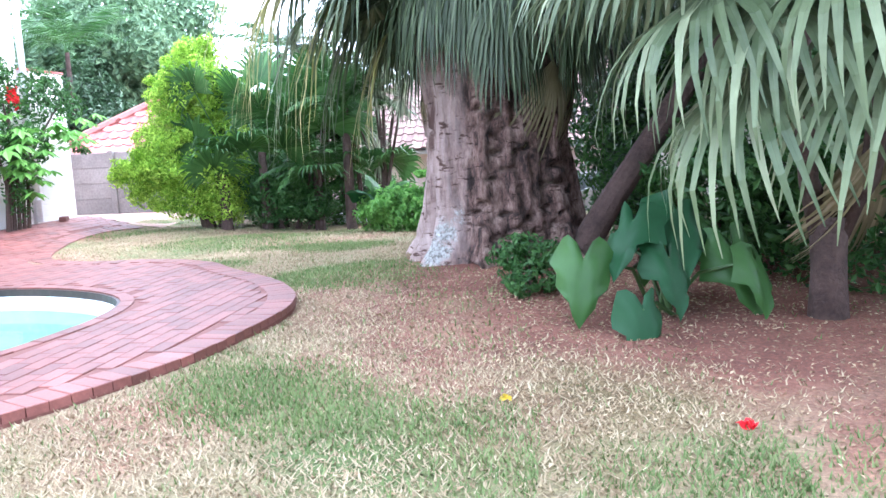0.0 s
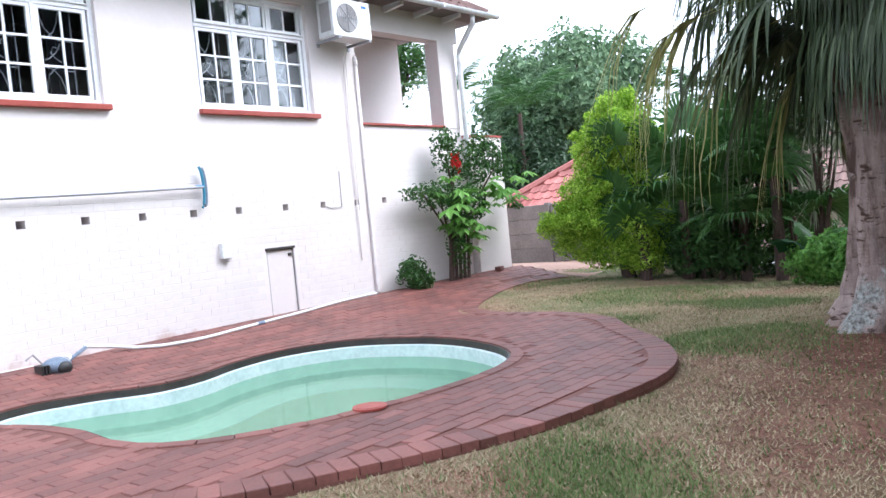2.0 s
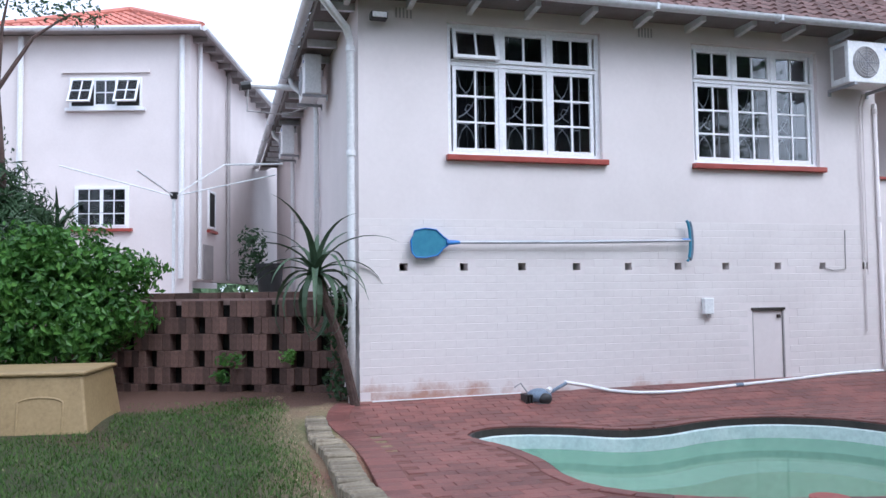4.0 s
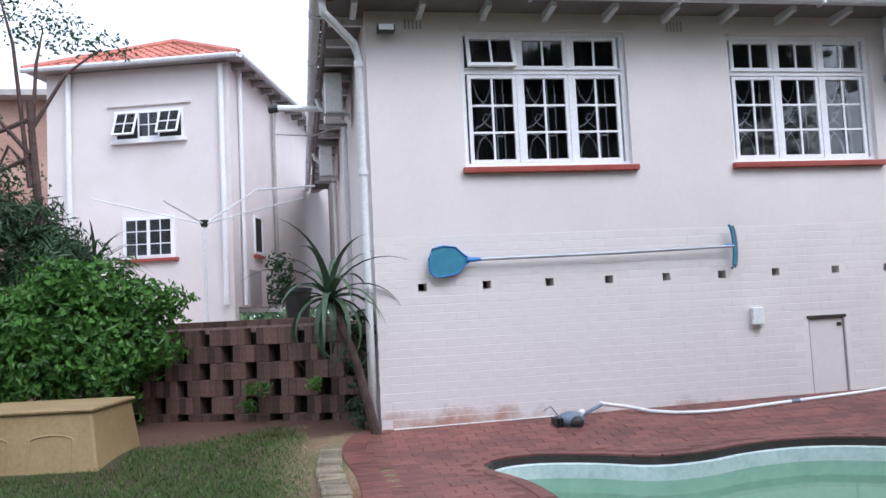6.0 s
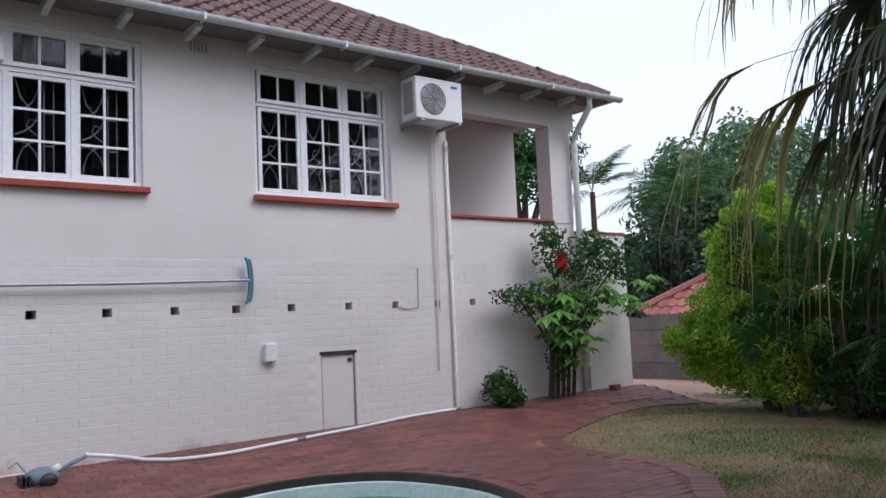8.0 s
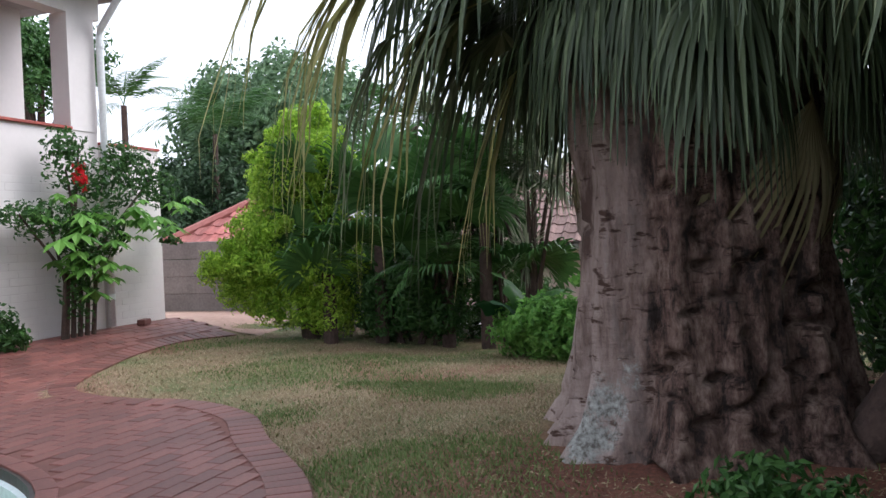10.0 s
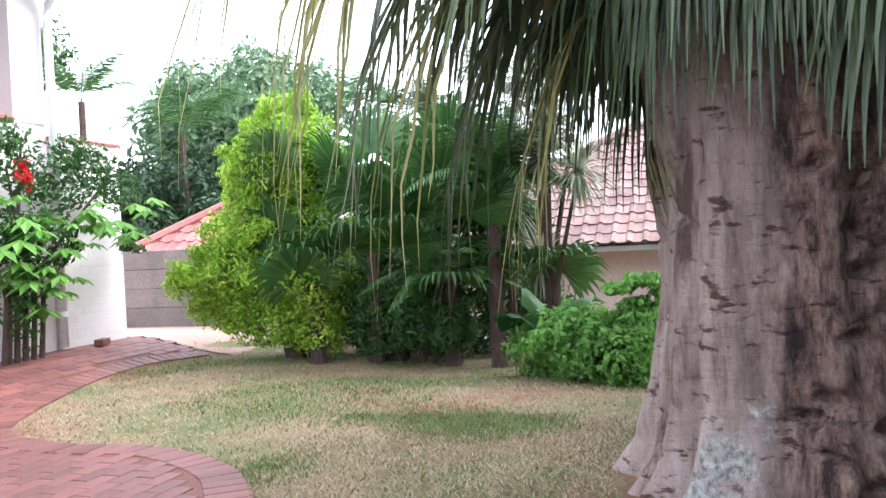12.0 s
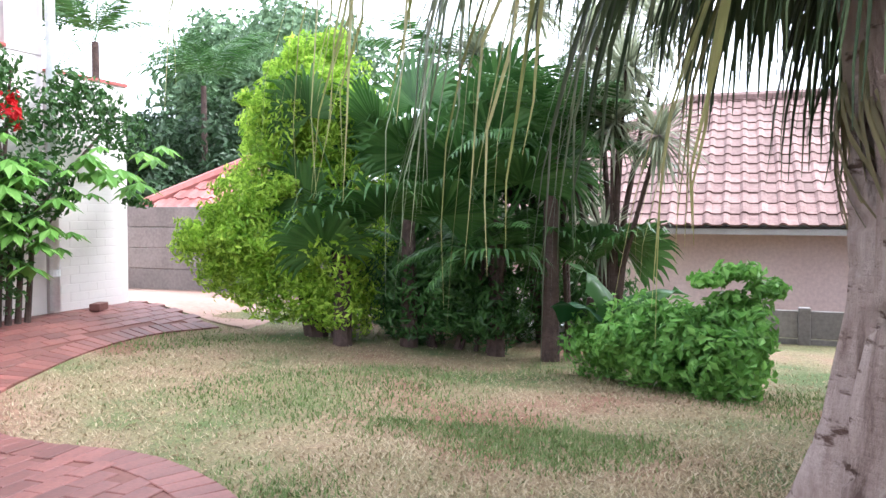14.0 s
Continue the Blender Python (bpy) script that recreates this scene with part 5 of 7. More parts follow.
    for k, (az, el, z) in enumerate(((60, 4, 0.1), (182, 6, 0.1), (196, 4, -0.1), (212, 4, -0.2), (228, 2, -0.2), (245, 4, 0.0), (262, 4, 0.0), (48, 4, 0))):
        o = crown + Vector((0.4 * math.cos(radians(az)), 0.4 * math.sin(radians(az)), z))
        place_leaf(rnd.choice(reach), t, aim(o, az, el, rnd.uniform(-10, 10)), "frond", "frond", "long-stalked fan leaf with hanging tips")
    # a dark stem leaning out of the foot of the trunk
    part("leaning_stem", tube(bmesh.new(), [(-0.35, -0.75, 0.0), (-0.40, -1.05, 0.5), (-0.35, -1.5, 1.15), (-0.3, -2.0, 1.9), (-0.2, -2.4, 2.9)], [0.15, 0.12, 0.11, 0.10, 0.09], 12), "palm_bark", t, "dark leaning stem")
    return t


big_tree()


def shrub(name, x, y, label, category, clumps, n_leaf, size, mat, stems, rng_seed, group=""):
    """A bush: a few tapered stems and a crown of many small leaves."""
    z0 = float(ground_z(x, y))
    t = thing(name, x, y, z0, label, category, group)
    rng = np.random.default_rng(rng_seed)
    v, f = leaf_cloud(rng, clumps, n_leaf, *size)
    data_mesh("crown", v, f, mat, t, "many small leaves")
    bm = bmesh.new()
    for sx, sy, tx, ty, h, r in stems:
        tube(bm, [(sx, sy, -0.05), ((sx + tx) / 2 + 0.03, (sy + ty) / 2, h * 0.5), (tx, ty, h)], [r, r * 0.75, r * 0.4], 7)
    part("stem", bm, "palm_bark", t, "brown branching stems")
    return t


R = np.random.default_rng(5)
yb = [(0.0, 0.80, 0.80, 0.42, 0.42, 0.42), (-0.1, 0.35, 0.95, 0.5, 0.5, 0.42), (-0.1, -0.35, 0.85, 0.5, 0.45, 0.42), (0.05, 0.60, 1.35, 0.4, 0.36, 0.3), (0.1, 0.25, 1.55, 0.38, 0.55, 0.42), (0.1, -0.35, 1.4, 0.35, 0.4, 0.4),
      (0.1, 0.32, 1.95, 0.42, 0.40, 0.36), (0.1, -0.15, 2.0, 0.42, 0.5, 0.42), (0.1, 0.15, 2.35, 0.38, 0.40, 0.32), (0.1, 0.0, 2.68, 0.26, 0.28, 0.24), (0.1, -0.3, 2.35, 0.3, 0.3, 0.26),
      (-0.15, 0.1, 0.42, 0.35, 0.45, 0.26), (-0.1, -0.4, 0.3, 0.3, 0.35, 0.24)]
yb += clumps_in(R, 40, (-0.05, 0.35, 1.0), (0.6, 0.98, 0.72), 0.12) + clumps_in(R, 54, (0.1, 0.08, 2.15), (0.5, 0.64, 0.85), 0.10)
shrub("golden_bush", 10.0, -2.1, "tall rounded bush with yellow-green leaves at the edge of the lawn", "bush", yb, 52000, (0.072, 0.028), "yellow_leaf",
      [(0, -0.1, 0.1, 0.3, 1.4, 0.12), (0.1, -0.3, 0, -0.3, 1.6, 0.1)], 1)
gb = [(0.42, 0.55, 0.26, 0.24, 0.26, 0.28), (0.20, 0.22, 0.28, 0.28, 0.30, 0.30), (0.05, -0.08, 0.28, 0.28, 0.28, 0.30), (-0.15, -0.36, 0.22, 0.26, 0.26, 0.28), (0.02, -0.42, 0.45, 0.22, 0.24, 0.22)]
gb += [(0.10, -0.42, 0.86, 0.13, 0.16, 0.05), (0.02, -0.20, 0.80, 0.12, 0.13, 0.04), (0.15, -0.62, 0.74, 0.12, 0.12, 0.06), (0.05, -0.35, 0.66, 0.10, 0.12, 0.06)]
gb += clumps_in(R, 18, (0.1, 0.05, 0.34), (0.42, 0.72, 0.32), 0.10)
shrub("green_shrub", 9.0, -5.62, "low bright green leafy shrub in the bed behind the lawn", "bush", gb, 9500, (0.085, 0.045), "bright_leaf", [(0, 0, 0.1, 0.2, 0.5, 0.03), (0, -0.3, 0.1, -0.6, 0.5, 0.03)], 2)
shrub("dark_undergrowth", 11.3, -3.9, "tall dark leafy shrub filling the back of the bed", "bush", [(0, 0, 0.8, 0.4, 0.6, 0.8), (0.1, 0.8, 1.0, 0.4, 0.5, 0.9), (0.2, -0.7, 0.5, 0.35, 0.4, 0.4), (0.1, 0.3, 1.9, 0.35, 0.5, 0.5), (0.1, 1.0, 1.7, 0.4, 0.6, 0.5), (0.1, 1.5, 1.1, 0.4, 0.5, 0.6), (0.2, -0.4, 1.6, 0.35, 0.45, 0.5)], 14000, (0.12, 0.04), "mid_leaf",
      [(0, 0, 0, 0.3, 1.2, 0.03)], 33)
shrub("dark_undergrowth", 10.3, -3.3, "dark leafy undergrowth beneath the fan palms", "bush", [(0, 0, 0.5, 0.4, 0.55, 0.45), (0.2, 0.5, 0.6, 0.4, 0.4, 0.5), (0.1, -0.5, 0.35, 0.35, 0.35, 0.3)], 7000, (0.10, 0.035), "mid_leaf",
      [(0, 0, 0, 0.3, 0.8, 0.05), (0.1, -0.2, 0.1, -0.5, 0.9, 0.05)], 3)
shrub("small_bush", 7.15, -0.22, "small dark green bush growing at the foot of the veranda wall", "bush", [(0, 0, 0.22, 0.24, 0.18, 0.2), (0.12, -0.05, 0.1, 0.2, 0.14, 0.1), (-0.1, 0, 0.32, 0.13, 0.12, 0.12)], 900, (0.075, 0.04), "mid_leaf", [(0, 0, 0.05, 0, 0.3, 0.012)], 4)
shrub("low_shrub", 3.95, -7.45, "small grey-green shrub at the foot of the big trunk", "bush", [(0, 0, 0.12, 0.26, 0.22, 0.12), (0.12, 0.12, 0.26, 0.16, 0.18, 0.12), (-0.08, -0.12, 0.3, 0.14, 0.12, 0.1), (0.02, 0.05, 0.38, 0.12, 0.1, 0.08)], 1300, (0.06, 0.032), "mid_leaf", [(0, 0, 0.05, 0, 0.3, 0.015)], 6)
shrub("terrace_shrub", -4.1, 3.2, "dark dense shrub on the terrace behind the hedge", "bush", [(0.1, 0.2, 1.75, 0.6, 0.5, 0.6), (-0.7, 0.3, 2.2, 0.7, 0.5, 0.8), (0.25, 0.3, 2.2, 0.42, 0.4, 0.35), (-0.2, 0.3, 2.6, 0.4, 0.4, 0.35)], 6500, (0.20, 0.03), "dark_leaf", [(0, 0, 0, 0, 0.8, 0.04)], 35)
lh = [(0, 0, 0.8, 0.5, 0.5, 0.65), (-0.7, 0.1, 0.8, 0.6, 0.5, 0.7), (0.45, 0, 0.95, 0.35, 0.35, 0.35), (-1.5, 0.1, 0.8, 0.6, 0.5, 0.75), (-0.3, -0.1, 1.25, 0.5, 0.4, 0.35), (-1.2, 0, 1.35, 0.5, 0.4, 0.35)]
lh += [(0.5, 0, 1.45, 0.4, 0.3, 0.25), (-0.2, 0, 1.6, 0.6, 0.35, 0.35)]
lh += clumps_in(R, 12, (-0.4, -0.1, 1.15), (1.4, 0.4, 0.7), 0.22)
shrub("leafy_hedge", -3.0, 1.75, "broad hedge with glossy bright green leaves before the retaining wall", "hedge", lh, 17000, (0.105, 0.06), "hedge_leaf", [(0, 0, 0.1, 0, 0.9, 0.03), (-0.8, 0, -0.9, 0, 1.0, 0.03), (-1.4, 0, -1.5, 0, 0.9, 0.03)], 7)


def fan_palm(x, y, label, seed, hubs, blade, lean=(0, 0), group="fan palms beside the lawn", mats=("palm_leaf",)):
    """Leaves are rows of azimuth, elevation, height of the leaf base, roll and length of stalk."""
    z0 = float(ground_z(x, y))
    t = thing("fan_palm", x, y, z0, label, "palm", group)
    top = max(h[2] for h in hubs)
    part("trunk", tube(bmesh.new(), [(0, 0, -0.05), (lean[0] * .5, lean[1] * .5, top * 0.35), (lean[0], lean[1], top * 0.8)], [0.09, 0.08, 0.06], 10), "palm_bark", t, "short fibrous stem")
    for i, (az, el, h, roll, stalk) in enumerate(hubs):
        grown_fan(t, (lean[0], lean[1], h), az, el, roll, mats[i % len(mats)], "pleated green fan leaf", seed + i, blade=blade * (0.9 + 0.06 * (i % 4)),
                  segs=32, spread=112, split=0.58, hang=0.86, petiole=stalk, sag=0.05, width=0.05)
    return t


fan_palm(10.15, -3.1, "young fan palm with broad pleated leaves behind the lawn", 100,
         [(180, 78, 1.00, 0, 0.75), (92, 62, 0.80, 78, 0.95), (270, 66, 0.95, -78, 0.8), (175, 40, 0.9, 10, 0.6), (205, 60, 1.2, 0, 0.7), (150, 66, 1.3, 0, 0.8),
          (60, 60, 1.2, 0, 0.8), (300, 60, 1.3, 0, 0.8), (130, 35, 0.8, 30, 0.7), (235, 40, 0.8, -30, 0.7), (0, 80, 1.5, 0, 0.8)], 0.72, mats=("palm_leaf", "mid_leaf"))
fan_palm(9.72, -2.62, "fan palm leaning out of the golden bush", 130, [(92, 48, 0.92, 80, 0.55), (100, 68, 1.35, 62, 0.8), (175, 55, 0.5, 20, 0.5)], 0.62, mats=("mid_leaf", "mid_leaf"))
fan_palm(10.35, -3.9, "taller fan palm in the planted bed", 160,
         [(183, 74, 1.25, 0, 0.8), (85, 66, 1.15, 70, 0.8), (265, 58, 1.10, -72, 0.8), (160, 50, 1.2, 12, 0.7), (225, 48, 1.1, -14, 0.7), (195, 20, 0.8, 0, 0.6),
          (350, 70, 1.5, 0, 0.8), (210, 84, 1.6, 0, 0.7)], 0.70, mats=("palm_leaf", "mid_leaf"))
fan_palm(10.7, -4.75, "low fan palm behind the big-leaved plant", 190, [(185, 60, 0.6, 0, 0.5), (225, 45, 0.7, 0, 0.5), (150, 45, 0.7, 0, 0.5), (265, 50, 0.6, -50, 0.5), (85, 55, 0.7, 50, 0.5)], 0.5)


def feather_palm(name, x, y, z0, label, height, n, length, seed, mat, group="", stems=1, spread=0.25):
    t = thing(name, x, y, z0, label, "palm", group)
    meshes = [feather_leaf("frond", seed + s, length, 26, length * 0.24, 0.55 + 0.1 * s, 0.4) for s in range(3)]
    rnd = random.Random(seed)
    for s in range(stems):
        ox, oy = (rnd.uniform(-spread, spread), rnd.uniform(-spread, spread)) if stems > 1 else (0, 0)
        h = height * rnd.uniform(0.75, 1.0) if stems > 1 else height
        part("trunk", tube(bmesh.new(), [(ox, oy, -0.1), (ox * 1.4, oy * 1.4, h * 0.5), (ox * 1.8, oy * 1.8, h)], [0.022 if stems > 1 else 0.09, 0.020 if stems > 1 else 0.075, 0.018 if stems > 1 else 0.06], 9), "palm_bark", t, "ringed palm stem")
        for i in range(n):
            place_leaf(rnd.choice(meshes), t, aim((ox * 1.8, oy * 1.8, h), 360 * i / n + rnd.uniform(-15, 15), rnd.uniform(5, 60)), mat, "frond", "arching feather leaf")
    return t


feather_palm("cane_palm", 10.7, -3.5, -0.1, "clump of thin-stemmed cane palms in the bed", 0.9, 5, 1.0, 200, "palm_leaf", "cane palms", 6, 0.3)
feather_palm("cane_palm", 10.9, -4.6, -0.15, "tall cane palm with narrow feathery leaves", 2.3, 9, 1.1, 210, "mid_leaf", "cane palms", 2, 0.25)
feather_palm("garden_palm", 10.2, -4.45, -0.2, "single-stemmed palm with a brown trunk in the bed", 1.9, 15, 1.25, 220, "palm_leaf")
feather_palm("garden_palm", 11.9, -2.9, -0.22, "slender palm with feathery leaves rising over the bed", 3.0, 13, 1.3, 224, "mid_leaf")


def spiky_plant(name, x, y, z0, label, trunk, n, length, width, mat, seed, els=(-25, 85), category="plant"):
    """A rosette of stiff tapering leaves that arch over, on a bare stem."""
    t = thing(name, x, y, z0, label, category)
    rnd = random.Random(seed)
    part("stem", tube(bmesh.new(), trunk, [0.05, 0.04, 0.05], 9), "palm_bark", t, "bare woody stem")
    top = Vector(trunk[-1])
    for i in range(n):
        az, el = 137.5 * i, els[0] + (els[1] - els[0]) * i / n + rnd.uniform(-6, 6)
        bm = bmesh.new()
        pos = Vector((0, 0, 0))
        e = radians(el)
        rows = []
        ln = length * rnd.uniform(0.8, 1.1)
        for k in range(9):
            s = k / 8
            w = width * (1 - s ** 1.5) * 0.5 + 0.002
            rows.append([bm.verts.new(pos + Vector((0, -w, w * .4))), bm.verts.new(pos), bm.verts.new(pos + Vector((0, w, w * .4)))])
            pos = pos + Vector((math.cos(e), 0, math.sin(e))) * ln / 8
            e -= radians(9 + 9 * (1 - el / 90))
        for a, b in zip(rows, rows[1:]):
            bm.faces.new((a[0], a[1], b[1], b[0]))
            bm.faces.new((a[1], a[2], b[2], b[1]))
        lf = part("leaf", bm, mat, t)
        lf.matrix_basis = aim(top, az, 0)
    return t


spiky_plant("aloe", -0.06, -0.12, 0.08, "tall aloe with a bare leaning stem and arching grey-green leaves", [(0, 0, 0), (-0.16, 0.0, 0.7), (-0.40, 0.02, 1.35)], 34, 0.95, 0.075, "aloe", 3, (-35, 85))
spiky_plant("agave", -3.55, 3.9, 1.2, "dark spiky agave on the terrace", [(0, 0, 0), (0, 0, 0.4), (0, 0, 0.75)], 60, 1.0, 0.06, "dark_leaf", 5, (-20, 85))
shrub("vine", -0.16, 0.30, "leafy creeper hanging round the foot of the corner downpipe", "plant", [(0, 0, 0.75, 0.14, 0.12, 0.35), (0.02, 0, 1.05, 0.16, 0.14, 0.16), (0.0, 0, 0.2, 0.12, 0.1, 0.2)], 500, (0.07, 0.05), "dark_leaf", [(0, 0, 0, 0, 1.1, 0.012)], 12)


def papaya(x, y):
    """Slender stems with lobed leaves on long stalks, and a red-flowered shoot."""
    t = thing("climbing_shrub", x, y, 0.18, "straggly shrub with lobed green leaves against the veranda wall", "shrub")
    rng, rnd = np.random.default_rng(9), random.Random(9)
    bm = bmesh.new()
    for sx, tx, h in ((-0.15, -0.35, 1.3), (0.0, 0.1, 2.2), (0.2, 0.35, 1.5), (0.1, -0.1, 1.9), (0.3, 0.75, 1.25), (0.3, 1.3, 1.9), (-0.1, -0.75, 1.4)):
        tube(bm, [(sx, 0, -0.05), (sx + 0.02, -0.05, h * 0.5), (tx, -0.1, h)], [0.03, 0.022, 0.012], 7)
    part("stem_clump", bm, "palm_bark", t, "thin grey stems")
    V, F = [], []
    for i in range(66):
        zone = i % 3 if i < 46 else 0
        if zone == 0:
            p = Vector((rnd.uniform(-0.6, 1.7), rnd.uniform(-0.45, -0.05), rnd.uniform(1.15, 1.65)))
        elif zone == 1:
            p = Vector((rnd.uniform(-0.5, 0.5), rnd.uniform(-0.4, -0.05), rnd.uniform(0.9, 1.5)))
        else:
            p = Vector((rnd.uniform(-0.1, 0.45), rnd.uniform(-0.4, -0.1), rnd.uniform(0.5, 0.95)))
        yaw, size = rnd.uniform(0, 6.28), rnd.uniform(0.16, 0.32)
        for a in np.radians([-125, -80, -40, 0, 40, 80, 125]):
            d = Vector((math.cos(a + yaw), math.sin(a + yaw), -0.45)).normalized()
            sd = Vector((-d.y, d.x, 0)).normalized()
            ln = size * (1 - 0.18 * abs(a))
            k = len(V)
            V += [tuple(p), tuple(p + d * ln * .55 + sd * ln * .2), tuple(p + d * ln + Vector((0, 0, -ln * .15))), tuple(p + d * ln * .55 - sd * ln * .2)]
            F.append((k, k + 1, k + 2, k + 3))
    data_mesh("lobed_leaves", V, F, "bright_leaf", t, "bright green deeply lobed leaves")
    v, f = leaf_cloud(rng, [(0.5, -0.1, 1.75, 0.38, 0.2, 0.3), (-0.05, -0.1, 1.95, 0.25, 0.18, 0.3), (-0.35, -0.1, 1.35, 0.4, 0.2, 0.2), (-0.8, -0.1, 1.4, 0.3, 0.15, 0.12), (0.0, -0.12, 0.75, 0.2, 0.15, 0.5), (0.2, -0.15, 1.2, 0.5, 0.2, 0.3), (-0.1, -0.1, 2.2, 0.2, 0.15, 0.15), (0.95, -0.12, 1.95, 0.42, 0.18, 0.26), (1.35, -0.12, 1.75, 0.30, 0.15, 0.24), (0.75, -0.1, 2.15, 0.22, 0.14, 0.14), (1.5, -0.2, 1.08, 0.16, 0.1, 0.05)], 3900, 0.075, 0.04)
    data_mesh("small_leaves", v, f, "mid_leaf", t, "small dark leaves")
    v, f = leaf_cloud(rng, [(0.0, -0.2, 1.86, 0.07, 0.06, 0.11), (0.04, -0.2, 1.74, 0.05, 0.05, 0.06)], 90, 0.07, 0.05)
    data_mesh("flower", v, f, "red", t, "bright red flower head")
    return t


papaya(8.15, -0.2)


def colocasia(x, y, label, leaves_at, seed):
    t = thing("elephant_ear", x, y, float(ground_z(x, y)), label, "plant", "large-leaved plants under the tree")
    rnd = random.Random(seed)
    outline = [(-0.02, 0.0), (-0.24, 0.10), (-0.36, 0.22), (-0.34, 0.34), (-0.18, 0.43), (0.02, 0.45), (0.20, 0.42), (0.38, 0.36), (0.54, 0.27), (0.68, 0.20), (0.82, 0.11), (0.93, 0.0)]
    for lx, ly, lz, yaw, pitch, size in leaves_at:
        bm = bmesh.new()
        bend, twist, wave = rnd.uniform(0.15, 0.5), rnd.uniform(-0.35, 0.35), rnd.uniform(0.05, 0.10)
        spine = [bm.verts.new((u * size, 0, -bend * u * u * size)) for u in np.linspace(0, 1, len(outline))]
        for s in (-1, 1):
            before = spine
            rows = 5
            for k in range(1, rows + 1):
                q = k / rows
                line = []
                for i, (px, py) in enumerate(outline):
                    u = i / (len(outline) - 1)
                    x = u * (1 - q) + px * q
                    y = s * py * q * (1 + (0.10 * math.sin(i * 2.3 + size * 40 + s) if q == 1 else 0))
                    rib = 0.016 * (1 if i % 2 else -1) * q * (1 - 0.6 * u)
                    ruffle = wave * q * q * math.sin(i * 1.9 + s + bend * 20)
                    z = -bend * x * abs(x) + 0.20 * abs(y) - 1.5 * max(0.0, abs(y) - 0.14) ** 1.3 + rib + ruffle + twist * y * x
                    line.append(bm.verts.new((x * size, y * size, z * size)) if (i < len(outline) - 1) else spine[-1])
                for i in range(len(outline) - 1):
                    quad = [before[i], before[i + 1], line[i + 1], line[i]]
                    quad = [p for j, p in enumerate(quad) if p not in quad[:j]]
                    if len(quad) > 2:
                        bm.faces.new(quad if s > 0 else quad[::-1])
                before = line
        lf = part("leaf", bm, ("colocasia", "mid_leaf")[rnd.random() < 0.35], t, "large dark green heart-shaped leaf", True)
        lf.matrix_basis = Matrix.Translation((lx, ly, lz)) @ pose(0, 0, 0, 0, 0, yaw) @ pose(0, 0, 0, 0, pitch, 0) @ pose(0, 0, 0, rnd.uniform(-15, 15), 0, 0)
        part("stalk", tube(bmesh.new(), [(rnd.uniform(-.08, .08), rnd.uniform(-.08, .08), -0.02), (lx * 0.4, ly * 0.4, lz * 0.75), (lx, ly, lz)], [0.016, 0.013, 0.009], 6), "stem", t, "pale green stalk")
    return t


colocasia(3.25, -8.35, "clump of large dark green heart-shaped leaves on bare red soil",
          [(-0.35, 0.52, 0.42, 170, 62, 0.42), (-0.65, 0.20, 0.16, 200, 62, 0.36), (-0.1, 0.2, 0.62, 150, 35, 0.46), (0.1, -0.1, 0.66, 190, 30, 0.5), (0.0, -0.42, 0.42, 215, 48, 0.5), (0.35, 0.25, 0.45, 120, 35, 0.4), (0.3, -0.35, 0.5, 260, 40, 0.45), (-0.25, 0.0, 0.40, 205, 50, 0.38), (0.4, 0, 0.4, 20, 40, 0.4), (-0.2, -0.52, 0.36, 225, 58, 0.36)], 4)
colocasia(9.5, -5.15, "large upright heart-shaped leaves behind the green shrub", [(-0.1, 0.05, 0.62, 100, -62, 0.42), (-0.1, -0.15, 0.66, 250, -25, 0.40), (-0.2, 0.25, 0.55, 150, -25, 0.40)], 6)


def near_palm():
    """The palm on the right of the first view, with pale-tipped leaves hanging over the soil."""
    t = thing("garden_palm", 3.05, -9.3, -0.08, "fan palm with a dark forked trunk and long pale-tipped hanging leaves", "palm")
    bm = bmesh.new()
    tube(bm, [(0, 0, -0.1), (0.0, 0.0, 0.3), (0.02, 0.0, 0.62)], [0.13, 0.105, 0.115], 12)
    tube(bm, [(0.02, 0.02, 0.5), (0.0, 0.12, 0.85), (-0.05, 0.18, 1.5), (0, 0.2, 3.0)], [0.09, 0.06, 0.06, 0.06], 10)
    tube(bm, [(0.02, -0.02, 0.5), (-0.05, -0.2, 0.85), (-0.15, -0.3, 1.6), (-0.1, -0.3, 3.0)], [0.10, 0.07, 0.07, 0.07], 10)
    part("trunk", bm, "palm_bark", t, "dark fibrous forked trunk", True)
    meshes = [fan_leaf("frond", 300 + s, 1.15, 24, 80, 0.3, 0.96, 1.0, 0.15, 0.062) for s in range(3)]
    dry = fan_leaf("dry_frond", 310, 1.0, 24, 50, 0.2, 0.98, 0.4, 0.9, 0.05)
    rnd = random.Random(7)
    for az, el, h in ((170, -12, 2.3), (150, -18, 2.25), (130, -14, 2.25), (190, -20, 2.2), (205, -4, 2.35), (165, 6, 2.5), (135, 5, 2.5), (110, 5, 2.3), (90, 0, 2.4), (230, 5, 2.3), (182, -18, 1.95), (142, -22, 1.95), (250, 10, 2.3), (60, 5, 2.4), (30, 5, 2.4), (0, 5, 2.4), (300, 10, 2.4)):
        place_leaf(rnd.choice(meshes), t, aim((0, 0.05, h), az, el, rnd.uniform(-12, 12)), "pale_tip", "frond", "fan leaf with pale hanging tips")
    for az, h in ((185, 1.6), (215, 1.55), (245, 1.6), (120, 1.9)):
        place_leaf(dry, t, aim((-0.1, -0.25, h), az, -60), "dry_frond", "dry_frond", "brown dead leaf hanging against the trunk")


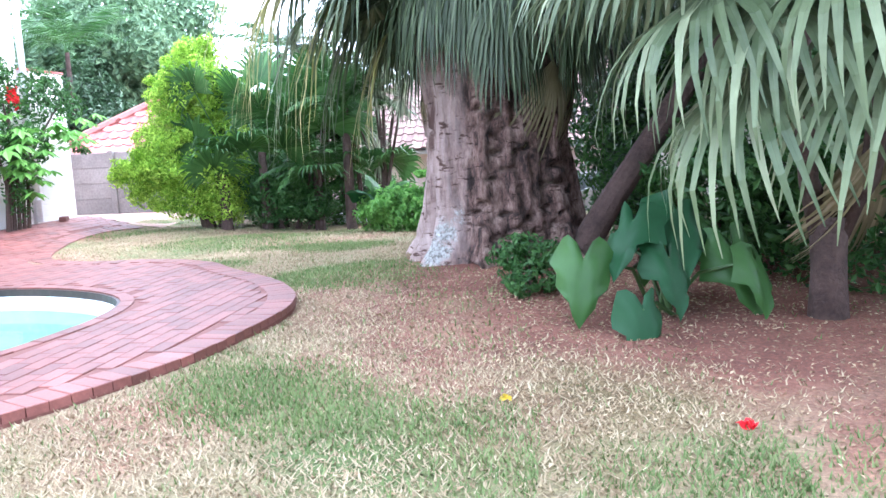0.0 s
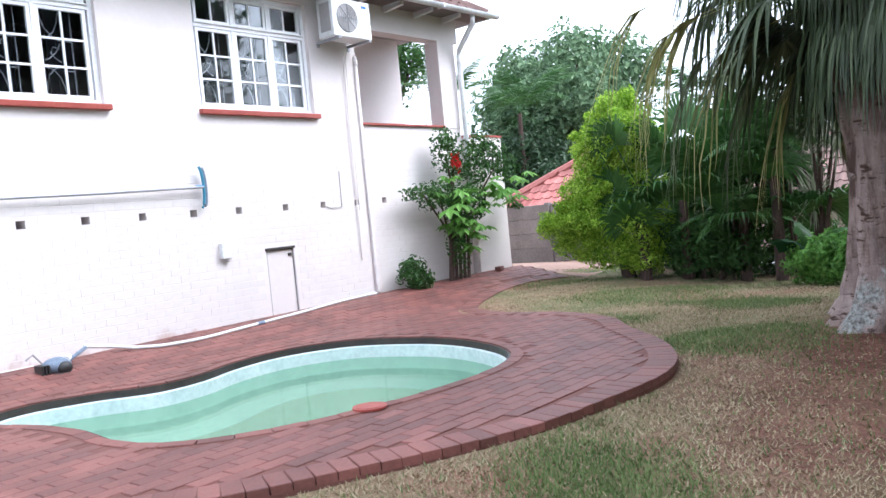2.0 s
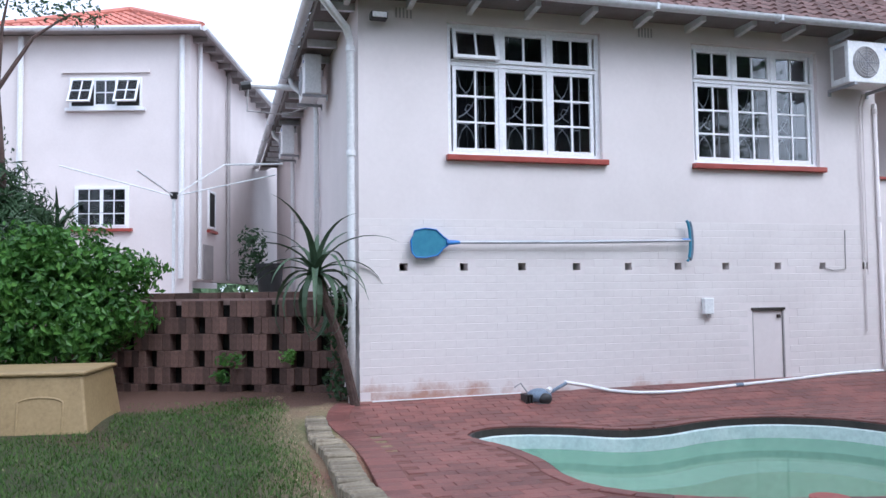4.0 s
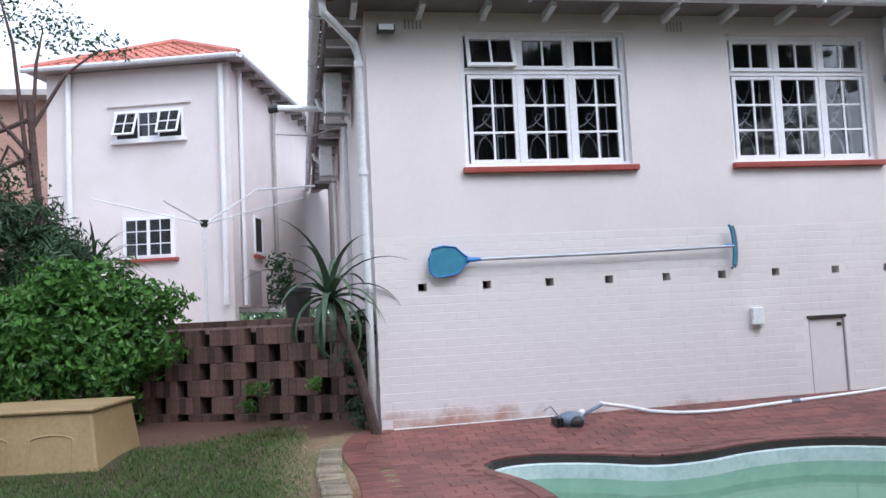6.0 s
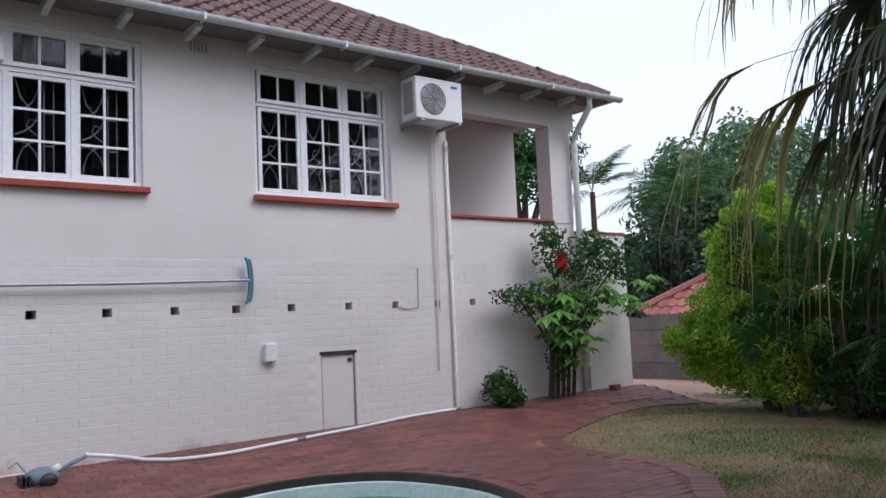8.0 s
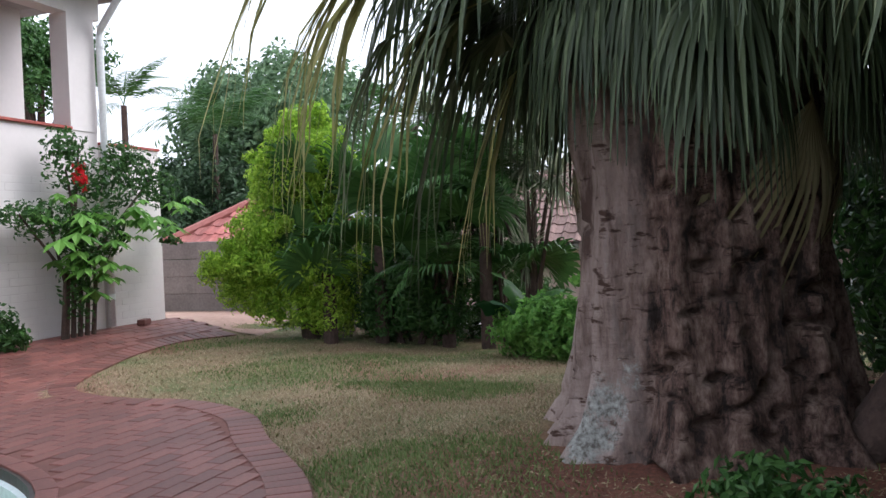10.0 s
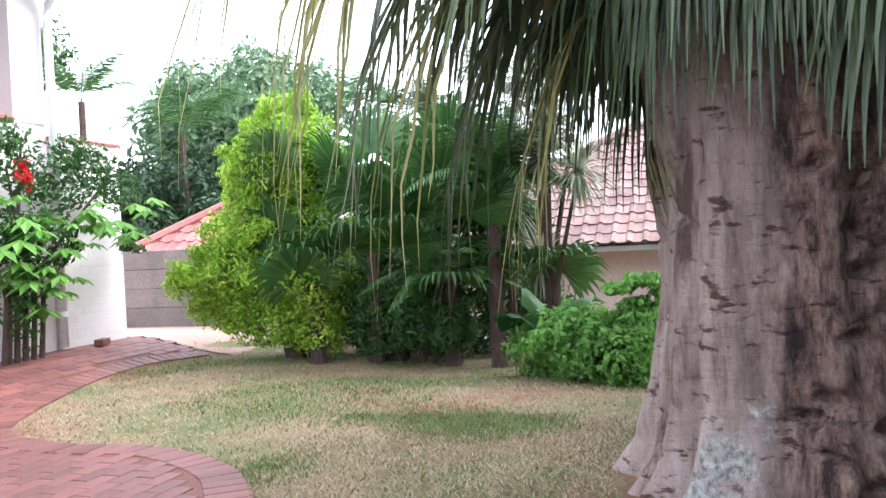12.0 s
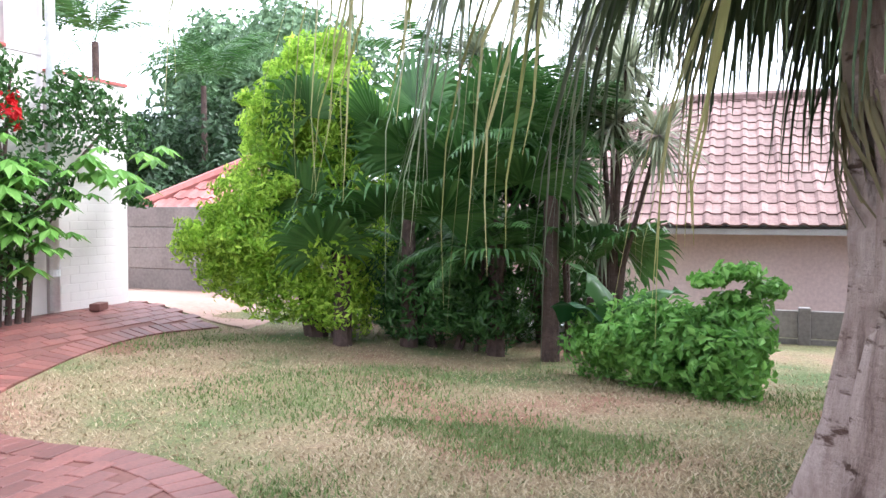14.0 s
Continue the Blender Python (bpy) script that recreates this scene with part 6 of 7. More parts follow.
near_palm()
shrub("shade_shrub", 3.6, -9.9, "leafy green shrub in the shade behind the forked palm", "bush", [(0, 0, 0.6, 0.6, 0.5, 0.6), (1.2, 0.3, 0.7, 0.8, 0.6, 0.8), (0.4, 0.6, 0.9, 0.5, 0.4, 0.6)], 6000, (0.09, 0.045), "mid_leaf", [(0, 0, 0, 0, 0.8, 0.03)], 13)
shrub("shade_shrub", 6.0, -10.9, "tall dark shrub filling the shade under the trees", "bush", [(0, 0, 1.2, 1.2, 1.1, 1.3), (1.3, 0.9, 1.6, 1.2, 1.1, 1.5), (-1.0, -0.9, 1.2, 1.2, 1.0, 1.4), (0.4, -0.3, 2.8, 1.3, 1.2, 1.0), (-2.0, -1.6, 1.2, 1.0, 1.0, 1.3)], 15000, (0.15, 0.08), "dark_leaf", [(0, 0, 0, 0, 1.0, 0.04)], 15)
shrub("shade_shrub", 8.4, -8.7, "dark leafy shrub between the big trunk and the neighbour's fence", "bush", [(0, 0, 0.5, 0.7, 0.6, 0.6), (0.2, 0.2, 1.4, 0.7, 0.6, 0.7), (0, -0.3, 2.2, 0.7, 0.7, 0.6)], 7000, (0.13, 0.07), "dark_leaf", [(0, 0, 0, 0, 1.0, 0.04)], 16)
shrub("shade_shrub", 6.2, -9.2, "dense dark shrub behind the big trunk", "bush", [(0, 0, 0.8, 0.9, 0.8, 0.9), (1.2, 0.6, 0.9, 0.9, 0.8, 1.0), (-0.8, -0.4, 0.8, 0.8, 0.7, 0.9), (0.5, -0.8, 1.6, 1.0, 0.9, 0.9)], 9000, (0.10, 0.05), "mid_leaf", [(0, 0, 0, 0, 1.0, 0.04)], 14)


blossoms = thing("flowering_shrub", 4.6, -8.9, float(ground_z(4.6, -8.9)), "dark shrub with sprays of small off-white blossom under the leaning stem", "bush")
v, f = leaf_cloud(np.random.default_rng(18), [(0, 0, 0.7, 0.5, 0.45, 0.5), (0.3, -0.5, 0.9, 0.5, 0.4, 0.6)], 3600, 0.10, 0.05)
data_mesh("crown", v, f, "mid_leaf", blossoms, "dark green leaves")
v, f = leaf_cloud(np.random.default_rng(19), [(-0.3, 0.35, 0.95, 0.14, 0.12, 0.07), (-0.45, 0.1, 0.72, 0.1, 0.1, 0.10), (-0.35, -0.25, 1.12, 0.16, 0.14, 0.07), (-0.1, 0.3, 0.8, 0.08, 0.08, 0.05), (-0.4, -0.5, 0.95, 0.12, 0.1, 0.08)], 260, 0.035, 0.022)
data_mesh("flower", v, f, "blossom", blossoms, "small off-white blossom", kind="stuff")
part("stem", tube(bmesh.new(), [(0, 0, -0.05), (0.05, -0.05, 0.4), (0, 0, 0.9)], [0.03, 0.025, 0.01], 7), "palm_bark", blossoms, "thin brown stem")


# ---- terrace and things on the left ----
def terrace_mesh():
    bm = bmesh.new()
    outline = [(0.0, 1.35), (-3.35, 3.05), (-14, 3.05), (-14, 18), (0.0, 18)]
    lo = [bm.verts.new((x, y, -0.3)) for x, y in outline]
    hi = [bm.verts.new((x, y, 1.2)) for x, y in outline]
    bm.faces.new(hi[::-1])
    for a in range(5):
        b = (a + 1) % 5
        bm.faces.new((lo[a], lo[b], hi[b], hi[a]))
    bmesh.ops.recalc_face_normals(bm, faces=bm.faces[:])
    return bm


terrace = mesh_object("terrace", terrace_mesh(), "dusty_floor")
tagged(terrace, "raised concrete terrace behind the retaining wall", "terrace", kind="structure")
BW_A, BW_B = Vector((0.0, 1.05, 0)), Vector((-3.4, 2.75, 0))


def retaining_wall():
    """Old bricks on edge in groups, with a gap after each group, course over course."""
    w = new("wall_retaining")
    tagged(w, "retaining wall of old brown bricks with square planting gaps", "wall", kind="structure")
    d = (BW_B - BW_A)
    ln = d.length
    ang = math.degrees(math.atan2(d.y, d.x))
    w.matrix_world = Matrix.Translation(BW_A) @ pose(0, 0, 0, 0, 0, ang)
    # the shade within the gaps is painted as a near-black sheet
    part("backing", boxes((0.05, ln, -0.30, -0.20, -0.2, 1.12)), "dark", w, "near-black backing that paints the shade deep in the gaps")
    me = brick_mesh(0.093, 0.196, 0.16, 0.006)
    me.materials.append(M["block"])
    rnd = random.Random(3)
    for r in range(6):
        x = 0.02 - (0.315 if r % 2 else 0.0)
        while x < ln - 0.05:
            for k in range(5):
                cx = x + k * 0.094 + 0.047
                if 0 < cx < ln:
                    ob = new("brick", me)
                    ob.parent = w
                    ob.matrix_basis = pose(cx, -0.16 + rnd.uniform(-.008, .008), 0.08 + r * 0.199, -90, 0, rnd.uniform(-1.5, 1.5))
            x += 5 * 0.094 + 0.155
    for i in range(9):
        x = 0.5 + i * 0.30
        ob = new("coping_brick", me)
        ob.parent = w
        ob.matrix_basis = pose(x, -0.08 + rnd.uniform(-.04, .04), 1.20, 0, 0, 90 + rnd.uniform(-14, 14)) @ Matrix.Diagonal((1.5, 1.4, 0.45, 1))
    return w


retaining_wall()
shrub("gap_fern", -1.25, 1.55, "small bright fern growing in the gaps of the retaining wall", "plant", [(0, 0, 0.38, 0.15, 0.05, 0.08), (-0.12, -0.05, 0.2, 0.10, 0.05, 0.06)], 130, (0.08, 0.035), "hedge_leaf", [(0, 0.08, 0, 0, 0.3, 0.006)], 31, "ferns in the wall")
shrub("gap_fern", -0.62, 1.22, "small green weed growing in a gap of the retaining wall", "plant", [(0, 0, 0.42, 0.08, 0.05, 0.08)], 90, (0.06, 0.03), "bright_leaf", [(0, 0.06, 0.2, 0, 0.4, 0.005)], 32, "ferns in the wall")


def storage_box():
    b = thing("pump_cover", -3.10, 0.02, -0.05, "tan moulded plastic pump cover with sloping sides on a concrete slab", "storage box", rz=-9)
    bm = bmesh.new()
    lo, hi, h = (0.70, 0.55), (0.62, 0.47), 0.60
    v0 = [bm.verts.new((sx * lo[0], sy * lo[1], 0.03)) for sx, sy in ((-1, -1), (1, -1), (1, 1), (-1, 1))]
    v1 = [bm.verts.new((sx * hi[0], sy * hi[1], h)) for sx, sy in ((-1, -1), (1, -1), (1, 1), (-1, 1))]
    for i in range(4):
        j = (i + 1) % 4
        bm.faces.new((v0[i], v0[j], v1[j], v1[i]))
    bm.faces.new(v1)
    bm.faces.new(v0[::-1])
    part("cover_shell", bevelled(bm, 0.02), "tan", b)
    part("lid_rim", bevelled(boxes((-0.65, 0.65, -0.50, 0.50, h - 0.005, h + 0.03)), 0.014), "tan", b, "pale scuffed lid")
    part("base_flange", bevelled(boxes((-0.74, 0.74, -0.59, 0.59, 0.0, 0.035)), 0.008, 1), "tan", b)
    for x in (-0.28, 0.28):
        arch = [(x - 0.19, z) for z in (0.05, 0.36)] + [(x - 0.19 + 0.19 * (1 - math.cos(a)), 0.36 + 0.05 * math.sin(a)) for a in np.linspace(0.3, math.pi - 0.3, 8)] + [(x + 0.19, 0.36), (x + 0.19, 0.05)]
        part("moulded_arch", tube(bmesh.new(), [(px, -0.555 + (pz / h) * 0.085, pz) for px, pz in arch], 0.010, 6), "tan", b)
    part("moulded_arch", tube(bmesh.new(), [(0.695 - pz * 0.2, py, pz) for py, pz in ((-0.25, 0.08), (-0.24, 0.34), (-0.1, 0.41), (0.1, 0.41), (0.24, 0.34), (0.25, 0.08))], 0.010, 6), "tan", b)
    slab = mesh_object("slab", boxes((-3.95, -2.25, -0.5, 0.85, -0.3, -0.048)), "concrete")
    tagged(slab, "thin concrete slab under the pump cover", "slab", kind="structure")


storage_box()


def dryer():
    d = thing("clothes_dryer", -1.98, 3.1, 1.2, "white rotary clothes dryer with folded-out arms on the terrace", "clothes dryer")
    part("pole", tube(bmesh.new(), [(0, 0, 0), (0, 0, 1.42)], 0.022, 8), "white_pvc", d)
    part("hub", tube(bmesh.new(), [(0, 0, 1.34), (0, 0, 1.43)], [0.04, 0.06], 8), "black", d, "black hub")
    for x, y, z in ((-1.45, 0.2, 1.78), (1.32, -0.3, 1.66), (0.66, 0.8, 1.95), (-0.4, -0.8, 1.6)):
        part("arm", tube(bmesh.new(), [(0, 0, 1.38), (x, y, z)], 0.011, 6), "white_pvc", d)
    part("arm", tube(bmesh.new(), [(0.66, 0.8, 1.95), (1.5, 0.8, 1.99)], 0.017, 6), "white_pvc", d)


dryer()
arm = thing("wall_bracket", -0.02, 3.3, 4.18, "white pipe bracket with a black cap fixed to the side wall", "bracket")
part("pipe", tube(bmesh.new(), [(0, 0, 0), (-0.95, 0, 0.02)], 0.045, 8), "white_pvc", arm)
part("cap", tube(bmesh.new(), [(-0.95, 0, 0.02), (-1.08, 0, 0.0)], 0.06, 8), "black", arm, "black end cap")
part("brace", tube(bmesh.new(), [(-0.98, 0, 0), (-1.0, 0, -0.35), (-0.45, 0, -0.38), (-0.05, 0, -0.2)], 0.012, 5), "soffit", arm)
pot = thing("plant_pot", -0.78, 2.1, 1.2, "large black plastic plant pot with a leafy shrub on the terrace", "plant pot")
bm = tube(bmesh.new(), [(0, 0, 0), (0, 0, 0.40)], [0.13, 0.17], 20)
part("pot_body", bm, "black", pot, "black tapered pot")
part("pot_rim", tube(bmesh.new(), [(0, 0, 0.39), (0, 0, 0.43)], 0.182, 20), "black", pot)
v, f = leaf_cloud(np.random.default_rng(41), [(-0.2, 0.1, 0.55, 0.16, 0.14, 0.35)], 300, 0.09, 0.04)
data_mesh("foliage", v, f, "dark_leaf", pot, "dark narrow leaves")


def small_window(parent, x0, x1, z0, z1, y, lights, rows, open_lights=()):
    w = new("window")
    w.parent = parent
    f = 0.04
    part("window_frame", boxes((x0, x0 + f, y - 0.05, y + 0.03, z0, z1), (x1 - f, x1, y - 0.05, y + 0.03, z0, z1), (x0 + f, x1 - f, y - 0.05, y + 0.03, z0, z0 + f), (x0 + f, x1 - f, y - 0.05, y + 0.03, z1 - f, z1)), "white_wood", w)
    iw = (x1 - x0 - 2 * f) / lights
    part("sill", boxes((x0 - 0.08, x1 + 0.08, y - 0.10, y, z0 - 0.07, z0 - 0.004)), "red_sill" if rows == 3 else "white_wood", w)
    for i in range(lights):
        xa = x0 + f + iw * i
        bm = boxes((xa, xa + 0.035, y - 0.06, y - 0.02, z0 + f, z1 - f), (xa + iw - 0.035, xa + iw, y - 0.06, y - 0.02, z0 + f, z1 - f), (xa, xa + iw, y - 0.061, y - 0.02, z0 + f, z0 + f + 0.035), (xa, xa + iw, y - 0.061, y - 0.02, z1 - f - 0.035, z1 - f))
        box(bm, xa + iw / 2 - 0.01, xa + iw / 2 + 0.01, y - 0.055, y - 0.03, z0 + f, z1 - f)
        for j in range(1, rows):
            zz = z0 + f + (z1 - z0 - 2 * f) * j / rows
            box(bm, xa, xa + iw, y - 0.054, y - 0.03, zz - 0.01, zz + 0.01)
        pane = boxes((xa + 0.03, xa + iw - 0.03, y - 0.044, y - 0.04, z0 + f + 0.03, z1 - f - 0.03))
        if i in open_lights:
            swing = Matrix.Translation((0, y - 0.05, z1 - f)) @ Matrix.Rotation(radians(-24), 4, "X") @ Matrix.Translation((0, 0.05 - y, f - z1))
            bm.transform(swing)
            pane.transform(swing)
        part("casement", bm, "white_wood", w, "light propped open" if i in open_lights else "")
        part("pane", pane, "glass", w)
    # near-black sheet just behind the panes, painting the unlit room
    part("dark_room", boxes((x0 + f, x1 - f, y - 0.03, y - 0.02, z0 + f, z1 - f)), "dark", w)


def far_house():
    h = thing("two_storey_house", 0, 0, 0, "two-storey off-white house with an orange hipped tile roof", "house", kind="")
    x0, x1, y0, y1, top = -6.4, -2.2, 10.0, 27.0, 6.55
    for wall_box in ((x0, x1, y0, y0 + 0.25, 0.75, top), (x1 - 0.25, x1, y0 + 0.25, y1, 1.15, top), (x0, x0 + 0.25, y0 + 0.25, y1, 1.15, top)):
        part("wall", boxes(wall_box), "plaster", h, "off-white plaster")
    small_window(h, -4.80, -3.24, 4.93, 5.60, y0, 3, 2, (0, 2))
    part("lintel", boxes((-4.97, -3.07, y0 - 0.06, y0, 5.70, 5.76)), "plaster", h)
    small_window(h, -4.66, -3.50, 2.30, 3.22, y0, 2, 3)
    side = new("window")
    side.parent = h
    part("window_frame", boxes((x1 - 0.01, x1 + 0.04, y0 + 1.4, y0 + 2.0, 2.4, 2.45), (x1 - 0.01, x1 + 0.04, y0 + 1.4, y0 + 2.0, 3.25, 3.3), (x1 - 0.01, x1 + 0.04, y0 + 1.4, y0 + 1.45, 2.45, 3.25), (x1 - 0.01, x1 + 0.04, y0 + 1.95, y0 + 2.0, 2.45, 3.25)), "white_wood", side)
    # no glass here: the pane is coloured with the room's shade
    part("pane", boxes((x1, x1 + 0.02, y0 + 1.45, y0 + 1.95, 2.45, 3.25)), "dark", side)
    part("sill", boxes((x1, x1 + 0.08, y0 + 1.35, y0 + 2.05, 2.3, 2.36)), "red_sill", side)
    part("door", boxes((x1, x1 + 0.03, y0 + 1.0, y0 + 1.8, 1.2, 2.0)), "soffit", h, "grey low door")
    for x in (-2.35, -5.85):
        part("downpipe", tube(bmesh.new(), [(x, y0 - 0.08, top - 0.05), (x, y0 - 0.08, 1.2)], 0.06, 10), "white_pvc", h)
    part("downpipe", tube(bmesh.new(), [(x1 + 0.08, y0 + 0.5, top - 0.05), (x1 + 0.08, y0 + 0.5, 1.2)], 0.045, 10), "white_pvc", h)
    part("downpipe", tube(bmesh.new(), [(x1 + 0.08, y0 + 3.0, top - 0.05), (x1 + 0.08, y0 + 3.0, 1.2)], 0.045, 10), "soffit", h)
    rx0, rx1, ry0, rz = x0 - 0.35, x1 + 0.35, y0 - 0.35, top + 0.02
    W = rx1 - rx0
    part("gutter", tube(bmesh.new(), [(rx0, ry0 - 0.06, rz), (rx1, ry0 - 0.06, rz)], 0.06, 8), "gutter", h)
    part("gutter", tube(bmesh.new(), [(rx1 + 0.06, ry0, rz), (rx1 + 0.06, y1, rz)], 0.06, 8), "gutter", h)
    for i in range(13):
        part("rafter_end", boxes((x1, x1 + 0.3, y0 + 0.2 + i * 0.7, y0 + 0.28 + i * 0.7, rz - 0.14, rz - 0.02)), "soffit", h)
    roof = new("roof")
    roof.parent = h
    k = 0.50
    bm = bmesh.new()
    c = [(rx0, ry0, rz), (rx1, ry0, rz), (rx0 + W / 2, ry0 + W / 2, rz + k * W / 2), (rx0 + W / 2, y1, rz + k * W / 2), (rx0, y1, rz), (rx1, y1, rz)]
    vs = [bm.verts.new(p) for p in c]
    for fc in ((0, 1, 2), (1, 5, 3, 2), (4, 0, 2, 3), (0, 4, 5, 1)):
        bm.faces.new([vs[i] for i in fc])
    part("roof_deck", bm, "soffit", roof)
    s = math.sqrt(1 + k * k)
    me = tile_mesh()
    rnd = random.Random(6)
    tile_field(rnd, me, slope_frame((rx0, ry0 - 0.03, rz + 0.01), (1, 0, 0), (0, 1, 0), k), W, W / 2 * s, lambda u, t: t / s < u - .02 and t / s < W - u - .02, roof, 0, "tile_orange")
    tile_field(rnd, me, slope_frame((rx1 + 0.03, ry0, rz + 0.01), (0, 1, 0), (-1, 0, 0), k), 6.0, W / 2 * s, lambda u, t: t / s < u - .02, roof, 0, "tile_orange")
    part("ridge", tube(bmesh.new(), [(rx0, ry0, rz + 0.05), (rx0 + W / 2, ry0 + W / 2, rz + k * W / 2 + 0.06)], 0.09, 7), "tile_orange", roof)
    part("ridge", tube(bmesh.new(), [(rx1, ry0, rz + 0.05), (rx0 + W / 2, ry0 + W / 2, rz + k * W / 2 + 0.06)], 0.09, 7), "tile_orange", roof)
    h.matrix_world = Matrix.Translation((-2.1, 10, 0.42)) @ pose(0, 0, 0, 0, 0, -15) @ Matrix.Translation((2.2, -10, 0))
    eye = Vector((-0.95, -8.2, 1.25))
    h.matrix_world = Matrix.Translation(eye) @ Matrix.Scale(0.82, 4) @ Matrix.Translation(-eye) @ h.matrix_world
    return h


far_house()
yb_house = thing("neighbour_house", 0, 0, 0, "pale yellow house wall with a dark eave behind the trees", "house")
part("wall", boxes((-12, -6.7, 14, 14.3, -0.2, 7.2)), "sand", yb_house, "pale yellow plaster")
part("roof", boxes((-12.5, -5.8, 13.5, 18, 7.2, 7.35)), "soffit", yb_house, "dark eaves")


# ---- boundary, neighbours and distance on the right ----
def precast(name, x, y0, y1, z0, rows, label):
    w = new(name)
    tagged(w, label, "wall", kind="structure")
    n = max(1, round((y1 - y0) / 1.55))
    L = (y1 - y0) / n
    for i in range(n + 1):
        part("post", bevelled(boxes((x - 0.06, x + 0.07, y0 + i * L - 0.06, y0 + i * L + 0.06, z0 - 0.3, z0 + rows * 0.30 + 0.03)), 0.01, 1), "concrete", w)
    for i in range(n):
        for r in range(rows):
            part("panel", bevelled(boxes((x - 0.02, x + 0.03, y0 + i * L + 0.06, y0 + (i + 1) * L - 0.06, z0 + r * 0.30 + 0.004, z0 + (r + 1) * 0.30 - 0.004)), 0.008, 1), "concrete", w)
    return w


precast("wall_boundary", 12.7, -2.2, 7.1, -0.25, 5, "grey precast concrete panel wall stained brown")
precast("wall_fence", 12.3, -9.6, -2.35, -0.45, 2, "lower grey precast concrete wall behind the bed")
kerb = mesh_object("kerb", bevelled(boxes((11.55, 11.7, -5.5, -3.3, -0.5, -0.03)), 0.02), "white_wood")
tagged(kerb, "white-painted low kerb at the edge of the bed", "kerb", kind="structure")


def hip_house(name, label, x0, x1, y0, y1, z0, eave, k, wall_mat, tile_mat, seed):
    h = thing(name, 0, 0, 0, label, "house")
    part("wall", boxes((x0 + 0.4, x1 - 0.4, y0 + 0.4, y1 - 0.4, z0, eave)), wall_mat, h)
    part("fascia", boxes((x0 + 0.02, x0 + 0.40, y0, y1, eave - 0.10, eave - 0.02), (x0 + .4, x1, y0, y0 + .4, eave - .1, eave - .02)), "soffit", h, "dark eaves")
    roof = new("roof")
    roof.parent = h
    half = (x1 - x0) / 2
    s = math.sqrt(1 + k * k)
    bm = bmesh.new()
    c = [(x0, y0, eave), (x0, y1, eave), (x0 + half, y0 + half, eave + k * half), (x0 + half, y1 - half, eave + k * half), (x1, y0, eave), (x1, y1, eave)]
    vs = [bm.verts.new(p) for p in c]
    for fc in ((1, 0, 2, 3), (0, 4, 2), (5, 1, 3), (4, 5, 3, 2), (0, 1, 5, 4)):
        bm.faces.new([vs[i] for i in fc])
    part("roof_deck", bm, "soffit", roof)
    me = tile_mesh(0.24, 0.40)
    rnd = random.Random(seed)
    tile_field(rnd, me, slope_frame((x0 - 0.03, y1, eave + 0.012), (0, -1, 0), (1, 0, 0), k), y1 - y0, half * s, lambda u, t: t / s < u - .02 and t / s < (y1 - y0) - u - .02, roof, 0, tile_mat, 0.30, 0.24)
    tile_field(rnd, me, slope_frame((x1, y1 + 0.03, eave + 0.012), (-1, 0, 0), (0, -1, 0), k), x1 - x0, half * s, lambda u, t: t / s < u - .02 and t / s < (x1 - x0) - u - .02, roof, 0, tile_mat, 0.36, 0.24)
    for a, b in (((x0, y1), (x0 + half, y1 - half)), ((x1, y1), (x0 + half, y1 - half)), ((x0, y0), (x0 + half, y0 + half))):
        part("ridge", tube(bmesh.new(), [(*a, eave + 0.05), (*b, eave + k * half + 0.06)], 0.10, 7), tile_mat, roof)
    part("ridge", tube(bmesh.new(), [(x0 + half, y0 + half, eave + k * half + 0.06), (x0 + half, y1 - half, eave + k * half + 0.06)], 0.10, 7), tile_mat, roof)
    return h


pink = hip_house("pink_house", "low pink plastered house with a pinkish-red tiled roof", 14.6, 22.0, -20.0, -1.5, -1.8, 0.98, 0.58, "pink_wall", "tile_pink", 21)
pw = new("window")
pw.parent = pink
part("window_frame", boxes((14.95, 14.99, -8.9, -7.6, -0.6, 0.35)), "white_wood", pw)
part("pane", boxes((14.94, 14.95, -8.82, -7.68, -0.52, 0.27)), "glass", pw)
hip_house("garden_shed", "small outbuilding with a faded red roof behind the boundary wall", 13.8, 17.2, -1.0, 3.1, -0.2, 1.2, 0.62, "concrete", "tile_faded", 22)


def tree(name, x, y, z, label, trunk_h, clumps, n, size, mat, seed, group="trees round the garden"):
    t = thing(name, x, y, z, label, "tree", group)
    rnd = random.Random(seed)
    bm = bmesh.new()
    h = trunk_h
    q = 0.3 if "slender" in name else 1.0
    tube(bm, [(0, 0, -0.3), (0.1, 0.05, h * 0.5), (0, 0, h)], [0.28 * q, 0.2 * q, 0.14 * q], 9)
    for c in clumps[:9]:
        tube(bm, [(0, 0, h * rnd.uniform(0.6, 0.95)), (c[0] * 0.5, c[1] * 0.5, (h + c[2]) / 2), (c[0], c[1], c[2])], [0.12 * q, 0.08 * q, 0.03 * q], 6)
    part("trunk", bm, "palm_bark", t, "brown trunk and limbs")
    v, f = leaf_cloud(np.random.default_rng(seed), clumps, n, *size)
    data_mesh("crown", v, f, mat, t, "uneven leafy crown")
    return t


def crown(seed, r, h, zc, n=16, s=0.9):
    g = np.random.default_rng(seed)
    return clumps_in(g, n, (0, 0, zc), (r, r, h), s)


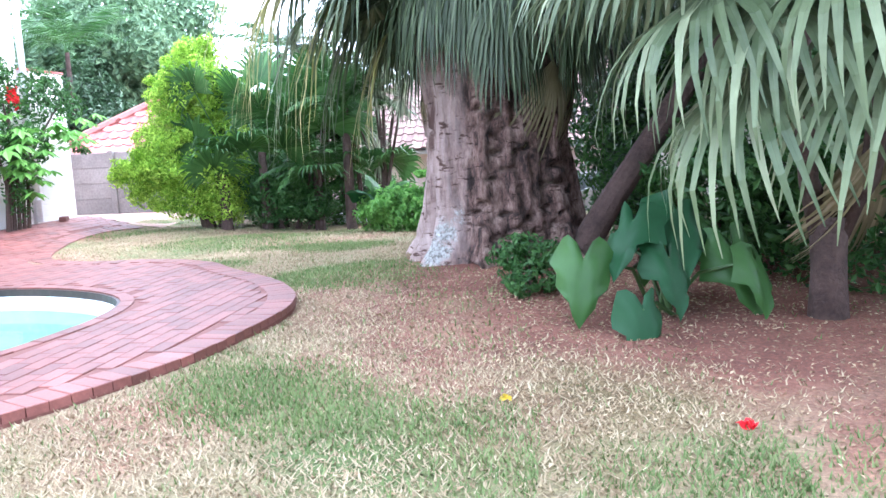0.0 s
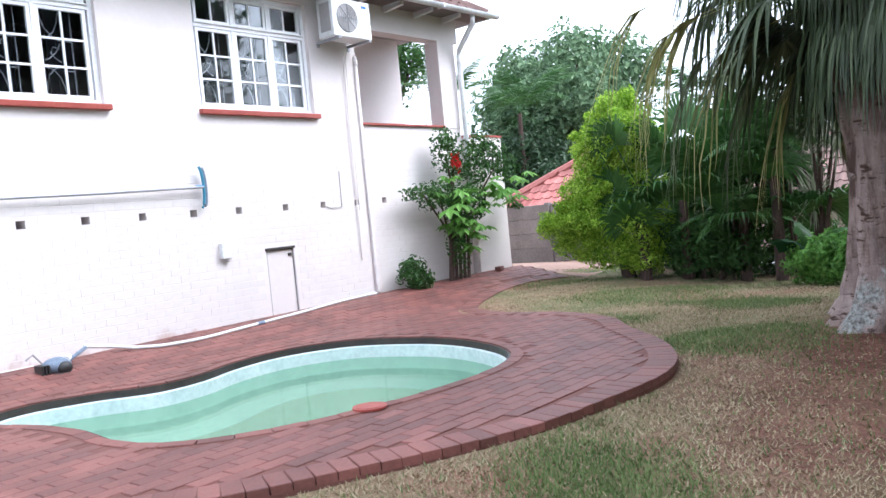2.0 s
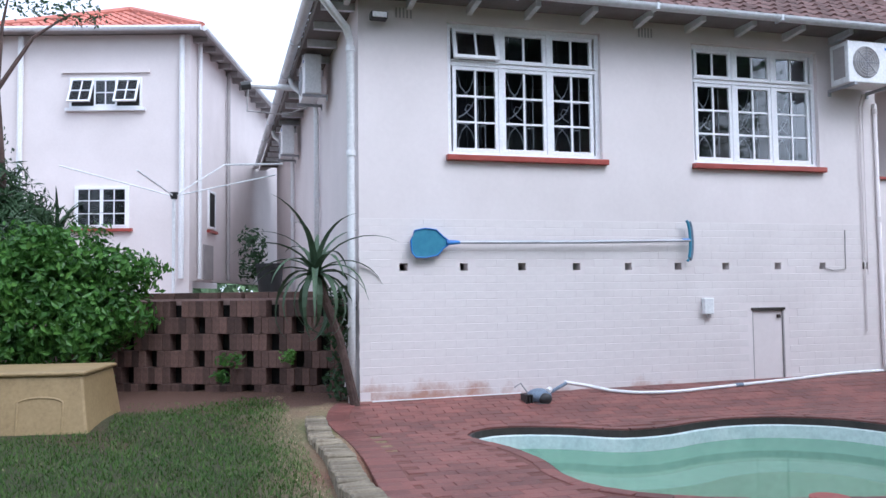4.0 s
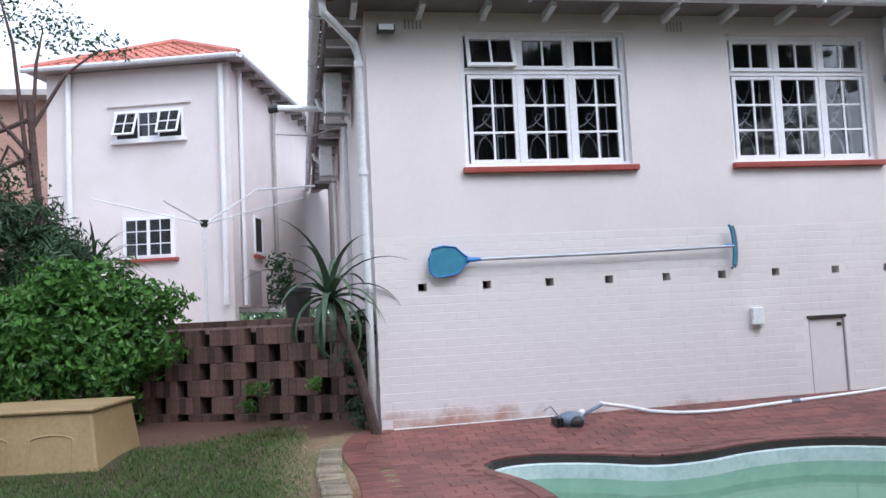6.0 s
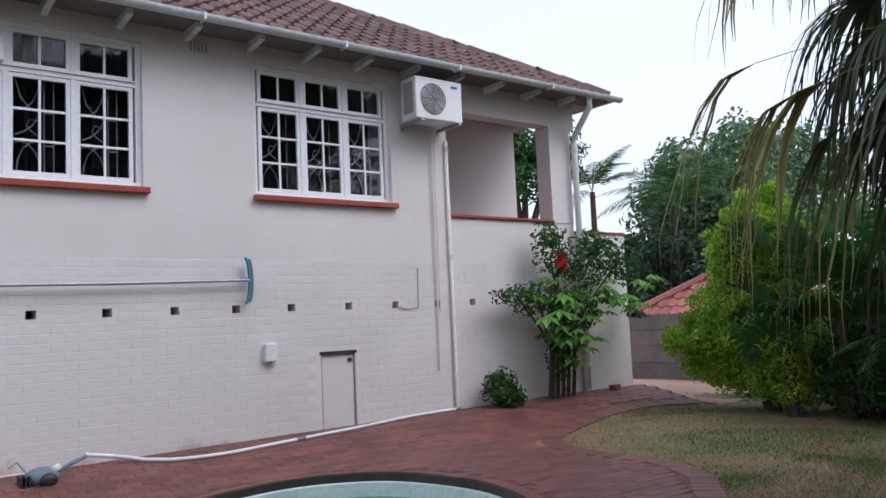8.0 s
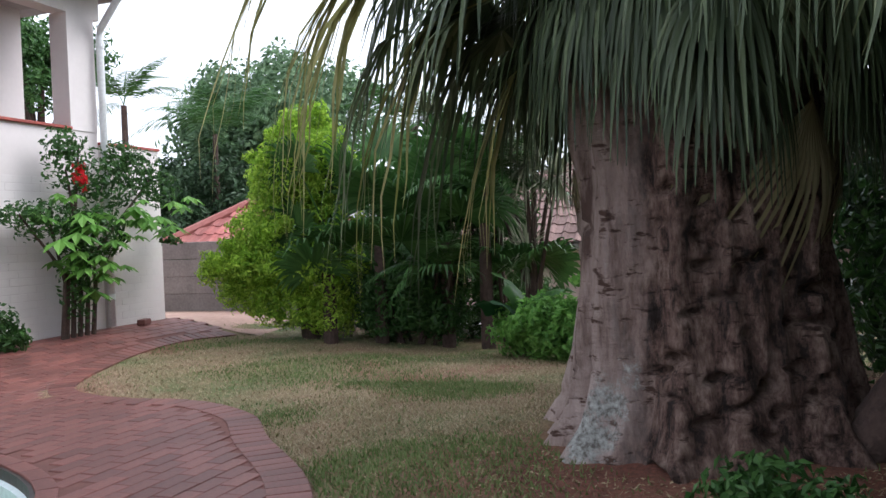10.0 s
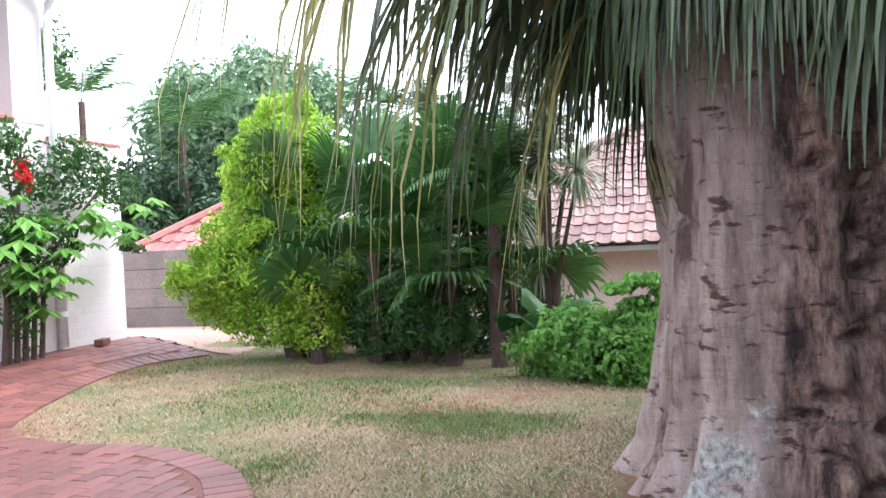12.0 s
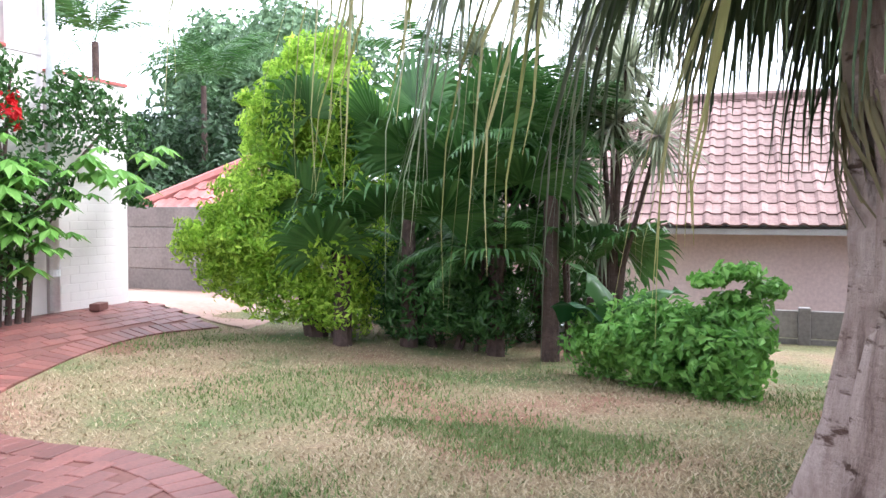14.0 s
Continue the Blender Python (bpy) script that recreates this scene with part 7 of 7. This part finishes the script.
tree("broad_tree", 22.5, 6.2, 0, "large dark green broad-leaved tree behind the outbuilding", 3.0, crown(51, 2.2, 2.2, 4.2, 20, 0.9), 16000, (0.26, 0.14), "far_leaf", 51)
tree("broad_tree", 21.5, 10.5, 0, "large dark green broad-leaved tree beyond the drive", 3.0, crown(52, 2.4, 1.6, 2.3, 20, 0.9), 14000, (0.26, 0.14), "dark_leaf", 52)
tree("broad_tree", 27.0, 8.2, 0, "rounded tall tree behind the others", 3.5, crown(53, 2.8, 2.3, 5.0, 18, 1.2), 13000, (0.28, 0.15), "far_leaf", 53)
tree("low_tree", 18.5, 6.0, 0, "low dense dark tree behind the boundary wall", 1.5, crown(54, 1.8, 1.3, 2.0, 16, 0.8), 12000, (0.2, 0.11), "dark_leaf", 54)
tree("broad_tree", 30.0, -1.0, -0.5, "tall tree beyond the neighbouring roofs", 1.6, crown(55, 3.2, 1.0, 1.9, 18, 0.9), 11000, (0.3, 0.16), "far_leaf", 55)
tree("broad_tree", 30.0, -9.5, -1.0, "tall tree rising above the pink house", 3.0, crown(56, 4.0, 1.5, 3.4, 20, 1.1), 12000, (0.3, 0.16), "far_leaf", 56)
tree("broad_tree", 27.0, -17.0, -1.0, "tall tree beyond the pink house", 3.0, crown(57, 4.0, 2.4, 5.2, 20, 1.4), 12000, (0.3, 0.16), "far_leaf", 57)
tree("broad_tree", 14.0, -13.5, -0.2, "leafy tree in the neighbouring garden", 2.5, crown(58, 2.8, 2.2, 3.4, 22, 1.1), 12000, (0.2, 0.1), "mid_leaf", 58)
# added out of view: its crown keeps sky light off the bed
tree("shade_tree", 4.8, -10.6, -0.1, "unseen wide-crowned tree added to shade the garden bed", 3.4, [(x, y, z, 1.5, 1.5, 0.8) for x, y, z in ((-2.6, -0.6, 5.6), (-1.2, 0.8, 5.9), (0.4, 0.9, 6.1), (2.0, 0.7, 6.0), (3.6, 0.2, 5.7), (-1.6, -1.6, 5.8), (0.2, -1.4, 6.2), (2.2, -1.6, 6.0), (4.0, 2.2, 6.2), (1.2, 3.0, 6.3))], 30000, (0.36, 0.22), "dark_leaf", 66)
# the next two stand where their unseen high crowns darken trunk and soil
tree("broad_tree", 9.0, -11.3, -0.1, "tree behind the big trunk, its high crown placed to shade it", 2.6, crown(59, 3.2, 3.6, 6.0, 34, 1.4), 14000, (0.16, 0.08), "mid_leaf", 59)
tree("broad_tree", 3.6, -12.9, -0.1, "leafy tree at the back of the garden, placed to shade the soil", 2.6, crown(60, 3.2, 3.4, 6.0, 34, 1.3), 13000, (0.16, 0.08), "mid_leaf", 60)
tree("broad_tree", 15.6, 8.0, 0, "tall leafy tree beyond the veranda", 3.4, crown(64, 1.1, 1.3, 5.4, 12, 0.6), 7000, (0.16, 0.08), "mid_leaf", 64)
tree("broad_tree", -4.0, -15.5, -0.1, "leafy tree closing the garden behind the lawn", 2.4, crown(61, 3.6, 4.6, 6.4, 34, 1.6), 11000, (0.2, 0.1), "mid_leaf", 61)
tree("broad_tree", -9.0, -6.0, -0.1, "leafy tree beside the lawn", 2.4, crown(62, 2.2, 2.3, 3.4, 18, 1.1), 9000, (0.2, 0.1), "mid_leaf", 62)
tree("slender_tree", -4.3, 3.6, 1.2, "dark slender tree with sparse twigs on the terrace", 3.2, [(-0.9, 0, 1.2, 0.8, 0.7, 0.9), (-0.6, 0.2, 2.0, 0.6, 0.6, 0.6), (-1.6, 0, 2.0, 0.9, 0.7, 1.0), (-1.2, 0, 3.2, 0.7, 0.6, 0.8), (0.1, 0.3, 4.3, 0.7, 0.4, 0.25), (0.9, 0.2, 4.0, 0.6, 0.3, 0.15), (-0.4, 0, 4.8, 0.8, 0.5, 0.5)], 5200, (0.08, 0.04), "dark_leaf", 63)
feather_palm("tall_palm", 18.6, 5.3, 0, "tall feather palm with drooping leaves against the sky", 4.0, 20, 2.5, 230, "mid_leaf")
feather_palm("tall_palm", 14.0, 4.1, 0, "slender palm with sparse broad leaves beside the house", 4.0, 11, 1.5, 240, "mid_leaf")


def rosette_tree(x, y, z0, tops, label, seed, per=170, reach=0.46):
    t = thing("dragon_tree", x, y, z0, label, "tree", "rosette trees behind the bed")
    rnd = random.Random(seed)
    bm = bmesh.new()
    v, f = [], []
    for tx, ty, tz in tops:
        tx, ty, tz = tx - x, ty - y, tz - z0
        tube(bm, [(0, 0, -0.1), (tx * 0.25, ty * 0.25, tz * 0.45), (tx, ty, tz)], [0.04, 0.028, 0.015], 7)
        for i in range(per):
            d = Vector((rnd.gauss(0, 1), rnd.gauss(0, 1), rnd.gauss(0.15, 0.8))).normalized()
            s = d.cross(Vector((0, 0, 1))).normalized() * 0.014
            p = Vector((tx, ty, tz)) + d * 0.03
            ln = reach * rnd.uniform(0.75, 1.15)
            m = p + d * ln * 0.55
            e = p + d * ln + Vector((0, 0, -0.16 * ln))
            k = len(v)
            v += [tuple(p - s * .6), tuple(p + s * .6), tuple(m + s), tuple(m - s), tuple(e)]
            f += [(k, k + 1, k + 2, k + 3), (k + 3, k + 2, k + 4)]
    part("trunk", bm, "palm_bark", t, "thin branching grey stems")
    data_mesh("rosette_crown", v, f, "rosette", t, "round heads of narrow pale leaves")
    return t


rosette_tree(10.55, -4.95, -0.2, [(10.6, -5.0, 2.35), (10.6, -4.85, 0.95), (10.7, -4.75, 2.9), (10.7, -5.35, 2.85), (10.6, -4.55, 1.5), (10.8, -4.5, 2.3), (9.95, -5.40, 1.80), (9.98, -5.12, 2.40), (10.1, -5.0, 1.95)], "branching tree with round heads of pale narrow leaves", 71)
rosette_tree(11.4, -4.1, -0.2, [(11.3, -4.2, 2.1), (11.4, -3.8, 2.6), (11.5, -4.5, 2.8), (11.2, -3.5, 2.2), (11.5, -4.0, 3.3), (11.6, -3.3, 2.9), (11.4, -5.0, 3.4)], "tall branching tree with pale narrow leaves above the palms", 72)
tagged(mesh_object("wall_back", boxes((-16, 20, -19.2, -19, -1.5, 1.8), (-16.2, -16, -19.2, 14, -1.5, 1.8)), "concrete"), "plain boundary wall closing the garden", "wall", kind="structure")


def far_woods():
    rng = np.random.default_rng(77)
    cl = []
    for i in range(110):
        a = 2 * math.pi * i / 110
        r = 62 + rng.uniform(-6, 6)
        cl.append((2 + r * math.cos(a), r * math.sin(a), rng.uniform(0.5, 2.5), 5, 5, rng.uniform(2.5, 4.2)))
    v, f = leaf_cloud(rng, cl, 60000, 0.9, 0.6)
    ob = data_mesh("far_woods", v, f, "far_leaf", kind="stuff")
    tagged(ob, "belt of distant trees", "woods")


far_woods()


# ---- grass and litter ----
def grass(name, n, seed, mat, keep, height, label):
    rng = np.random.default_rng(seed)
    x = np.concatenate([rng.uniform(-4.5, 11.2, n), rng.uniform(-1.5, 7.5, n // 2)])
    y = np.concatenate([rng.uniform(-12, 1.0, n), rng.uniform(-8.5, -4.0, n // 2)])
    ok = ~(inside(DECK_LOOP, x, y)) & (edge_distance(DECK_OPEN, x, y, False) > 0.03)
    ok &= ~((x > -0.72) & (x < -0.2) & (y > -4.2)) & ~((x > -0.3) & (x < 10.2) & (y > -0.9)) & ~((x > -3.95) & (x < -2.35) & (y > -0.6))
    ok &= np.hypot(x - 5.95, y + 7.08) > 0.95
    ok &= (x < -0.2) | (x > 5)  | (y < -4)
    x, y = x[ok], y[ok]
    g = np.array([noise.noise(Vector((a * 0.7, b * 0.7, 3.0))) for a, b in zip(x, y)]) + 0.5 * np.clip((-0.6 - x) / 0.6, 0, 1) * (y > -6) - 0.26 * ((y < -7.6) & (x < 3))
    left = np.clip((-0.75 - x) / 0.25, 0, 1) * np.clip((y + 6.2 + 0.5 * np.sin(x * 2.3)) / 1.6, 0, 1)
    rim = np.clip((x + 4.5) / 1.2, 0, 1) * np.clip((y + 12) / 1.2, 0, 1)
    soil = np.clip((4.3 - np.hypot(x - 4.6, 0.9 * (y + 9.6))) / 1.7, 0, 1)
    shade = np.clip((x - 9.0) / 0.8, 0, 1)
    bare = np.clip((y - 0.25 + 0.5 * np.sin(x * 2.0)) / 0.5, 0, 1)
    sel = rng.random(len(x)) < keep(g) * (1 - 0.93 * soil) * (1 - 0.8 * shade) * rim * (left * (1 - bare) if mat == "lush" else 1 - 0.94 * left)
    x, y = x[sel], y[sel]
    k = len(x)
    z = ground_z(x, y) - 0.004
    a = rng.uniform(0, 2 * math.pi, k)
    h = height * rng.uniform(0.5, 1.4, k)
    lean = rng.uniform(0.2, 1.3, k) * h * (1.8 if mat == "straw" else 1.0)
    w = 0.0035 + 0.003 * rng.random(k)
    b0 = np.stack([x - w * np.sin(a), y + w * np.cos(a), z], 1)
    b1 = np.stack([x + w * np.sin(a), y - w * np.cos(a), z], 1)
    tip = np.stack([x + lean * np.cos(a), y + lean * np.sin(a), z + h], 1)
    v = np.stack([b0, b1, tip], 1).reshape(-1, 3)
    ob = data_mesh(name, v, np.arange(3 * k).reshape(-1, 3), mat, kind="stuff")
    return tagged(ob, label, "grass")


grass("grass", 420000, 81, "grass", lambda g: np.clip(0.28 + 2.6 * g, 0.04, 1), 0.032, "short green grass in uneven patches")
grass("lush_grass", 420000, 83, "lush", lambda g: np.clip(0.75 + g, 0.3, 1), 0.035, "short lush green grass beside the brick edging")
grass("dry_grass", 300000, 82, "straw", lambda g: np.clip(0.62 - 2.2 * g, 0.08, 1), 0.022, "dry straw-coloured grass and clippings")


def litter():
    rng = np.random.default_rng(90)
    n = 16000
    x = np.r_[rng.uniform(-1, 10, n // 2), rng.normal(4.5, 1.6, n // 2)]
    y = np.r_[rng.uniform(-10, -1.5, n // 2), rng.normal(-8.2, 1.2, n // 2)]
    ok = ~inside(DECK_LOOP, x, y) & (np.hypot(x - 5.95, y + 7.08) > 1.0) & ((x > 5) | (y < -4.2))
    x, y = x[ok], y[ok]
    k = len(x)
    c = np.stack([x, y, ground_z(x, y) + 0.008], 1)
    nrm = np.tile([0.0, 0.0, 1.0], (k, 1))
    v, f = leaves(rng, c, nrm * 3, 0.032, 0.014, 0)
    tagged(data_mesh("leaf_litter", v, f, "litter", kind="stuff"), "small dry leaves strewn on the soil", "leaf litter")


litter()
petals = thing("fallen_flower", 1.11, -8.41, float(ground_z(1.11, -8.41)), "fallen red flower lying on the lawn", "flower")
v, f = leaf_cloud(np.random.default_rng(5), [(0, 0, 0.015, 0.03, 0.03, 0.012)], 30, 0.04, 0.025)
data_mesh("petals", v, f, "red", petals)


petals = thing("fallen_flower", 1.43, -7.43, float(ground_z(1.43, -7.43)), "small fallen yellow flower lying on the lawn", "flower")
v, f = leaf_cloud(np.random.default_rng(6), [(0, 0, 0.012, 0.022, 0.022, 0.01)], 18, 0.035, 0.02)
data_mesh("petals", v, f, "gold_petal", petals)


# ---- bricks: house wall, edging, paving ----
wall_brick = brick_mesh(0.2318, 0.0815, 0.0042, 0.0026, False)


def wall_bricks():
    host = new("brickwork")
    tagged(host, "painted brick courses of the lower house wall", "wall", kind="structure")
    rnd = random.Random(12)
    spots = []
    holes = vents + [(6.895, 6.985, 1.48, 1.56), (4.68, 5.16, 0.0, 1.03), (6.50, 6.62, 0, 3)]
    r = 0
    while 0.05 + r * 0.086 < 1.95:
        z = 0.05 + r * 0.086 + 0.038
        x = 0.0 + (0.116 if r % 2 else 0.0) + 0.112
        while x < 9.8:
            y = 0.003 if x < 6.6 else (0.033 if x < 8.92 else 0.003)
            if not any(h[0] - 0.1 < x < h[1] + 0.1 and h[2] - 0.035 < z < h[3] + 0.035 for h in holes) and not 8.80 < x < 9.06:
                spots.append(pose(x, y - rnd.uniform(0, 0.0009), z, 90 + rnd.uniform(-.5, .5), 0, 0))
            x += 0.232
        r += 1
    spots.sort(key=lambda m: (m.translation.x > 3.7, m.translation.z > 1.2, m.translation.x))
    pieces(wall_brick, spots, host, "brick_paint", 300)


wall_bricks()


def edging():
    """Upright bricks between the lawn and the paving on the left side."""
    host = new("edging")
    tagged(host, "wavy edging of mossy bricks between lawn and paving", "edging", kind="structure")
    line = smooth_loop([(-0.14, 0.75), (-0.36, 0.30), (-0.50, -0.4), (-0.56, -1.3), (-0.54, -2.3), (-0.58, -3.2), (-0.52, -4.1)], False, 8)
    pts = even(line, 0.088, False)
    t = np.gradient(pts, axis=0)
    me = brick_mesh(0.072, 0.21, 0.13, 0.012)
    rnd = random.Random(2)
    spots = [pose(x, y, -0.075 + rnd.uniform(-.012, .012), rnd.uniform(-5, 5), rnd.uniform(-6, 6), math.degrees(math.atan2(b, a)) + rnd.uniform(-5, 5)) for (x, y), (a, b) in zip(pts, t)]
    pieces(me, spots, host, "edge_brick", 300)


edging()


def paving():
    rnd = random.Random(1)
    me = brick_mesh(0.2165, 0.1065, 0.05, 0.004)
    spots = []

    def put(x, y, ang, drop=0.0):
        z = float(deck_z(x, y))
        sx = (float(deck_z(x + 0.05, y)) - float(deck_z(x - 0.05, y))) / 0.1
        sy = (float(deck_z(x, y + 0.05)) - float(deck_z(x, y - 0.05))) / 0.1
        n = Vector((-sx, -sy, 1)).normalized()
        q = n.to_track_quat("Z", "X").to_matrix().to_4x4()
        base = Vector((0, 0, 1)).rotation_difference(n).to_matrix().to_4x4()
        spots.append(Matrix.Translation((x, y, z - 0.05 + drop + rnd.uniform(-.002, .002))) @ base @ pose(0, 0, 0, rnd.uniform(-.5, .5), rnd.uniform(-.5, .5), ang + rnd.uniform(-.7, .7)))

    ring = even(DECK_OPEN[: len(DECK_OPEN) - 12], 0.113, False)
    t = np.gradient(ring, axis=0)
    t /= np.linalg.norm(t, axis=1, keepdims=True)
    inw = np.stack([-t[:, 1], t[:, 0]], 1)
    for p, d, n in zip(ring, t, inw):
        q = p + n * 0.105
        put(q[0], q[1], math.degrees(math.atan2(n[1], n[0])))
    # a second line of bricks stands below the first at the open edge
    edge_spots = len(spots)
    cop = even(offset_loop(POOL_LOOP, -0.075), 0.222)
    tc = np.roll(cop, -1, 0) - np.roll(cop, 1, 0)
    for p, d in zip(cop, tc):
        put(p[0], p[1], math.degrees(math.atan2(d[1], d[0])), 0.001)
    r = 0
    y = -5.8
    while y < -0.02:
        x = -0.6 + (0.1105 if r % 2 else 0)
        row_x = np.arange(x, 10.2, 0.221)
        ok = inside(DECK_LOOP, row_x, np.full_like(row_x, y)) & ~inside(POOL_LOOP, row_x, np.full_like(row_x, y))
        ok &= edge_distance(DECK_OPEN[: len(DECK_OPEN) - 12], row_x, np.full_like(row_x, y), False) > 0.255
        ok &= (edge_distance(POOL_LOOP, row_x, np.full_like(row_x, y)) > 0.19)
        for xx in row_x[ok]:
            if math.hypot(xx - 2.02, y + 4.33) > 0.17:
                put(xx, y, 0.0)
        y += 0.1105
        r += 1
    spots.sort(key=lambda m: (m.translation - Vector((4.6, -4.6, 0))).length)
    pieces(me, spots, pavement, "paver", 300)
    # the sides of the paving, under the outermost bricks
    bm = bmesh.new()
    loop_strip(bm, ring, deck_z(ring[:, 0], ring[:, 1]) - 0.045, ring, deck_z(ring[:, 0], ring[:, 1]) - 0.16, False)
    part("paving_side", bm, "bed", pavement)


paving()
